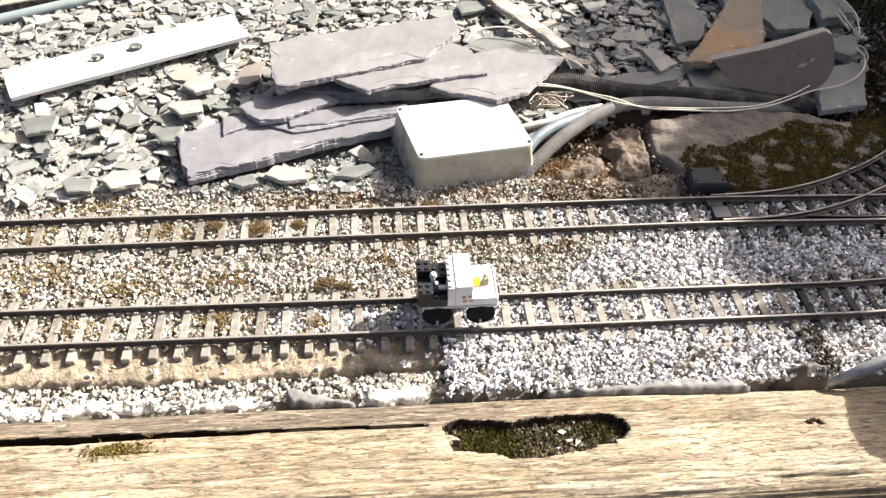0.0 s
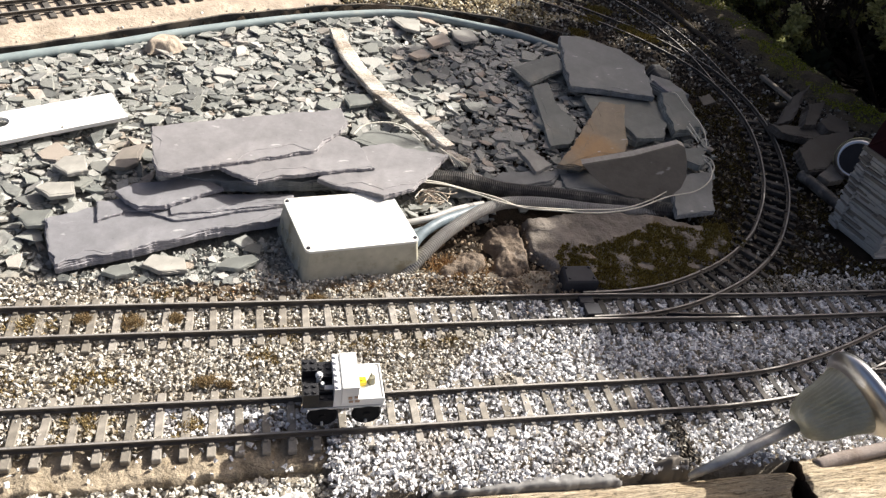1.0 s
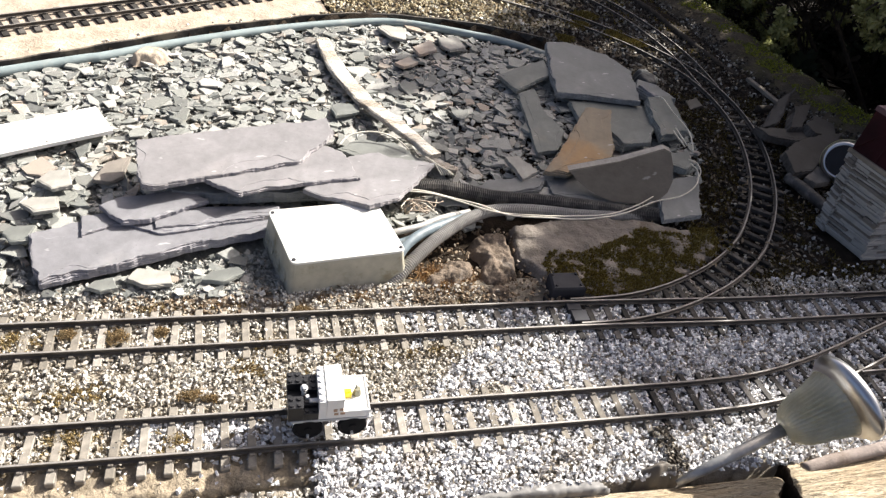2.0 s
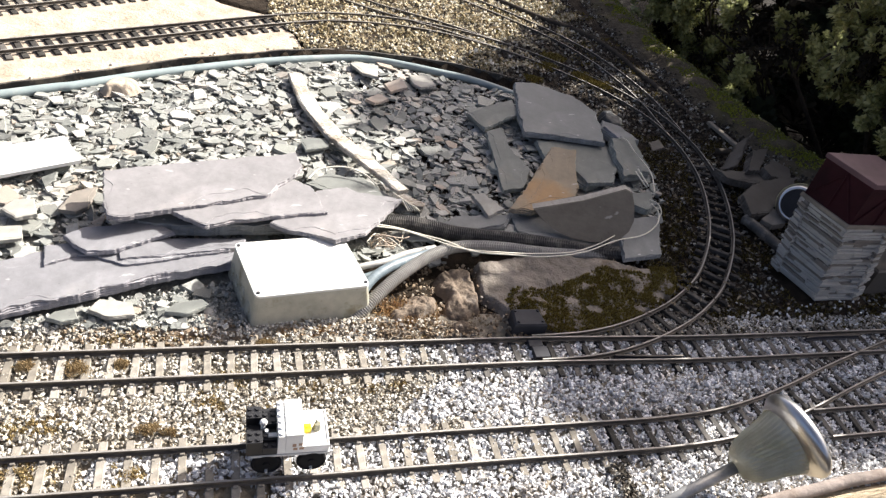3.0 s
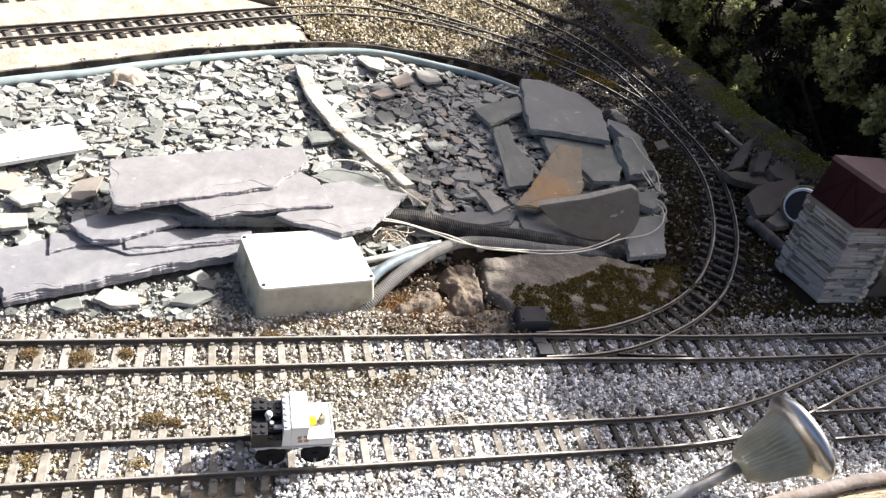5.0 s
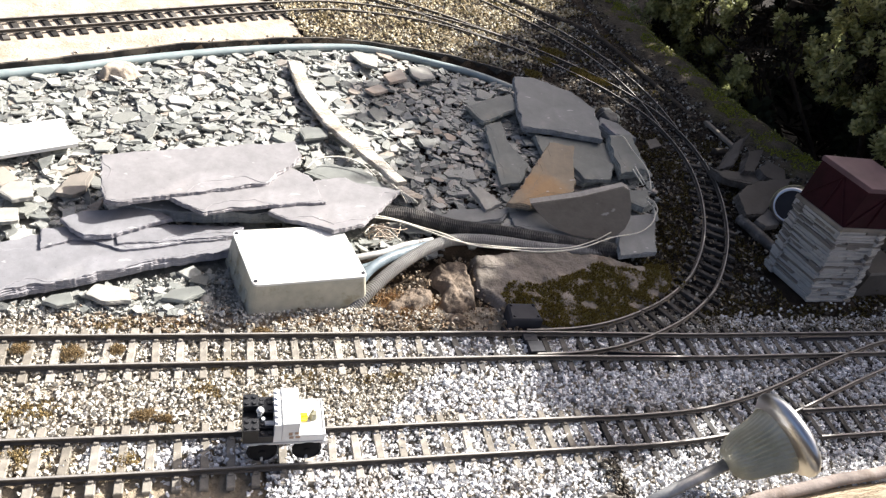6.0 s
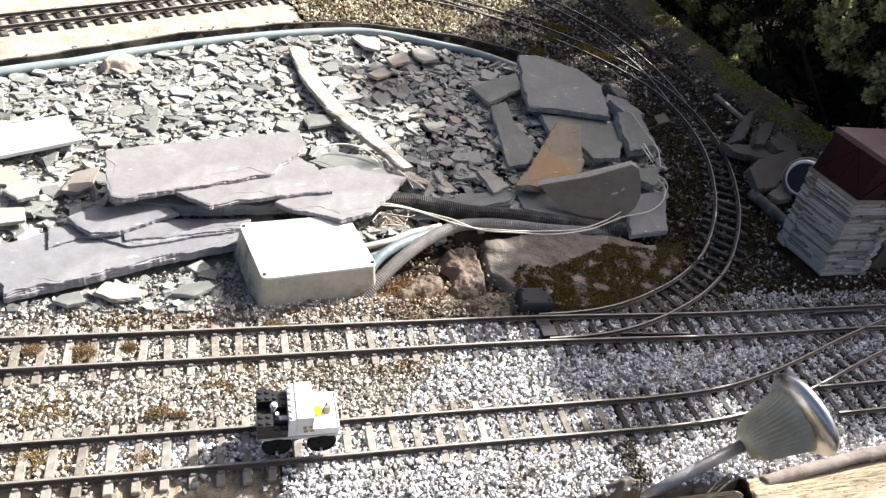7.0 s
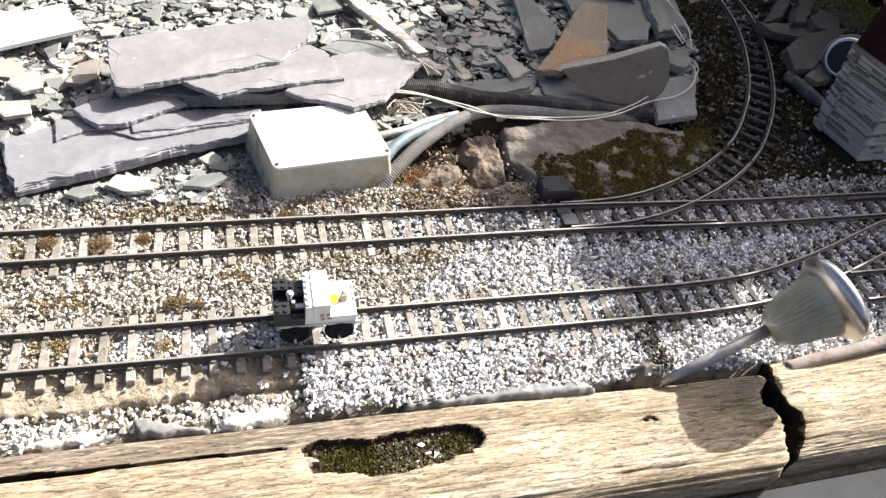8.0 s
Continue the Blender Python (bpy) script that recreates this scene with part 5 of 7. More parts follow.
x, y = rng.normal(-0.275, 0.017, 260), rng.normal(-0.128, 0.004, 260)
tufts("moss", x, y, np.full(260, -0.001), rng.uniform(0.0016, 0.0036, 260), MOSS, "small dark moss patch on the log")

# ---- white junction box ----
U, Vv = Vector((0.152, 0.021)).normalized(), Vector((-0.028, 0.115))
jb = thing("junction_box", "white plastic junction box with algae stained sides beside the slates", "junction box", Matrix.Translation((0.0305, 0.2375, -0.018)) @ Matrix.Rotation(math.atan2(0.021, 0.152) + 0.012, 4, "Z"))


def skew_box(bm, w, d, z0, z1, grow, sh, r=0.008):
    """A box with rounded upright corners, wider at the foot; its sides run back at a slant."""
    rings = []
    for z, g in ((z0, grow), (z1, 0.0)):
        ring = []
        for cx, cy, a0 in ((w + g - r, -g + r, -90), (w + g - r, d + g - r, 0), (-g + r, d + g - r, 90), (-g + r, -g + r, 180)):
            for k in range(5):
                a = radians(a0 + 22.5 * k)
                px, py = cx + r * math.cos(a), cy + r * math.sin(a)
                ring.append(bm.verts.new((px + sh * py, py, z)))
        rings.append(ring)
    n = len(rings[0])
    for k in range(n):
        bm.faces.new((rings[0][k], rings[0][(k + 1) % n], rings[1][(k + 1) % n], rings[1][k]))
    bm.faces.new(rings[0][::-1])
    bm.faces.new(rings[1])


bm = bmesh.new()
skew_box(bm, 0.156, 0.112, 0.0, 0.0595, 0.008, -0.10)
part("body", bm, PVC_SIDE, jb, "algae stained box body toned for shade")
bm = bmesh.new()
skew_box(bm, 0.1565, 0.1125, 0.0600, 0.0632, 0.0004, -0.10)
part("lid", bm, PVC, jb, "clean white lid")
for cx, cy in ((0.0048, 0.0075), (0.1525, 0.0075), (0.0048, 0.1065), (0.1525, 0.1065)):
    bm = bmesh.new()
    bmesh.ops.create_cone(bm, cap_ends=True, segments=12, radius1=0.0028, radius2=0.0024, depth=0.0014, matrix=Matrix.Translation((cx - 0.10 * cy, cy, 0.0638)))
    part("lid_screw", bm, POINT_BOX, jb, "dark screw recess")

for ky in (0.020, 0.048, 0.076, 0.100):
    bm = bmesh.new()
    revolve(bm, [(0.0085, 0.0), (0.0088, 0.0014), (0.0100, 0.0014), (0.0105, 0.0)], 24)
    k_ = part("knock_out", bm, PVC_SIDE, jb, "round knock-out ring")
    k_.matrix_basis = Matrix.Translation((-0.0042 - 0.10 * ky, ky, 0.026)) @ Matrix.Rotation(radians(-90 + 8), 4, "Y")

# ---- white board with two holes ----
wb = thing("white_board", "white painted board with two round holes on the chips", "board", Matrix.Translation((-0.579, 0.485, 0.014)) @ Matrix.Rotation(math.atan2(0.158, 0.317), 4, "Z"))
bm = bmesh.new()
Lb, Wb = 0.354, 0.076
outer = [bm.verts.new((x_, y_, 0.006)) for x_, y_ in ((0, -Wb), (Lb, -Wb), (Lb, 0), (0, 0))]
es = [bm.edges.new((outer[k], outer[(k + 1) % 4])) for k in range(4)]
for hx, hy in ((0.127, -0.028), (0.185, -0.026)):
    ring = [bm.verts.new((hx + 0.0145 * math.cos(2 * math.pi * k / 16), hy + 0.0135 * math.sin(2 * math.pi * k / 16), 0.006)) for k in range(16)]
    es += [bm.edges.new((ring[k], ring[(k + 1) % 16])) for k in range(16)]
bmesh.ops.triangle_fill(bm, edges=es, use_beauty=True)
g = bmesh.ops.extrude_face_region(bm, geom=bm.faces[:])
for v in g["geom"]:
    if isinstance(v, bmesh.types.BMVert):
        v.co.z -= 0.006
part("panel", bm, WHITE_PAINT, wb)
# small dark discs on the face mark the screw holes
for hx, hy in ((0.02, -0.062), (0.055, -0.066), (0.075, -0.004), (0.26, -0.07)):
    bm = bmesh.new()
    bmesh.ops.create_cone(bm, cap_ends=True, segments=10, radius1=0.002, radius2=0.0018, depth=0.001, matrix=Matrix.Translation((hx, hy, 0.0062)))
    part("screw_hole", bm, HOLE_DARK, wb, "dark screw hole")

# ---- splintered plank ----


def plank(label, pts, widths, z, thick, seed):
    bm = bmesh.new()
    c = spline(pts, 0.008)
    w = np.interp(np.linspace(0, 1, len(c)), np.linspace(0, 1, len(widths)), widths)
    prev = None
    for i, p in enumerate(c):
        d = c[min(i + 1, len(c) - 1)] - c[max(i - 1, 0)]
        s = Vector((-d[1], d[0], 0)).normalized()
        a = 0.15 * fbm(i * 0.33, seed, 0.0)
        ring = []
        for q, h in ((-0.5, 0.0), (-0.5, 0.8), (-0.42, 1.0), (-0.1, 1.05 + a), (-0.05, 0.9), (0.4, 0.95 - a), (0.5, 0.75), (0.5, 0.0)):
            ring.append(bm.verts.new(Vector(p) + s * (w[i] * (q + 0.10 * fbm(i * 0.10, q * 3, seed) + 0.05 * fbm(i * 0.9, q * 5, seed))) + Vector((0, 0, z + thick * (h - 1)))))
        if prev:
            for k in range(len(ring) - 1):
                bm.faces.new((prev[k], prev[k + 1], ring[k + 1], ring[k]))
            bm.faces.new((prev[-1], prev[0], ring[0], ring[-1]))
        else:
            bm.faces.new(ring)
        prev = ring
    bm.faces.new(prev[::-1])
    return tagged(part("plank", bm, PLANK), label, "plank")


plank("splintered weathered wooden plank across the slate chips", [(0.123, 0.95, 0.0), (0.147, 0.815, 0.002), (0.185, 0.70, 0.007), (0.232, 0.595, 0.018), (0.276, 0.50, 0.026)], [0.027, 0.034, 0.034, 0.030, 0.022], 0.016, 0.009, 2.0)
plank("short broken piece of weathered wood", [(0.275, 0.518), (0.296, 0.502), (0.315, 0.492)], [0.02, 0.022, 0.014], 0.018, 0.008, 5.0)

# ---- conduits and cables ----


def hose(name, label, pts, r, mt, ribs=0.0, category="conduit", sides=12):
    step = 0.0008 if ribs else 0.006
    bm = bmesh.new()
    tube(bm, spline(pts, step), r, sides, ribs)
    return tagged(part(name, bm, mt, shade=not ribs), label, category)


hose("conduit", "grey corrugated conduit curving out of the ground", [(0.168, 0.250, -0.012), (0.186, 0.263, 0.002), (0.21, 0.283, 0.014), (0.24, 0.308, 0.022), (0.285, 0.342, 0.026), (0.335, 0.369, 0.026), (0.382, 0.378, 0.023), (0.43, 0.380, 0.019), (0.49, 0.378, 0.013), (0.54, 0.380, 0.008), (0.60, 0.384, 0.002), (0.64, 0.388, -0.006)], 0.0086, HOSE, 0.0022)
hose("conduit", "black corrugated conduit lying between the slates", [(0.20, 0.418, 0.022), (0.235, 0.43, 0.024), (0.27, 0.434, 0.022), (0.31, 0.428, 0.019), (0.36, 0.418, 0.014), (0.44, 0.412, 0.011), (0.53, 0.402, 0.008), (0.60, 0.392, 0.004), (0.66, 0.39, 0.0)], 0.0128, HOSE_BLACK, 0.0022)
hose("cable", "thick blue grey cable beside the white box", [(0.17, 0.262, 0.012), (0.19, 0.288, 0.026), (0.215, 0.31, 0.030), (0.25, 0.335, 0.026), (0.30, 0.362, 0.02), (0.35, 0.385, 0.012)], 0.0075, CABLE_BLUE, category="cable")
hose("cable", "pale cable leaving the white box", [(0.16, 0.31, 0.030), (0.19, 0.318, 0.032), (0.22, 0.33, 0.030), (0.26, 0.356, 0.024), (0.31, 0.38, 0.016)], 0.005, HOSE, category="cable")
hose("cable", "dark blue grey cable behind the white box", [(0.165, 0.30, 0.018), (0.20, 0.312, 0.020), (0.25, 0.345, 0.018), (0.30, 0.37, 0.014)], 0.005, CABLE_BLUE, category="cable")
hose("wire", "thin cream wire draped over the conduits", [(0.20, 0.402, 0.044), (0.24, 0.398, 0.042), (0.286, 0.385, 0.038), (0.323, 0.370, 0.038), (0.362, 0.349, 0.036), (0.424, 0.346, 0.033), (0.49, 0.346, 0.030), (0.565, 0.364, 0.026), (0.639, 0.396, 0.026), (0.699, 0.411, 0.028), (0.74, 0.438, 0.032), (0.759, 0.471, 0.036), (0.752, 0.492, 0.040)], 0.0012, WIRE, category="wire", sides=6)
hose("wire", "thin cream wire draped over the conduits", [(0.19, 0.398, 0.044), (0.25, 0.392, 0.042), (0.30, 0.374, 0.038), (0.345, 0.354, 0.037), (0.41, 0.350, 0.034), (0.47, 0.352, 0.031), (0.54, 0.362, 0.027), (0.60, 0.386, 0.025), (0.645, 0.412, 0.025)], 0.0011, WIRE, category="wire", sides=6)
hose("wire", "looped cream wire hanging over the slate edge", [(0.79, 0.728, 0.040), (0.80, 0.715, 0.044), (0.798, 0.665, 0.044), (0.802, 0.60, 0.042), (0.79, 0.555, 0.038), (0.782, 0.535, 0.036)], 0.0013, WIRE, category="wire", sides=6)
hose("wire", "looped cream wire hanging over the slate edge", [(0.752, 0.50, 0.042), (0.766, 0.494, 0.040), (0.768, 0.475, 0.034), (0.755, 0.46, 0.026)], 0.0012, WIRE, category="wire", sides=6)
hose("wire", "short frayed cream wire ends", [(0.770, 0.60, 0.04), (0.764, 0.57, 0.044), (0.768, 0.545, 0.040)], 0.0014, WIRE, category="wire", sides=6)
hose("wire", "short frayed cream wire ends", [(0.780, 0.61, 0.04), (0.772, 0.58, 0.045), (0.775, 0.55, 0.040)], 0.0014, WIRE, category="wire", sides=6)
hose("wire", "pale wire arching over the dark slate", [(0.118, 0.528, 0.034), (0.140, 0.552, 0.040), (0.180, 0.560, 0.042), (0.215, 0.548, 0.038), (0.235, 0.525, 0.032)], 0.0013, WIRE, category="wire", sides=6)
wr = random.Random(4)
for k in range(12):
    x_, y_ = 0.215 + wr.uniform(-0.02, 0.02), 0.372 + wr.uniform(-0.012, 0.012)
    hose("frayed_wire", "tangle of frayed copper and cream wire", [(x_, y_, 0.026), (x_ + wr.uniform(-0.01, 0.02), y_ + wr.uniform(-0.012, 0.012), 0.036 + wr.uniform(0, 0.006)), (x_ + wr.uniform(0.005, 0.035), y_ + wr.uniform(-0.015, 0.015), 0.034), (x_ + wr.uniform(0.02, 0.045), y_ + wr.uniform(-0.01, 0.02), 0.028)], 0.0009, wr.choice([COPPER, WIRE, COPPER]), category="wire", sides=5)
for k in range(6):
    x_ = 0.262 + 0.004 * k
    hose("frayed_wire", "tangle of frayed copper and cream wire", [(x_ - 0.005, 0.494 - 0.006 * k, 0.040), (x_ + 0.006, 0.475 - 0.004 * k, 0.040), (x_ + 0.014, 0.452, 0.034)], 0.001, WIRE, category="wire", sides=5)
hose("water_pipe", "faded blue green pipe round the back of the bed", [(-0.95, 0.50, 0.004), (-0.37, 0.798, 0.004), (-0.285, 0.838, 0.004), (-0.195, 0.890, 0.004), (-0.097, 0.940, 0.004), (0.013, 0.991, 0.004), (0.132, 1.036, 0.004), (0.255, 1.070, 0.004), (0.327, 1.070, 0.005), (0.393, 1.057, 0.005), (0.459, 1.041, 0.004), (0.525, 1.024, 0.003), (0.59, 0.998, 0.0), (0.66, 0.965, -0.006)], 0.0088, WATER_PIPE, category="pipe", sides=14)
# A tube stands in for the dark ridge at the kerb's foot.
hose("dark_pipe", "dark ridge along the kerb foot, built as a tube", [(0.55, 1.74, 0.012), (0.754, 1.545, 0.014), (0.81, 1.49, 0.014), (0.88, 1.43, 0.014), (0.955, 1.375, 0.014), (1.01, 1.285, 0.013), (1.04, 1.15, 0.012), (1.065, 1.03, 0.010), (1.10, 0.90, 0.006)], 0.009, PIPE_OLD, category="pipe")

# ---- evergreen bush beyond the kerb ----


def whorl():
    """A shoot tip: rings of small oval leaves."""
    V, F = [], []
    r = random.Random(2)
    for ring, (cnt, tilt, ln, h) in enumerate(((6, 0.40, 0.0145, 0.0), (5, 0.95, 0.013, 0.005))):
        for k in range(cnt):
            a = 2 * math.pi * (k + 0.5 * ring) / cnt + r.uniform(-0.2, 0.2)
            d = Vector((math.cos(a) * math.cos(tilt), math.sin(a) * math.cos(tilt), math.sin(tilt)))
            s = Vector((-math.sin(a), math.cos(a), 0)) * 0.0030
            u = Vector((0, 0, 1)) * 0.0010
            b = len(V)
            o = Vector((0, 0, h))
            V += [o, o + d * ln * 0.6 + s + u, o + d * ln + s * 0.55, o + d * ln - s * 0.55, o + d * ln * 0.6 - s + u]
            F += [(b, b + 1, b + 2), (b, b + 2, b + 3), (b, b + 3, b + 4)]
    return np.array([v[:] for v in V]), np.array(F)


WV, WF = whorl()


def bush(label, blobs, n, roots, seed=1, scale=1.0, leaf=None):
    """A shrub: limbs from the roots, and shoots set on and within uneven lobes."""
    r = np.random.default_rng(seed)
    th = thing("bush", label, "bush")
    bm = bmesh.new()
    for (bx, by, bz, br) in blobs:
        rx, ry, rz = min(roots, key=lambda q: (q[0] - bx) ** 2 + (q[1] - by) ** 2)
        mid = ((rx + bx) / 2 + r.uniform(-0.04, 0.04), (ry + by) / 2 + r.uniform(-0.04, 0.04), (rz + bz) / 2)
        pts = spline([(rx, ry, rz), mid, (bx, by, bz)], 0.04)
        tube(bm, pts, [0.009 - 0.005 * i / len(pts) for i in range(len(pts))], 7)
        for k in range(7):
            d = Vector(r.normal(0, 1, 3)).normalized() * br * 0.85
            q0 = pts[int(len(pts) * r.uniform(0.6, 0.98))]
            tube(bm, spline([tuple(q0), tuple(np.array(q0) * 0.4 + 0.6 * (np.array((bx, by, bz)) + np.array(d)) + r.normal(0, 0.01, 3)), tuple(np.array((bx, by, bz)) + np.array(d))], 0.03), 0.0028, 5)
    part("branchwork", bm, BARK, th, "dark bare limbs")
    def whorls(P, up, grow):
        up = up + r.normal(0, 0.22, (len(P), 3))
        up /= np.linalg.norm(up, axis=1)[:, None]
        a = np.cross(up, r.normal(0, 1, (len(P), 3)))
        a /= np.linalg.norm(a, axis=1)[:, None]
        M = np.stack([a, np.cross(up, a), up], 2) * (scale * grow * r.uniform(0.75, 1.3, len(P)))[:, None, None]
        V = (np.einsum("nij,kj->nki", M, WV) + P[:, None, :]).reshape(-1, 3)
        return V, (WF[None] + (np.arange(len(P)) * len(WV))[:, None, None]).reshape(-1, 3)

    # shoots: each a short string of leaf whorls pointing out of its lobe, gathered into sprays with gaps between them
    per = 5
    m = n // per
    w = np.array([b[3] ** 2 for b in blobs])
    sprays = max(8, m // 11)
    which = r.choice(len(blobs), sprays, p=w / w.sum())
    d = r.normal(0, 1, (sprays, 3))
    d /= np.linalg.norm(d, axis=1)[:, None]
    pick = r.integers(0, sprays, m)
    which, d = which[pick], d[pick] + r.normal(0, 0.15, (m, 3))
    d /= np.linalg.norm(d, axis=1)[:, None]
    B = np.array(blobs)[which]
    lump = 1 + 0.22 * np.sin(d[:, 0] * 7 + which) * np.sin(d[:, 1] * 6 + 2 * which) + 0.12 * np.sin(d[:, 2] * 11)
    rad = B[:, 3] * lump * r.uniform(0.62, 0.98, m)
    tip = B[:, :3] + d * rad[:, None]
    run = d * 0.8 + np.array([0, 0, 0.45]) + r.normal(0, 0.2, (m, 3))
    run /= np.linalg.norm(run, axis=1)[:, None]
    step = np.tile(np.arange(per), m)[:, None]
    P = np.repeat(tip, per, 0) - np.repeat(run * np.minimum(0.0155 * scale, 0.13 * B[:, 3:4]), per, 0) * step + r.normal(0, 0.003 * scale, (m * per, 3))
    ok = (P[:, 0] > kerb_x(P[:, 1])) & (P[:, 2] > -0.2)
    V, F = whorls(P[ok], np.repeat(run, per, 0)[ok], 1.0)
    put("crown", mesh_np("crown", V, F, [leaf or LEAF]), th, label="dense crown of small glossy evergreen leaves")
    # near-black leaves fill the inside of every lobe, so its gaps read as deep shade
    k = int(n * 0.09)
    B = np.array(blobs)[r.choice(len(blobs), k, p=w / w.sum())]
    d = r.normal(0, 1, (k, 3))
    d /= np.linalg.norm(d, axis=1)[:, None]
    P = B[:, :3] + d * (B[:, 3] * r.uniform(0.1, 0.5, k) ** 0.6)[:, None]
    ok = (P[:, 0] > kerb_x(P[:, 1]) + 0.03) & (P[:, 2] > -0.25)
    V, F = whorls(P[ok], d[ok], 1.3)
    put("inner_leaves", mesh_np("inner_leaves", V, F, [GAP_DARK]), th, label="near-black leaves added to darken gaps in the crown")
    return th


# A few lobes, such as the first, are there only to cast shade.
BUSH = [(1.62, 1.86, 0.38, 0.20), (1.375, 0.81, 0.29, 0.15), (1.385, 0.79, 0.25, 0.12), (1.42, 0.76, 0.34, 0.13), (1.45, 0.74, 0.36, 0.15), (1.42, 1.62, 0.38, 0.14), (1.33, 1.1, 0.11, 0.075), (1.37, 1.04, 0.16, 0.085), (1.34, 1.2, 0.17, 0.10), (1.31, 1.4, 0.17, 0.10), (1.33, 1.58, 0.14, 0.14), (1.42, 1.78, 0.16, 0.16), (1.63, 0.27, 0.32, 0.11), (1.46, 1.42, 0, 0.11), (1.46, 1.62, -0.02, 0.13), (1.44, 1.24, -0.03, 0.09), (1.6, 0.5, 0.35, 0.18), (1.75, 1.95, 0.25, 0.28), (1.37, 0.56, 0.16, 0.085), (1.40, 0.50, 0.20, 0.10), (1.40, 0.66, 0.22, 0.10)]
bush("dense dark evergreen bush overhanging the kerb", BUSH, 14000, [(1.75, 0.85, -0.32), (1.8, 1.15, -0.32), (1.8, 1.5, -0.32), (1.8, 1.8, -0.32)], seed=3, scale=1.08)
# Lobes added up the sun line, mostly unseen, to shade bed and gravel.
SHADE_LOBES = [(1.45, 0.42, 0.45, 0.122), (1.44, 0.58, 0.56, 0.153), (1.925, 0.955, 1.12, 0.160), (1.925, 1.16, 1.06, 0.207), (1.935, 1.36, 1.2, 0.205), (1.925, 1.56, 1.18, 0.18), (1.48, 1.48, 0.56, 0.144), (1.54, 1.15, 0.45, 0.135), (1.67, 0.455, 0.6, 0.082), (1.63, 0.35, 0.45, 0.108), (1.985, 0.84, 1.25, 0.075), (1.70, 1.10, 1.1, 0.08)]
bush("dark leaf lobes added to shade the bed", SHADE_LOBES, 7600, [(1.8, 0.9, -0.32), (1.85, 1.2, -0.32), (1.85, 1.5, -0.32)], seed=4, scale=2.1, leaf=SHADE_LEAF)
# Added dark masses fill the black gaps and keep sun off the ground.
DARK_BACKING = [(1.43, 0.85, -0.12, 0.11), (1.42, 1.05, -0.12, 0.11), (1.48, 0.65, -0.10, 0.12), (1.44, 1.25, -0.14, 0.10), (1.75, 0.8, 0.24, 0.22), (1.78, 1.12, 0.28, 0.25), (1.7, 1.46, 0.36, 0.3), (2.05, 1.05, 0.3, 0.38), (2.05, 1.65, 0.25, 0.38), (1.85, 1.25, -0.02, 0.24), (1.95, 1.60, -0.02, 0.28), (1.80, 0.95, -0.05, 0.20), (2.05, 1.35, 0.10, 0.30), (1.75, 0.62, 0.0, 0.22), (1.62, 0.72, -0.10, 0.14), (1.60, 1.05, -0.12, 0.14), (1.56, 1.35, -0.10, 0.14), (2.25, 0.90, 0.45, 0.40), (2.30, 1.45, 0.60, 0.46), (2.35, 2.00, 0.50, 0.46), (2.75, 0.85, 0.50, 0.44), (2.85, 1.35, 0.80, 0.55), (2.85, 2.0, 0.75, 0.55), (1.95, 2.45, 0.35, 0.40), (2.6, 2.7, 0.5, 0.5)]
bush("dark leaf masses added to back and shade the bush", DARK_BACKING, 5200, [(2.3, 1.0, -0.32), (2.4, 1.6, -0.32), (2.6, 2.2, -0.32)], seed=5, scale=3.1, leaf=SHADE_LEAF)

# ---- toy brick engine on the near line ----
STUD = 0.008
TOY_OLIVE = mat_simple("olive toy piece", (0.20, 0.19, 0.13), 0.4, var=0.1)


def bricks(bm, x0, x1, y0, y1, z0, z1, studs=True, skip=()):
    box(bm, x0, x1, y0, y1, z0, z1, 0.0003)
    if studs:
        nxs, nys = round((x1 - x0) / STUD), round((y1 - y0) / STUD)
        for i in range(nxs):
            for j in range(nys):
                if (i, j) in skip:
                    continue
                bmesh.ops.create_cone(bm, cap_ends=True, segments=14, radius1=0.00245, radius2=0.00235, depth=0.0018,
                                      matrix=Matrix.Translation((x0 + (i + 0.5) * (x1 - x0) / nxs, y0 + (j + 0.5) * (y1 - y0) / nys, z1 + 0.0009)))


en = thing("toy_engine", "small toy brick engine in black and white on the rails", "toy engine", Matrix.Translation((0.0165, 0.0045, 0.0015)) @ Matrix.Rotation(radians(0.3), 4, "Z"))
bm = bmesh.new()
box(bm, 0.004, 0.089, -0.001, 0.048, 0.0300, 0.0330, 0.0003)
part("base_plate", bm, TOY_GREY, en, "light grey base plate")
bm = bmesh.new()
bricks(bm, 0.0, 0.016, 0.0, 0.016, 0.0331, 0.0560)
bricks(bm, 0.0, 0.016, 0.032, 0.048, 0.0331, 0.0560)
bricks(bm, 0.0, 0.016, 0.016, 0.032, 0.0331, 0.0450, False)
part("hood", bm, TOY_BLACK, en, "black studded bricks")
bm = bmesh.new()
bricks(bm, 0.016, 0.032, 0.0, 0.008, 0.0331, 0.0450)
bricks(bm, 0.016, 0.032, 0.008, 0.016, 0.0331, 0.0500)
bricks(bm, 0.016, 0.032, 0.016, 0.024, 0.0331, 0.0470, False)
bricks(bm, 0.016, 0.032, 0.024, 0.040, 0.0331, 0.0550)
bricks(bm, 0.016, 0.032, 0.040, 0.048, 0.0331, 0.0510)
part("stepped_bricks", bm, TOY_BLACK, en, "black studded bricks")
bm = bmesh.new()
bmesh.ops.create_uvsphere(bm, u_segments=16, v_segments=10, radius=0.0042, matrix=Matrix.Translation((0.0175, 0.0245, 0.0575)))
bmesh.ops.create_cone(bm, cap_ends=True, segments=12, radius1=0.0026, radius2=0.0026, depth=0.012, matrix=Matrix.Translation((0.0175, 0.0245, 0.050)))
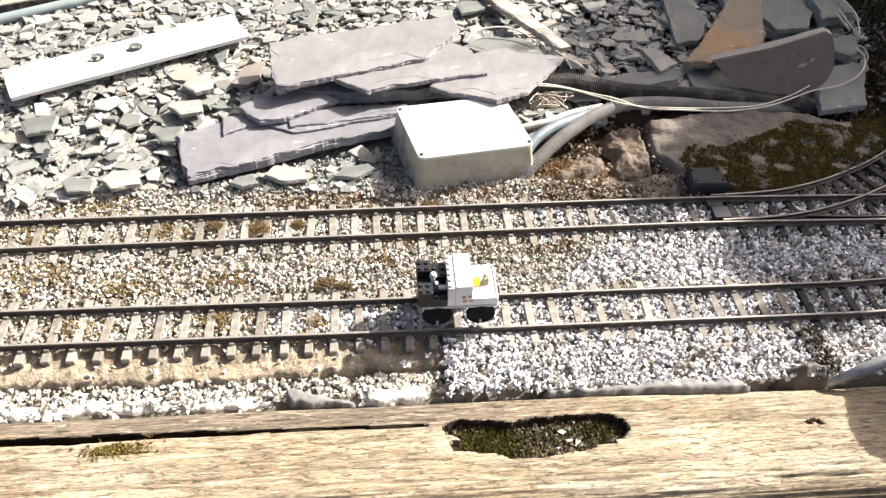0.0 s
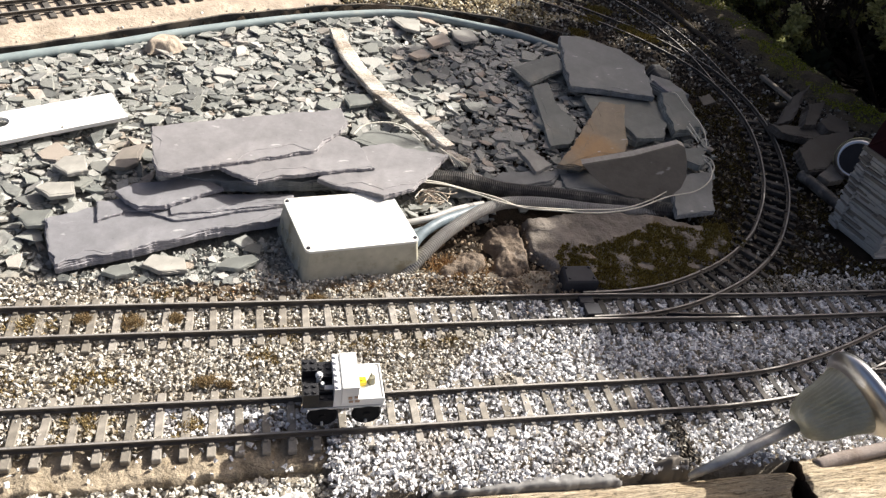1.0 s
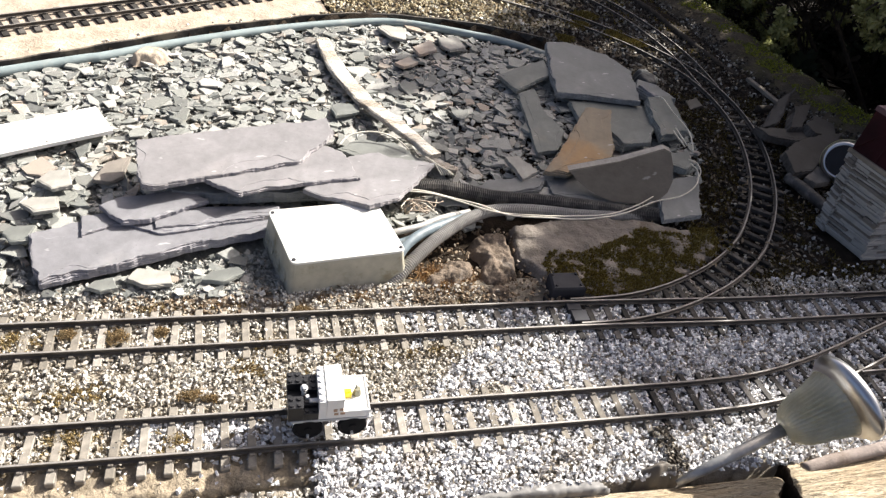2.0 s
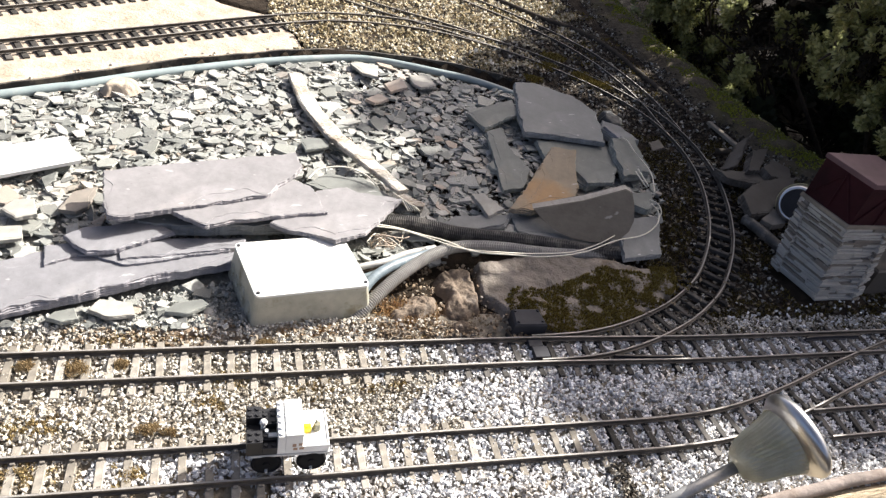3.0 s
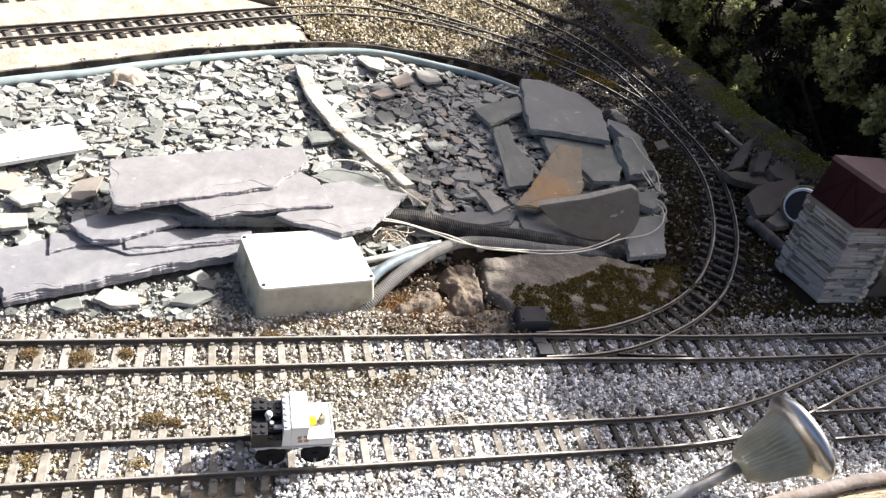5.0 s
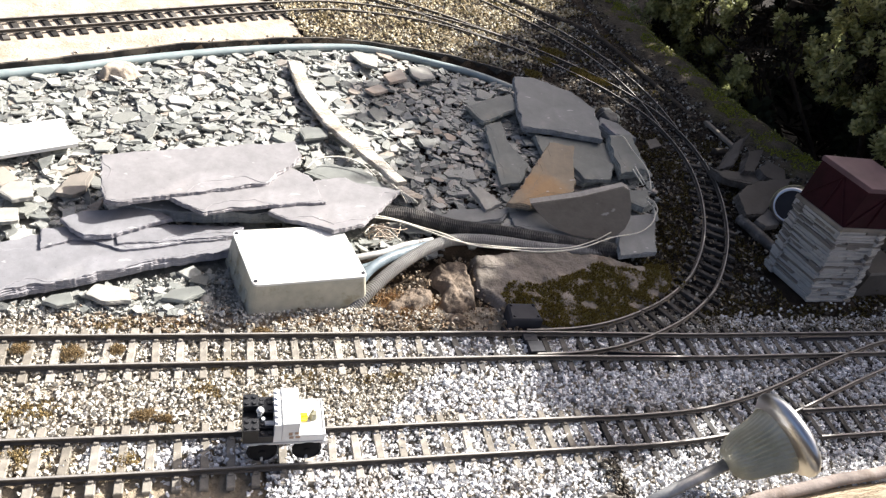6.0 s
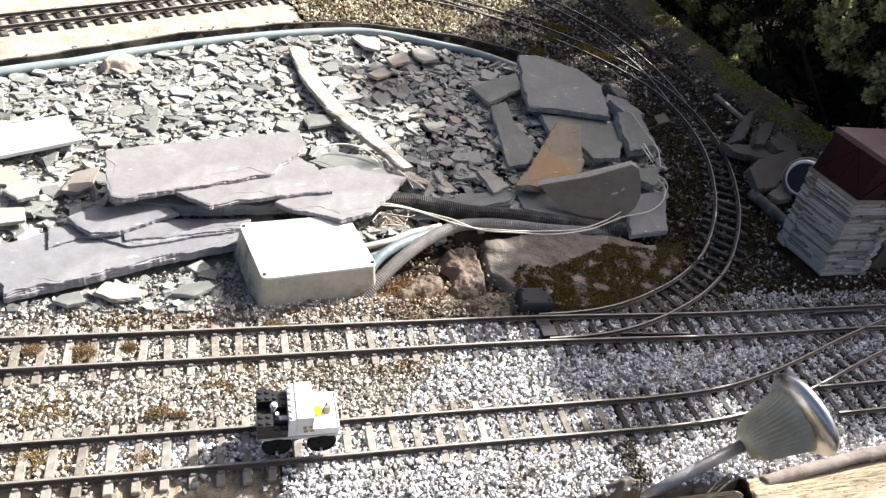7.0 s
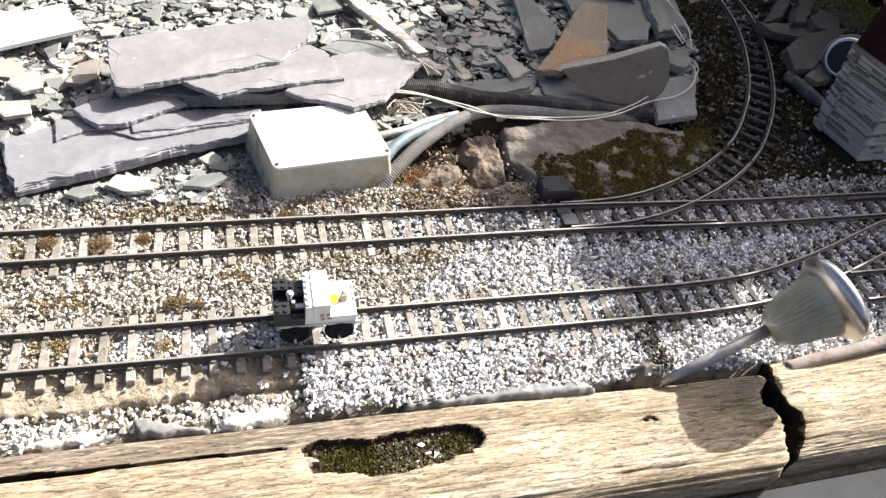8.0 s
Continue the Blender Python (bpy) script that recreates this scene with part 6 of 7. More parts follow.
part("round_knob", bm, TOY_WHITE, en, "white round knob", True)
for k, (dx, dy, dz) in enumerate(((-0.0014, -0.0032, 0.0020), (0.0014, -0.0032, 0.0020), (0.0, -0.0040, -0.0002))):
    bm = bmesh.new()
    bmesh.ops.create_uvsphere(bm, u_segments=8, v_segments=6, radius=0.0009, matrix=Matrix.Translation((0.0175 + dx, 0.0245 + dy, 0.0575 + dz)))
    part("dark_spot", bm, TOY_BLACK, en, "black spot on the knob")
bm = bmesh.new()
bmesh.ops.create_cone(bm, cap_ends=True, segments=10, radius1=0.0022, radius2=0.0022, depth=0.006, matrix=Matrix.Translation((0.021, 0.0165, 0.0515)))
part("lever", bm, TOY_WHITE, en, "white lever")
bm = bmesh.new()
box(bm, 0.0225, 0.0318, 0.0095, 0.0145, 0.0505, 0.0530, 0.0003)
part("side_tile", bm, TOY_GREY, en, "grey tile")
bm = bmesh.new()
bricks(bm, 0.032, 0.040, 0.0, 0.048, 0.0331, 0.0635)
part("cab_wall", bm, TOY_WHITE, en, "white studded wall")
bm = bmesh.new()
bricks(bm, 0.0402, 0.0585, 0.0, 0.048, 0.0331, 0.0655, False)
part("cab", bm, TOY_WHITE, en)
bm = bmesh.new()
box(bm, 0.0587, 0.0875, 0.0, 0.048, 0.0331, 0.0430, 0.0004)
for a in ((0.0587, 0.0875, 0.0, 0.0016), (0.0587, 0.0875, 0.0464, 0.048), (0.0859, 0.0875, 0.0016, 0.0464)):
    box(bm, *a, 0.0430, 0.0445, 0.0003)
part("platform", bm, TOY_WHITE, en)
bm = bmesh.new()
bricks(bm, 0.0592, 0.0688, 0.018, 0.026, 0.0431, 0.0500)
part("yellow_brick", bm, TOY_YELLOW, en, "yellow brick")
bm = bmesh.new()
bmesh.ops.create_cone(bm, cap_ends=True, segments=12, radius1=0.0050, radius2=0.0034, depth=0.009, matrix=Matrix.Translation((0.0755, 0.0235, 0.0476)))
box(bm, 0.0735, 0.0750, 0.024, 0.0255, 0.052, 0.057)
part("dark_cone", bm, TOY_OLIVE, en, "olive grey cone piece")
bm = bmesh.new()
for a, b, z_, h_ in ((0.0475, 0.0515, 0.0455, 0.0045), (0.0540, 0.0580, 0.0470, 0.0035), (0.0485, 0.0530, 0.0395, 0.0035), (0.0550, 0.0600, 0.0400, 0.0035)):
    box(bm, a, b, -0.0006, -0.0001, z_, z_ + h_)
part("side_print", bm, TOY_BROWN, en, "brown printed marks")
for wx in (0.0215, 0.070):
    for wy in (0.0016, 0.0444):
        bm = bmesh.new()
        rings = revolve(bm, [(0.0, -0.003), (0.0152, -0.003), (0.0165, -0.001), (0.0165, 0.001), (0.0152, 0.003), (0.0138, 0.0032), (0.0130, 0.0018), (0.004, 0.0018), (0.0034, 0.0034), (0.0, 0.0034)], 28)
        w = part("wheel", bm, TYRE, en, "black wheel", False)
        w.matrix_basis = Matrix.Translation((wx, wy, 0.0165)) @ Matrix.Rotation(radians(90 if wy < 0.01 else -90), 4, "X")
        bm = bmesh.new()
        bmesh.ops.create_cone(bm, cap_ends=True, segments=10, radius1=0.0016, radius2=0.0014, depth=0.004, matrix=Matrix.Translation((0, -0.0105, 0.0035)))
        part("crank_pin", bm, TOY_GREY, w, "light grey crank pin")
for wx in (0.0215, 0.070):
    bm = bmesh.new()
    bmesh.ops.create_cone(bm, cap_ends=True, segments=10, radius1=0.0022, radius2=0.0022, depth=0.046, matrix=Matrix.Translation((wx, 0.0235, 0.0165)) @ Matrix.Rotation(radians(90), 4, "X"))
    part("axle", bm, TOY_GREY, en)
bm = bmesh.new()
bricks(bm, 0.034, 0.060, 0.012, 0.036, 0.012, 0.0299, False)
part("gearbox", bm, TOY_BLACK, en)

# ---- fallen garden lamps ----


def lamp(label, foot, head, stake=True, r=0.058):
    axis_ = Vector(head) - Vector(foot)
    ln = axis_.length
    th = thing("garden_lamp", label, "garden lamp", Matrix.Translation(foot) @ axis_.to_track_quat("Z", "X").to_matrix().to_4x4())
    if stake:
        bm = bmesh.new()
        tube(bm, [(0, 0, -0.01), (0, 0, 0.03), (0, 0, ln - 0.078)], [0.0040, 0.0066, 0.0074], 14)
        part("stake", bm, STAKE, th, "grey metal stake", True)
    bm = bmesh.new()
    z0 = ln - 0.078
    revolve(bm, [(0.006, z0 - 0.004), (0.0155, z0 - 0.002), (0.0225, z0 + 0.005), (0.0270, z0 + 0.015, 0.6), (0.0295, z0 + 0.028, 1), (0.0315, z0 + 0.040, 1), (0.0342, z0 + 0.050, 1), (0.0375, z0 + 0.058, 0.6), (0.0410, z0 + 0.064, 0.0), (0.043, z0 + 0.068)], 190, 0.0024, 38)
    g = part("shade", bm, GLASS, th, "cloudy ribbed plastic bell", True)
    bm = bmesh.new()
    rings = revolve(bm, [(0.0405, z0 + 0.0655), (0.0425, z0 + 0.0645), (r - 0.003, z0 + 0.0745), (r, z0 + 0.0775), (r + 0.001, z0 + 0.081), (r, z0 + 0.085), (r * 0.925, z0 + 0.089), (r * 0.84, z0 + 0.0905), (r * 0.80, z0 + 0.0895)], 64)
    part("rim", bm, STEEL, th, "polished steel rim", True)
    bm = bmesh.new()
    bmesh.ops.create_cone(bm, cap_ends=True, segments=40, radius1=r * 0.86, radius2=r * 0.86, depth=0.003, matrix=Matrix.Translation((0, 0, z0 + 0.0880)))
    part("solar_cell", bm, POINT_BOX, th, "dark solar cell")
    return th


lamp("fallen solar garden lamp with steel rim leaning over the chippings", (0.468, -0.088, -0.004), (0.650, -0.062, 0.098), True, 0.053)
lamp("fallen solar garden lamp lying in the shade by the tower", (1.150, 0.530, 0.020), (1.068, 0.478, 0.062), False, 0.037)

# ---- slate water tower ----
tw = thing("water_tower", "model water tower of stacked slate with a maroon tank", "water tower", Matrix.Translation((0.999, 0.280, -0.005)))
E1, E2 = Vector((0.104, 0.002, 0)), Vector((-0.026, 0.092, 0))
sr = random.Random(9)
z = 0.0
while z < 0.141:
    h = sr.uniform(0.0036, 0.0062)
    for side in range(4):
        lean = Vector((0, 0.18 * z, 0))
        a = (Vector((0, 0, 0)), E1, E1 + E2, E2)[side] + lean
        b = (E1, E1 + E2, E2, Vector((0, 0, 0)))[side] + lean
        d = (b - a)
        n_ = Vector((d.y, -d.x, 0)).normalized()
        cuts = [0.0, sr.uniform(0.2, 0.5), sr.uniform(0.55, 0.85), 1.0] if sr.random() < 0.35 else [0.0, sr.uniform(0.25, 0.75), 1.0]
        for c0, c1 in zip(cuts, cuts[1:]):
            out = sr.uniform(-0.0028, 0.0046)
            u_ = d.normalized()
            a_, b_ = a + d * c0 - u_ * (sr.uniform(-0.001, 0.0045) if c0 == 0 else -0.0004), a + d * c1 + u_ * (sr.uniform(-0.001, 0.0045) if c1 == 1 else -0.0004)
            p = [a_ + n_ * out, b_ + n_ * (out + sr.uniform(-0.002, 0.002)), b_ - n_ * 0.018, a_ - n_ * 0.018]
            bm = bmesh.new()
            lo = [bm.verts.new(v + Vector((0, 0, z))) for v in p]
            hi = [bm.verts.new(v * 1.0 + Vector((0, 0, z + h * sr.uniform(0.74, 0.97)))) for v in p]
            for k in range(4):
                bm.faces.new((lo[k], lo[(k + 1) % 4], hi[(k + 1) % 4], hi[k]))
            bm.faces.new(hi)
            bm.faces.new(lo[::-1])
            part("slate_strip", bm, sr.choice([SLATE_TOWER, SLATE_TOWER, SLATE_TOWER, SLATE_BROWN]), tw)
    z += h
bm = bmesh.new()
core = [E1 * u + E2 * v for u, v in ((0.08, 0.08), (0.92, 0.08), (0.92, 0.92), (0.08, 0.92))]
lo = [bm.verts.new(v) for v in core]
hi = [bm.verts.new(v + Vector((0, 0.18 * 0.14, 0.139))) for v in core]
for k in range(4):
    bm.faces.new((lo[k], lo[(k + 1) % 4], hi[(k + 1) % 4], hi[k]))
bm.faces.new(hi)
bm.faces.new(lo[::-1])
part("core", bm, SLATE_EARTH, tw)


def tank_ring(o, z0, z1, c=0.0):
    cs = [Vector((0, 0, 0)), E1, E1 + E2, E2]
    mid = (E1 + E2) / 2
    return [((v.x - mid.x) * o + mid.x, (v.y - mid.y) * o + mid.y + 0.026) for v in cs], z0 - 0.0125, z1 - 0.0085, c


bm = bmesh.new()
prism(bm, *tank_ring(1.0, 0.157, 0.236, 0.001))
tank = part("tank", bm, MAROON, tw, "maroon painted tank")
bm = bmesh.new()
prism(bm, *tank_ring(1.04, 0.2363, 0.241, 0.001))
part("lid", bm, MAROON_TOP, tank, "paler maroon lid")
bm = bmesh.new()
prism(bm, *tank_ring(1.06, 0.1545, 0.158, 0.001))
part("sill", bm, CONCRETE_OLD, tank, "pale sill under the tank")
TO = Vector((0.0, 0.026, -0.0105))
for a, b in ((Vector((0, 0, 0)) , E2), (E1, Vector((0, 0, 0)))):
    d = b - a
    n_ = Vector((-d.y, d.x, 0)).normalized()
    for p0, p1 in (((0.03, 0.162), (0.5, 0.232)), ((0.5, 0.232), (0.97, 0.162)), ((0.5, 0.162), (0.5, 0.232))):
        bm = bmesh.new()
        q0, q1 = a + d * p0[0] + Vector((0, 0, p0[1])), a + d * p1[0] + Vector((0, 0, p1[1]))
        off = n_ * (0.0012 if (a + d / 2 + n_ * 0.01 - (E1 + E2) / 2).length > (a + d / 2 - (E1 + E2) / 2).length else -0.0012)
        tube(bm, [q0 + off + TO, q1 + off + TO], 0.0016, 6)
        part("brace", bm, MAROON, tank)
th = thing("stone_block", "dark grey block beside the water tower", "block")
bm = bmesh.new()
prism(bm, [(1.135, 0.30), (1.24, 0.31), (1.22, 0.41), (1.12, 0.40)], -0.02, 0.045, 0.004)
part("block", bm, SLATE_EARTH, th)


slate("large broken slate slab leaning by the water tower", [(0.99, 0.545), (1.051, 0.581), (1.152, 0.591), (1.10, 0.535), (1.03, 0.490), (0.985, 0.487)], 0.040, 0.016, SLATE_EARTH, (0.05, 0.25), 41, rough=0.002)
slate("broken slate standing on edge by the curve", [(0.995, 0.637), (1.062, 0.703), (1.118, 0.733), (1.05, 0.652)], 0.050, 0.012, SLATE_EARTH, (0.30, 0.42), 42, rough=0.002)
slate("broken brown slate block by the curve", [(1.052, 0.622), (1.097, 0.687), (1.148, 0.701), (1.085, 0.622)], 0.050, 0.022, SLATE_EARTH, (-0.1, 0.28), 43, rough=0.002)
slate("flat layered slate beside the curve", [(0.985, 0.642), (1.05, 0.640), (1.12, 0.635), (1.173, 0.639), (1.144, 0.604), (1.06, 0.592), (1.0, 0.612)], 0.031, 0.014, SLATE_EARTH, (0.02, 0.10), 44, layers=5, rough=0.002)
slate("grey broken stone by the kerb", [(1.09, 0.63), (1.138, 0.665), (1.175, 0.64), (1.15, 0.595), (1.095, 0.600)], 0.046, 0.02, SLATE_EARTH, (-0.1, 0.15), 47, rough=0.002)
slate("small broken slate by the water tower", [(1.005, 0.480), (1.045, 0.512), (1.075, 0.489), (1.05, 0.465), (1.02, 0.462)], 0.024, 0.012, SLATE_BROWN, (0.1, 0.15), 45)
slate("small broken slate by the water tower", [(0.985, 0.47), (1.01, 0.485), (1.02, 0.455), (0.995, 0.44)], 0.010, 0.010, SLATE_EARTH, (-0.1, 0.1), 46)
slate("flat brown slate piece beside the curve", [(0.894, 0.769), (0.927, 0.782), (0.929, 0.75), (0.891, 0.738)], 0.010, 0.006, SLATE_EARTH, (0.1, 0.05), 48)
slate("pale slate sliver at the edge of the bed", [(0.778, 0.783), (0.790, 0.788), (0.808, 0.747), (0.797, 0.740)], 0.034, 0.006, SLATE, (0, 0.08), 49)
hose("drain_pipe", "short dark pipe lying beside the rubble", [(0.985, 0.50, 0.008), (1.0, 0.45, 0.008), (1.015, 0.395, 0.006)], 0.0105, HOSE_BLACK, category="pipe")
hose("drain_pipe", "short grey pipe end beside the rubble", [(1.063, 0.709, 0.036), (1.03, 0.709, 0.034)], 0.008, PIPE_OLD, category="pipe")
bm = bmesh.new()
box(bm, -0.006, 0.006, -0.06, 0.06, -0.004, 0.004, 0.001)
b_ = part("batten", bm, CONCRETE_OLD)
b_.matrix_basis = Matrix.Translation((1.125, 0.82, 0.016)) @ Matrix.Rotation(0.15, 4, "Z")
tagged(b_, "grey wooden batten by the kerb", "batten")

rock_at = [(0.816, 0.890), (0.848, 0.884), (0.866, 0.845), (0.842, 0.80), (0.806, 0.805), (0.80, 0.85)]
# ---- half round slab standing among the slates ----
bm = bmesh.new()
L0, R0 = Vector((0.502, 0.464, 0.038)), Vector((0.685, 0.474, 0.080))
ex = (R0 - L0)
down = Vector((0.022, -0.080, -0.060)).normalized()
nrm = ex.cross(down).normalized()
if nrm.y > 0:
    nrm = -nrm
prof = [(0.0, 0.0), (0.05, 0.024), (0.125, 0.046), (0.21, 0.064), (0.31, 0.079), (0.45, 0.093), (0.60, 0.100), (0.75, 0.098), (0.85, 0.088), (0.93, 0.068), (0.98, 0.038), (1.0, 0.006), (0.95, -0.004), (0.5, 0.003)]
fr = [bm.verts.new(L0 + ex * u + down * v * 0.84) for u, v in prof]
bk = [bm.verts.new(L0 + ex * u + down * (v * 0.72) - nrm * (0.020 + 0.004 * math.sin(7 * u)) + Vector((0, 0.004, 0.016))) for u, v in prof]
n_ = len(prof)
for k in range(n_):
    bm.faces.new((fr[k], fr[(k + 1) % n_], bk[(k + 1) % n_], bk[k]))
bm.faces.new(fr)
bm.faces.new(bk[::-1])
# the upper rim faces take the paler tone, as if lit
for f in bm.faces:
    c_ = f.calc_center_median()
    f.material_index = 1 if len(f.verts) == 4 and (c_ - L0 - ex * ((c_ - L0).dot(ex) / ex.length_squared)).dot(down) < 0.012 and c_.x > L0.x + 0.004 else 0
bmesh.ops.bevel(bm, geom=[e for e in bm.edges if any(len(f.verts) > 4 for f in e.link_faces)], offset=0.0016, segments=2, affect="EDGES")
tagged(part("half_round_slab", bm, [SLAB_STONE, SLAB_LIT_RIM]), "thick half round brown slab with a pale broken rim", "stone slab")


def mound(name, label, category, pts, foot, top, mt, seed, amp=0.002, plateau=0.8, tilt=(0.0, 0.0), kind=""):
    """A low rocky mass over an outline: a broken upper face, its sides falling to the foot."""
    cx, cy = sum(p[0] for p in pts) / len(pts), sum(p[1] for p in pts) / len(pts)
    x0, x1 = min(p[0] for p in pts) - 0.006, max(p[0] for p in pts) + 0.006
    y0, y1 = min(p[1] for p in pts) - 0.006, max(p[1] for p in pts) + 0.006
    step = 0.0022 if x1 - x0 < 0.15 else 0.0032
    nu, nv = int((x1 - x0) / step) + 1, int((y1 - y0) / step) + 1
    side = 0.004 + 0.04 * (1 - plateau)
    bm = bmesh.new()
    grid = {}
    for a in range(nu):
        for b in range(nv):
            x_, y_ = x0 + a * step, y0 + b * step
            d = into(pts, x_, y_) + 0.0035 * fbm(x_ * 60, y_ * 60, seed)
            if d < -0.004:
                continue
            f = max(0.0, min(1.0, d / side))
            f = f * (2 - f)
            rough_ = amp * (1.5 * fbm(x_ * 30, y_ * 30, seed) + 0.9 * round(2.2 * fbm(x_ * 45, y_ * 45, seed + 4, 2)) / 2.2 + 0.5 * fbm(x_ * 170, y_ * 170, seed))
            grid[a, b] = bm.verts.new((x_, y_, foot + (top - foot + tilt[0] * (x_ - cx) + tilt[1] * (y_ - cy) + rough_) * f))
    for (a, b), v in list(grid.items()):
        q = [grid.get(p) for p in ((a, b), (a + 1, b), (a + 1, b + 1), (a, b + 1))]
        if all(q):
            bm.faces.new(q)
    return tagged(part(name, bm, mt, shade=True), label, category, kind=kind)


BOULDER = [(0.296, 0.312), (0.305, 0.338), (0.335, 0.352), (0.366, 0.350), (0.368, 0.300), (0.362, 0.262), (0.340, 0.246), (0.309, 0.244), (0.300, 0.262), (0.312, 0.285)]
STONE_AT = [(-0.235, 0.832), (-0.228, 0.862), (-0.207, 0.880), (-0.174, 0.868), (-0.163, 0.845), (-0.187, 0.823), (-0.224, 0.819)]
MS = [(0.372, 0.360), (0.45, 0.372), (0.52, 0.378), (0.62, 0.372), (0.68, 0.352), (0.735, 0.345), (0.725, 0.300), (0.66, 0.255), (0.565, 0.218), (0.470, 0.212), (0.405, 0.250), (0.366, 0.292)]
# low concrete ledge under the near line, where the chippings have washed away
mound("concrete_ledge", "crumbling pale concrete ledge under the sleepers", "ledge", [(-1.3, -0.043), (-0.45, -0.043), (-0.20, -0.047), (-0.02, -0.040), (0.045, -0.036), (0.05, 0.05), (-1.3, 0.05)], -0.05, -0.0165, LEDGE, 15, 0.0028, 0.985, kind="structure")
mound("mossy_slab", "rough brown concrete slab half covered with moss", "slab", MS, -0.02, 0.004, EARTH_SLAB, 6, 0.0022, 0.93, (0.0, 0.10))
mound("rock", "broken brown rock with a stepped crumbling top beside the mossy slab", "rock", BOULDER, -0.02, 0.000, ROCK_BROWN, 7, 0.0050, 0.86, (0.05, 0.10))
mound("rock", "small rounded rock beside the second line", "rock", [(0.305, 0.238), (0.328, 0.248), (0.345, 0.238), (0.343, 0.218), (0.32, 0.21), (0.303, 0.22)], -0.02, 0.000, ROCK_BROWN, 8, 0.003, 0.7)
mound("rock", "smooth black stone at the edge of the bed", "rock", rock_at, -0.01, 0.028, LINER, 12, 0.001, 0.7)
mound("rock", "brown crumbling stone beside the lamp stake", "rock", [(0.410, -0.060), (0.452, -0.053), (0.476, -0.061), (0.472, -0.083), (0.440, -0.086), (0.408, -0.083)], -0.03, 0.003, SLATE_EARTH, 13, 0.004, 0.6)
for pts, top, mt, lab in (([(-1.2, -0.080), (-0.42, -0.079), (-0.25, -0.078), (-0.14, -0.078), (-0.135, -0.064), (-0.16, -0.056), (-0.24, -0.062), (-0.3, -0.053), (-0.42, -0.058), (-0.55, -0.051), (-1.2, -0.053)], -0.0235, MORTAR, "bright white mortar strip along the old log"),
                          ([(-0.135, -0.054), (-0.119, -0.053), (-0.086, -0.064), (-0.052, -0.073), (-0.048, -0.084), (-0.126, -0.082)], -0.0165, EDGE_STONE, "grey flat stone beside the old log"),
                          ([(-0.050, -0.064), (-0.014, -0.060), (0.023, -0.060), (0.029, -0.075), (0.012, -0.083), (-0.046, -0.084)], -0.0155, MORTAR, "white mortar lump beside the old log"),
                          ([(0.126, -0.079), (0.17, -0.072), (0.236, -0.071), (0.296, -0.067), (0.351, -0.066), (0.370, -0.074), (0.380, -0.086), (0.375, -0.094), (0.251, -0.091), (0.14, -0.087)], -0.0080, EDGE_STONE, "long grey stone edging beside the old log")):
    mound("edging_stone", lab, "stone", pts, -0.06, top + 0.001, mt, len(pts) + top * 500, 0.0022 if mt is MORTAR else 0.0014, 0.92)
x, y = scatter(1300, -0.75, 0.012, -0.080, -0.050)
keep = (wave(x, y, 2.4) + 0.5 * wave(x, y, 6) > -0.1) & ~((x > -0.135) & (x < -0.05))
x, y = x[keep], y[keep]
pebbles("mortar_crumbs", x, y, -0.0235 + rng.uniform(-0.001, 0.002, len(x)), rng.uniform(0.0012, 0.0036, len(x)), MORTAR, "white crumbs of mortar along the old log", "mortar")
x, y = rng.normal(0.470, 0.006, 260), rng.uniform(-0.075, -0.015, 260)
pebbles("soil_crumbs", x, y, -0.0065 + rng.uniform(0, 0.004, 260), rng.uniform(0.0012, 0.003, 260), SOIL_CHIP, "dark dirt washed between the chippings", "soil")
mound("rock", "pale rounded stone beside the pipe", "rock", STONE_AT, 0.0, 0.018, CONCRETE, 21, 0.0015, 0.7)
x, y = scatter(2600, -0.9, 0.14, 0.54, 1.12)
edge = np.interp(x, ep[:, 0], ep[:, 1]) - y
keep = (edge < -0.008) & (edge > -0.045) & (rng.uniform(0, 1, len(x)) < smooth(-0.045, -0.01, edge) * (0.6 + 0.5 * wave(x, y, 2)))
x, y = x[keep], y[keep]
pebbles("slab_crumbs", x, y, np.full(len(x), 0.0068), rng.uniform(0.0012, 0.0034, len(x)), GRAVEL_OLD, "pale crumbs lying along the edge of the slab", "crumbs")
mound("rock", "brown earth lump behind the white box", "rock", [(0.20, 0.225), (0.26, 0.235), (0.30, 0.25), (0.30, 0.29), (0.255, 0.30), (0.215, 0.26)], -0.02, 0.004, ROCK_BROWN, 9, 0.005, 0.6)


def patch(n, cx, cy, rx, ry, z, s0, s1, mt, label, category="moss", **kw):
    a, q = rng.uniform(0, 2 * math.pi, n), np.sqrt(rng.uniform(0, 1, n)) * (1 + 0.25 * rng.normal(0, 1, n))
    x_, y_ = cx + rx * q * np.cos(a), cy + ry * q * np.sin(a)
    return tufts("moss" if category == "moss" else "dry_grass", x_, y_, np.full(n, z) + 0.003 * np.clip(1 - q, 0, 1), rng.uniform(s0, s1, n), mt, label, category, **kw)


def kerb_top(o):
    return np.interp(o, [0.0, 0.03, 0.075, 0.105, 0.118], [0.012, 0.026, 0.036, 0.040, 0.028])


# moss on the slab and round the curve
x, y = scatter(13000, 0.40, 0.76, 0.20, 0.36)
wv = wave(x, y, 1.6)
keep = (inside(MS, x, y) | (rng.uniform(0, 1, len(x)) < 0.05)) & (y < 0.27 + 0.28 * (x - 0.38) + 0.02 * wv) & (wv > -0.75) & (y > 0.212 + 0.45 * np.clip(x - 0.56, 0, 1)) & (x > 0.405)
x, y = x[keep], y[keep]
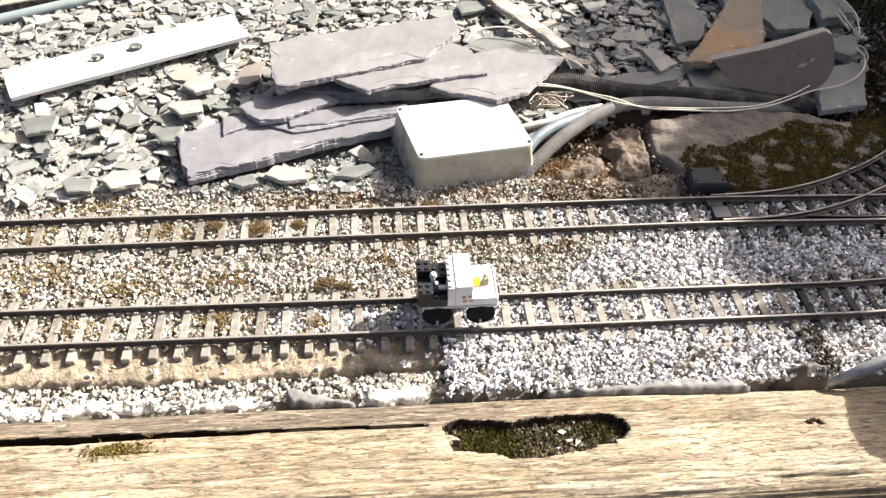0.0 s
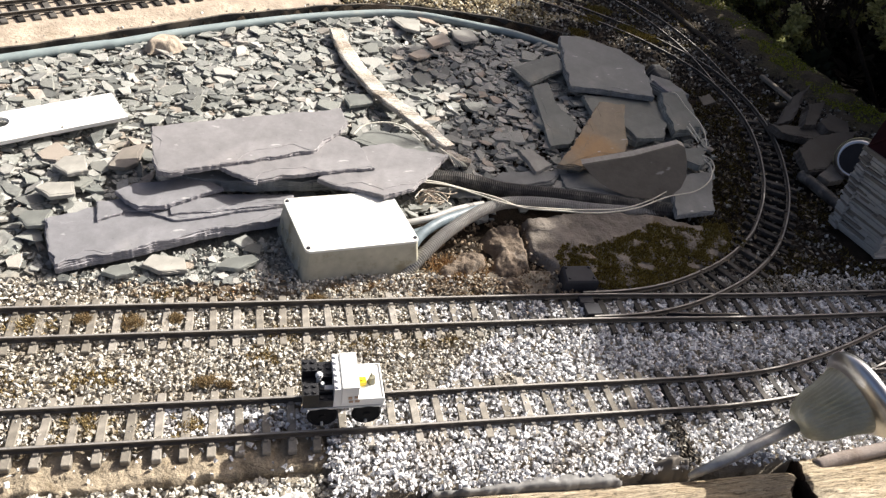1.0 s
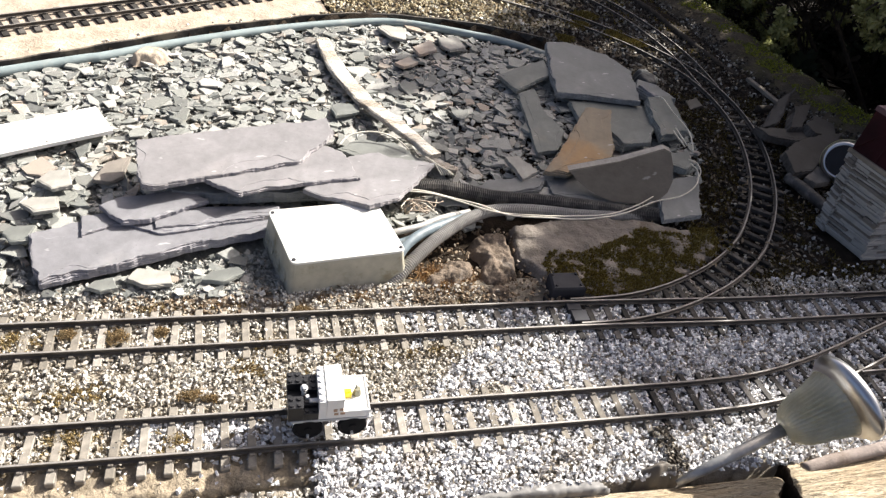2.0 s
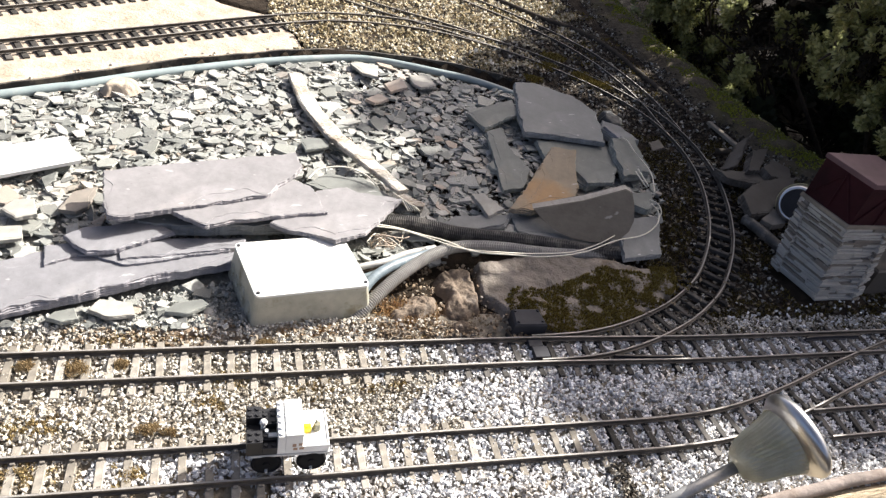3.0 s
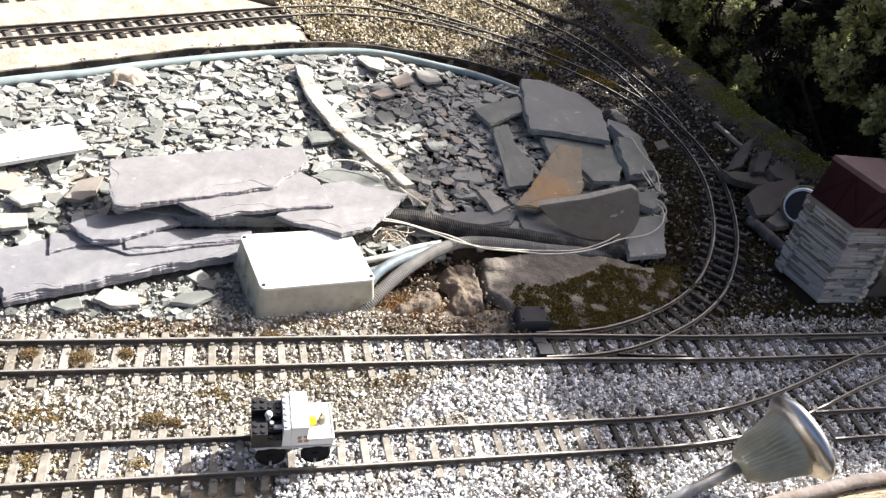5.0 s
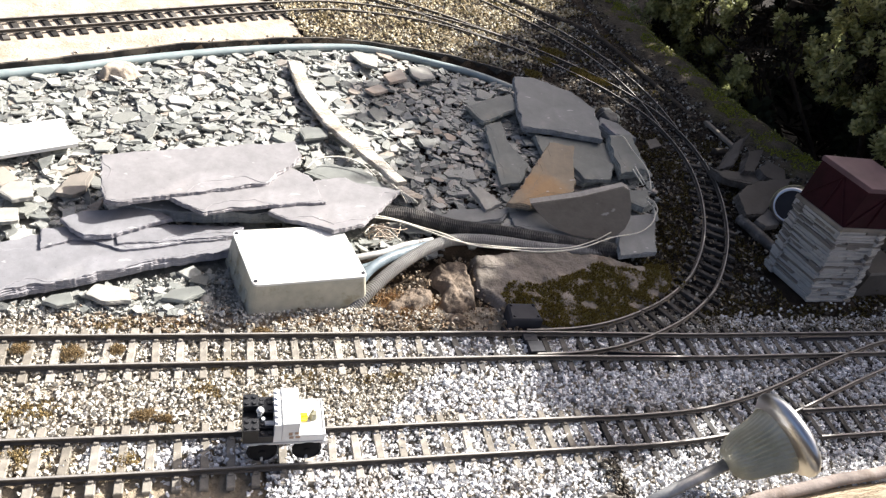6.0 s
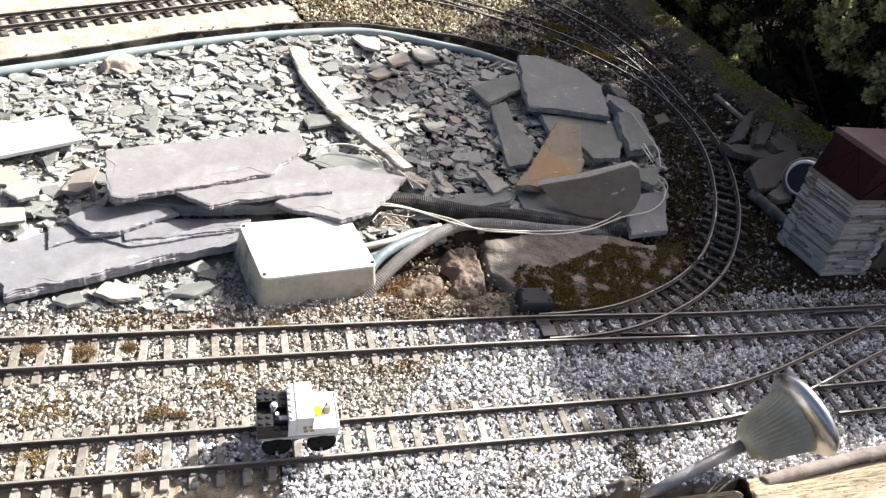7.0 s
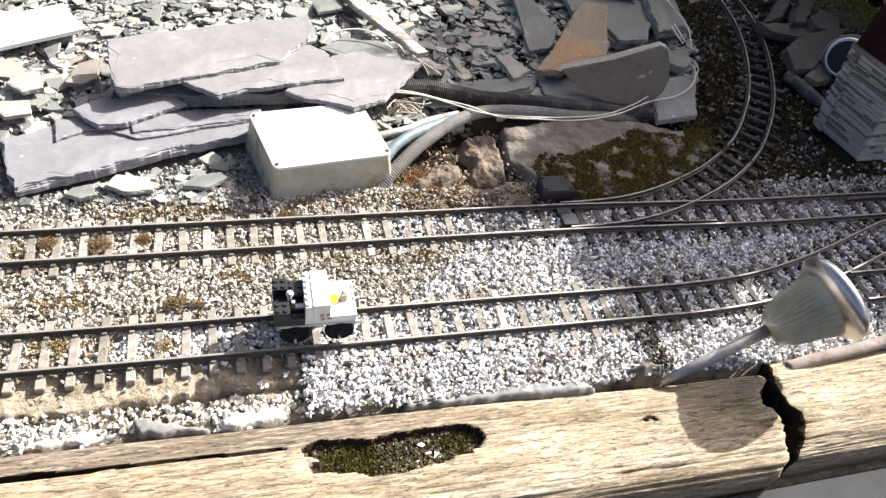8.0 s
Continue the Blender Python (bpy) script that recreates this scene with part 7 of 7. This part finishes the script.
tufts("moss", x, y, 0.004 + 0.10 * (y - 0.30) + 0.002 * wave(x, y, 3), rng.uniform(0.0014, 0.0034, len(x)), MOSS, "thick olive brown moss on the slab", blades=6)
x, y = scatter(14000, 0.70, 1.33, 0.21, 0.80)
keep = ~inside(BED, x, y) & ~near_track(x, y, "tight curved line climbing round the slate bed", 0.03) & (wave(x, y, 1.2) > -0.3) & (x < kerb_x(y) - 0.02) & ~((x > 0.97) & (x < 1.13) & (y > 0.27) & (y < 0.37))
x, y = x[keep], y[keep]
tufts("moss", x, y, lie(x, y) + 0.002 + 0.003 * np.maximum(0, wave(x, y, 2.5)), rng.uniform(0.002, 0.0052, len(x)), MOSS_DARK, "dark moss between the curve and the kerb")
x, y = scatter(3600, 0.55, 1.08, 0.98, 1.6)
keep = (wave(x, y, 1.0) > 0.1) & (y > np.interp(x, ep[:, 0], ep[:, 1]) + 0.01) & (x < kerb_x(y)) & (x + 0.35 * (1.3 - y) > 0.62)
x, y = x[keep], y[keep]
tufts("moss", x, y, lie(x, y) + 0.002, rng.uniform(0.002, 0.0045, len(x)), MOSS, "olive moss between the far tracks")
for cx, cy, rx, ry, n in ((0.849, 1.069, 0.030, 0.028, 420), (0.803, 1.172, 0.034, 0.022, 380), (0.885, 1.035, 0.028, 0.022, 260), (0.765, 1.115, 0.026, 0.018, 200), (0.70, 1.03, 0.022, 0.02, 160)):
    patch(n, cx, cy, rx, ry, float(lie(cx, cy)) + 0.005, 0.002, 0.0048, MOSS, "yellow green moss cushion between the far tracks")
x, y = scatter(24000, 1.08, 1.45, 0.45, 1.7)
off = x - kerb_x(y)
keep = (np.abs(off - 0.085) < 0.032 + 0.018 * wave(x, y, 1.5)) | ((y < 0.98) & (off > 0.028 + 0.02 * wave(x, y, 1.3)) & (off < 0.115) & (rng.uniform(0, 1, len(x)) < 0.9))
x, y = x[keep], y[keep]
tufts("moss", x, y, kerb_top(x - kerb_x(y)), rng.uniform(0.0016, 0.004, len(x)), KERB_MOSS, "green moss along the kerb top")


def leaves(label, x, y, z, size, mt, tilt=0.35):
    """Fallen leaves, each a folded blade lying at a slant."""
    n = len(x)
    shape = np.array([(-1, 0, 0), (0, 0.42, 0.22), (1, 0, 0.1), (0.1, -0.42, 0.22), (0, 0, -0.05)])
    tri = np.array([(0, 4, 1), (4, 2, 1), (0, 3, 4), (4, 3, 2)])
    v = np.einsum("nij,kj->nki", rotations(n, tilt), shape) * size[:, None, None] + np.stack([x, y, z], 1)[:, None, :]
    f = (tri[None] + (np.arange(n) * 5)[:, None, None]).reshape(-1, 3)
    return tagged(new("fallen_leaves", mesh_np("fallen_leaves", v.reshape(-1, 3), f, [mt])), label, "leaves", kind="stuff")


x, y = scatter(3400, 0.62, 1.36, 0.24, 1.65)
keep = ~inside(BED, x, y) & (x < kerb_x(y) + 0.03) & (y > 0.30 - 0.1 * (x < 0.95)) & ~((x > 0.97) & (x < 1.13) & (y > 0.26) & (y < 0.38)) & (y < 1.0 + 0.8 * (x - 0.4))
x, y = x[keep], y[keep]
leaves("brown dead leaves strewn round the curve", x, y, np.maximum(lie(x, y) + 0.004, kerb_top(x - kerb_x(y)) * (x > kerb_x(y)) + 0.002), rng.uniform(0.003, 0.0075, len(x)), DRY_LEAF)
y = rng.uniform(0.45, 1.7, 260)
o = np.clip(rng.normal(0.098, 0.012, 260), 0.05, 0.115)
x = kerb_x(y) + o
leaves("yellow green leaves fallen on the kerb", x, y, kerb_top(o) + 0.004, rng.uniform(0.003, 0.006, len(x)), GREEN_LEAF)
o = rng.uniform(-0.01, 0.04, 3200)
y = rng.uniform(0.45, 1.75, 3200)
keep = rng.uniform(0, 1, 3200) < smooth(0.03, 0.0, o + 0.015 * wave(o, y, 2))
o, y = o[keep], y[keep]
pebbles("soil_crumbs", kerb_x(y) + o, y, kerb_top(o), rng.uniform(0.0015, 0.004, len(o)), SOIL_CHIP, "dark soil crumbs washed against the kerb", "soil")
for cx, cy, rx, ry, n in ((-0.289, 0.172, 0.022, 0.016, 120), (-0.318, 0.087, 0.045, 0.016, 190), (-0.207, 0.033, 0.022, 0.017, 130), (-0.431, 0.105, 0.04, 0.018, 180), (-0.383, 0.222, 0.055, 0.015, 240), (-0.136, 0.219, 0.03, 0.010, 80),
                          (0.074, 0.217, 0.022, 0.009, 40), (-0.208, 0.091, 0.034, 0.013, 130), (0.109, 0.130, 0.034, 0.014, 110), (0.256, 0.208, 0.022, 0.009, 60), (-0.004, 0.146, 0.026, 0.014, 110), (-0.019, 0.113, 0.02, 0.012, 80),
                          (-0.10, 0.02, 0.016, 0.014, 90), (-0.047, 0.222, 0.04, 0.010, 70), (0.03, 0.09, 0.02, 0.01, 60), (-0.36, 0.03, 0.03, 0.014, 110), (-0.47, 0.18, 0.04, 0.016, 150), (0.20, 0.128, 0.03, 0.01, 60)):
    patch(int(0.75 * n), cx, cy, rx * 1.25, ry * 1.2, -0.0112, 0.002, 0.0045, MOSS_BROWN, "rusty brown dried moss among the chippings")
x, y = scatter(1100, 0.20, 0.42, 0.205, 0.36)
keep = (wave(x, y, 1.9) + 0.4 * wave(x, y, 5) > -0.15) & ~inside(BOULDER, x, y)
x, y = x[keep], y[keep]
pebbles("soil_crumbs", x, y, -0.008 + rng.uniform(0, 0.006, len(x)), rng.uniform(0.001, 0.0034, len(x)), SOIL_CRUMB, "crumbly brown soil round the rocks", "soil")
for cx, cy, rx, ry in ((-0.176, 0.172, 0.017, 0.014), (-0.087, 0.078, 0.016, 0.008), (-0.066, 0.072, 0.009, 0.006), (0.045, 0.205, 0.02, 0.009), (-0.128, 0.176, 0.010, 0.008), (-0.232, 0.178, 0.012, 0.009)):
    patch(170, cx, cy, rx * 0.8, ry * 0.8, -0.0085, 0.0016, 0.003, MOSS_CLUMP, "brown cushion of moss between the sleepers")
x, y = scatter(1500, -0.20, 0.32, 0.205, 0.245)
keep = wave(x, y, 1.7) + 0.5 * wave(x, y, 4) > 0.0
x, y = x[keep], y[keep]
pebbles("soil_crumbs", x, y, np.maximum(lie(x, y), -0.0165) + rng.uniform(0.0, 0.006, len(x)), rng.uniform(0.0012, 0.003, len(x)), SOIL_CRUMB, "crumbly brown soil on the bank by the box", "soil")
mound("soil_bank", "low bank of brown grit heaped against the box", "soil", [(-0.14, 0.222), (-0.07, 0.212), (0.03, 0.205), (0.10, 0.208), (0.18, 0.214), (0.215, 0.222), (0.20, 0.256), (0.18, 0.252), (0.10, 0.241), (0.02, 0.236), (-0.03, 0.245), (-0.10, 0.240)], -0.03, -0.0060, SOIL_BANK, 23, 0.003, 0.7, (-0.02, 0.2), kind="structure")
x, y = scatter(1500, 0.0, 0.20, 0.206, 0.244)
keep = (y < 0.226 + 0.13 * x) & (wave(x, y, 2.1) + 0.4 * wave(x, y, 5) > 0.35 - 5 * x)
x, y = x[keep], y[keep]
pebbles("chippings", x, y, -0.0055 + 0.2 * (y - 0.226) - 0.02 * (x - 0.03) + rng.uniform(-0.002, 0.002, len(x)), rng.uniform(0.0012, 0.0034, len(x)), GRAVEL_OLD, "weathered chippings strewn on the bank by the box")
patch(280, -0.06, 0.232, 0.05, 0.012, -0.012, 0.003, 0.007, GRASS_DRY, "orange dry grass at the foot of the box", "grass", blades=4, lean=0.9, width=0.10)
patch(260, 0.12, 0.227, 0.075, 0.009, -0.009, 0.003, 0.006, GRASS_DRY, "orange dry grass at the foot of the box", "grass", blades=4, lean=0.9, width=0.10)
patch(300, 0.245, 0.255, 0.045, 0.028, -0.006, 0.003, 0.008, GRASS_DRY, "orange dry grass at the foot of the box", "grass", blades=4, lean=0.9, width=0.10)

# mottled tube added along the back edge of the second log
hose("branch", "mottled tube along the back edge of the log", [(0.64, -0.088, -0.012), (0.68, -0.084, -0.005), (0.74, -0.079, -0.001), (0.80, -0.073, 0.002), (0.87, -0.068, 0.001), (0.95, -0.060, 0.003), (1.10, -0.05, 0.0)], 0.0082, ROCK, category="branch")
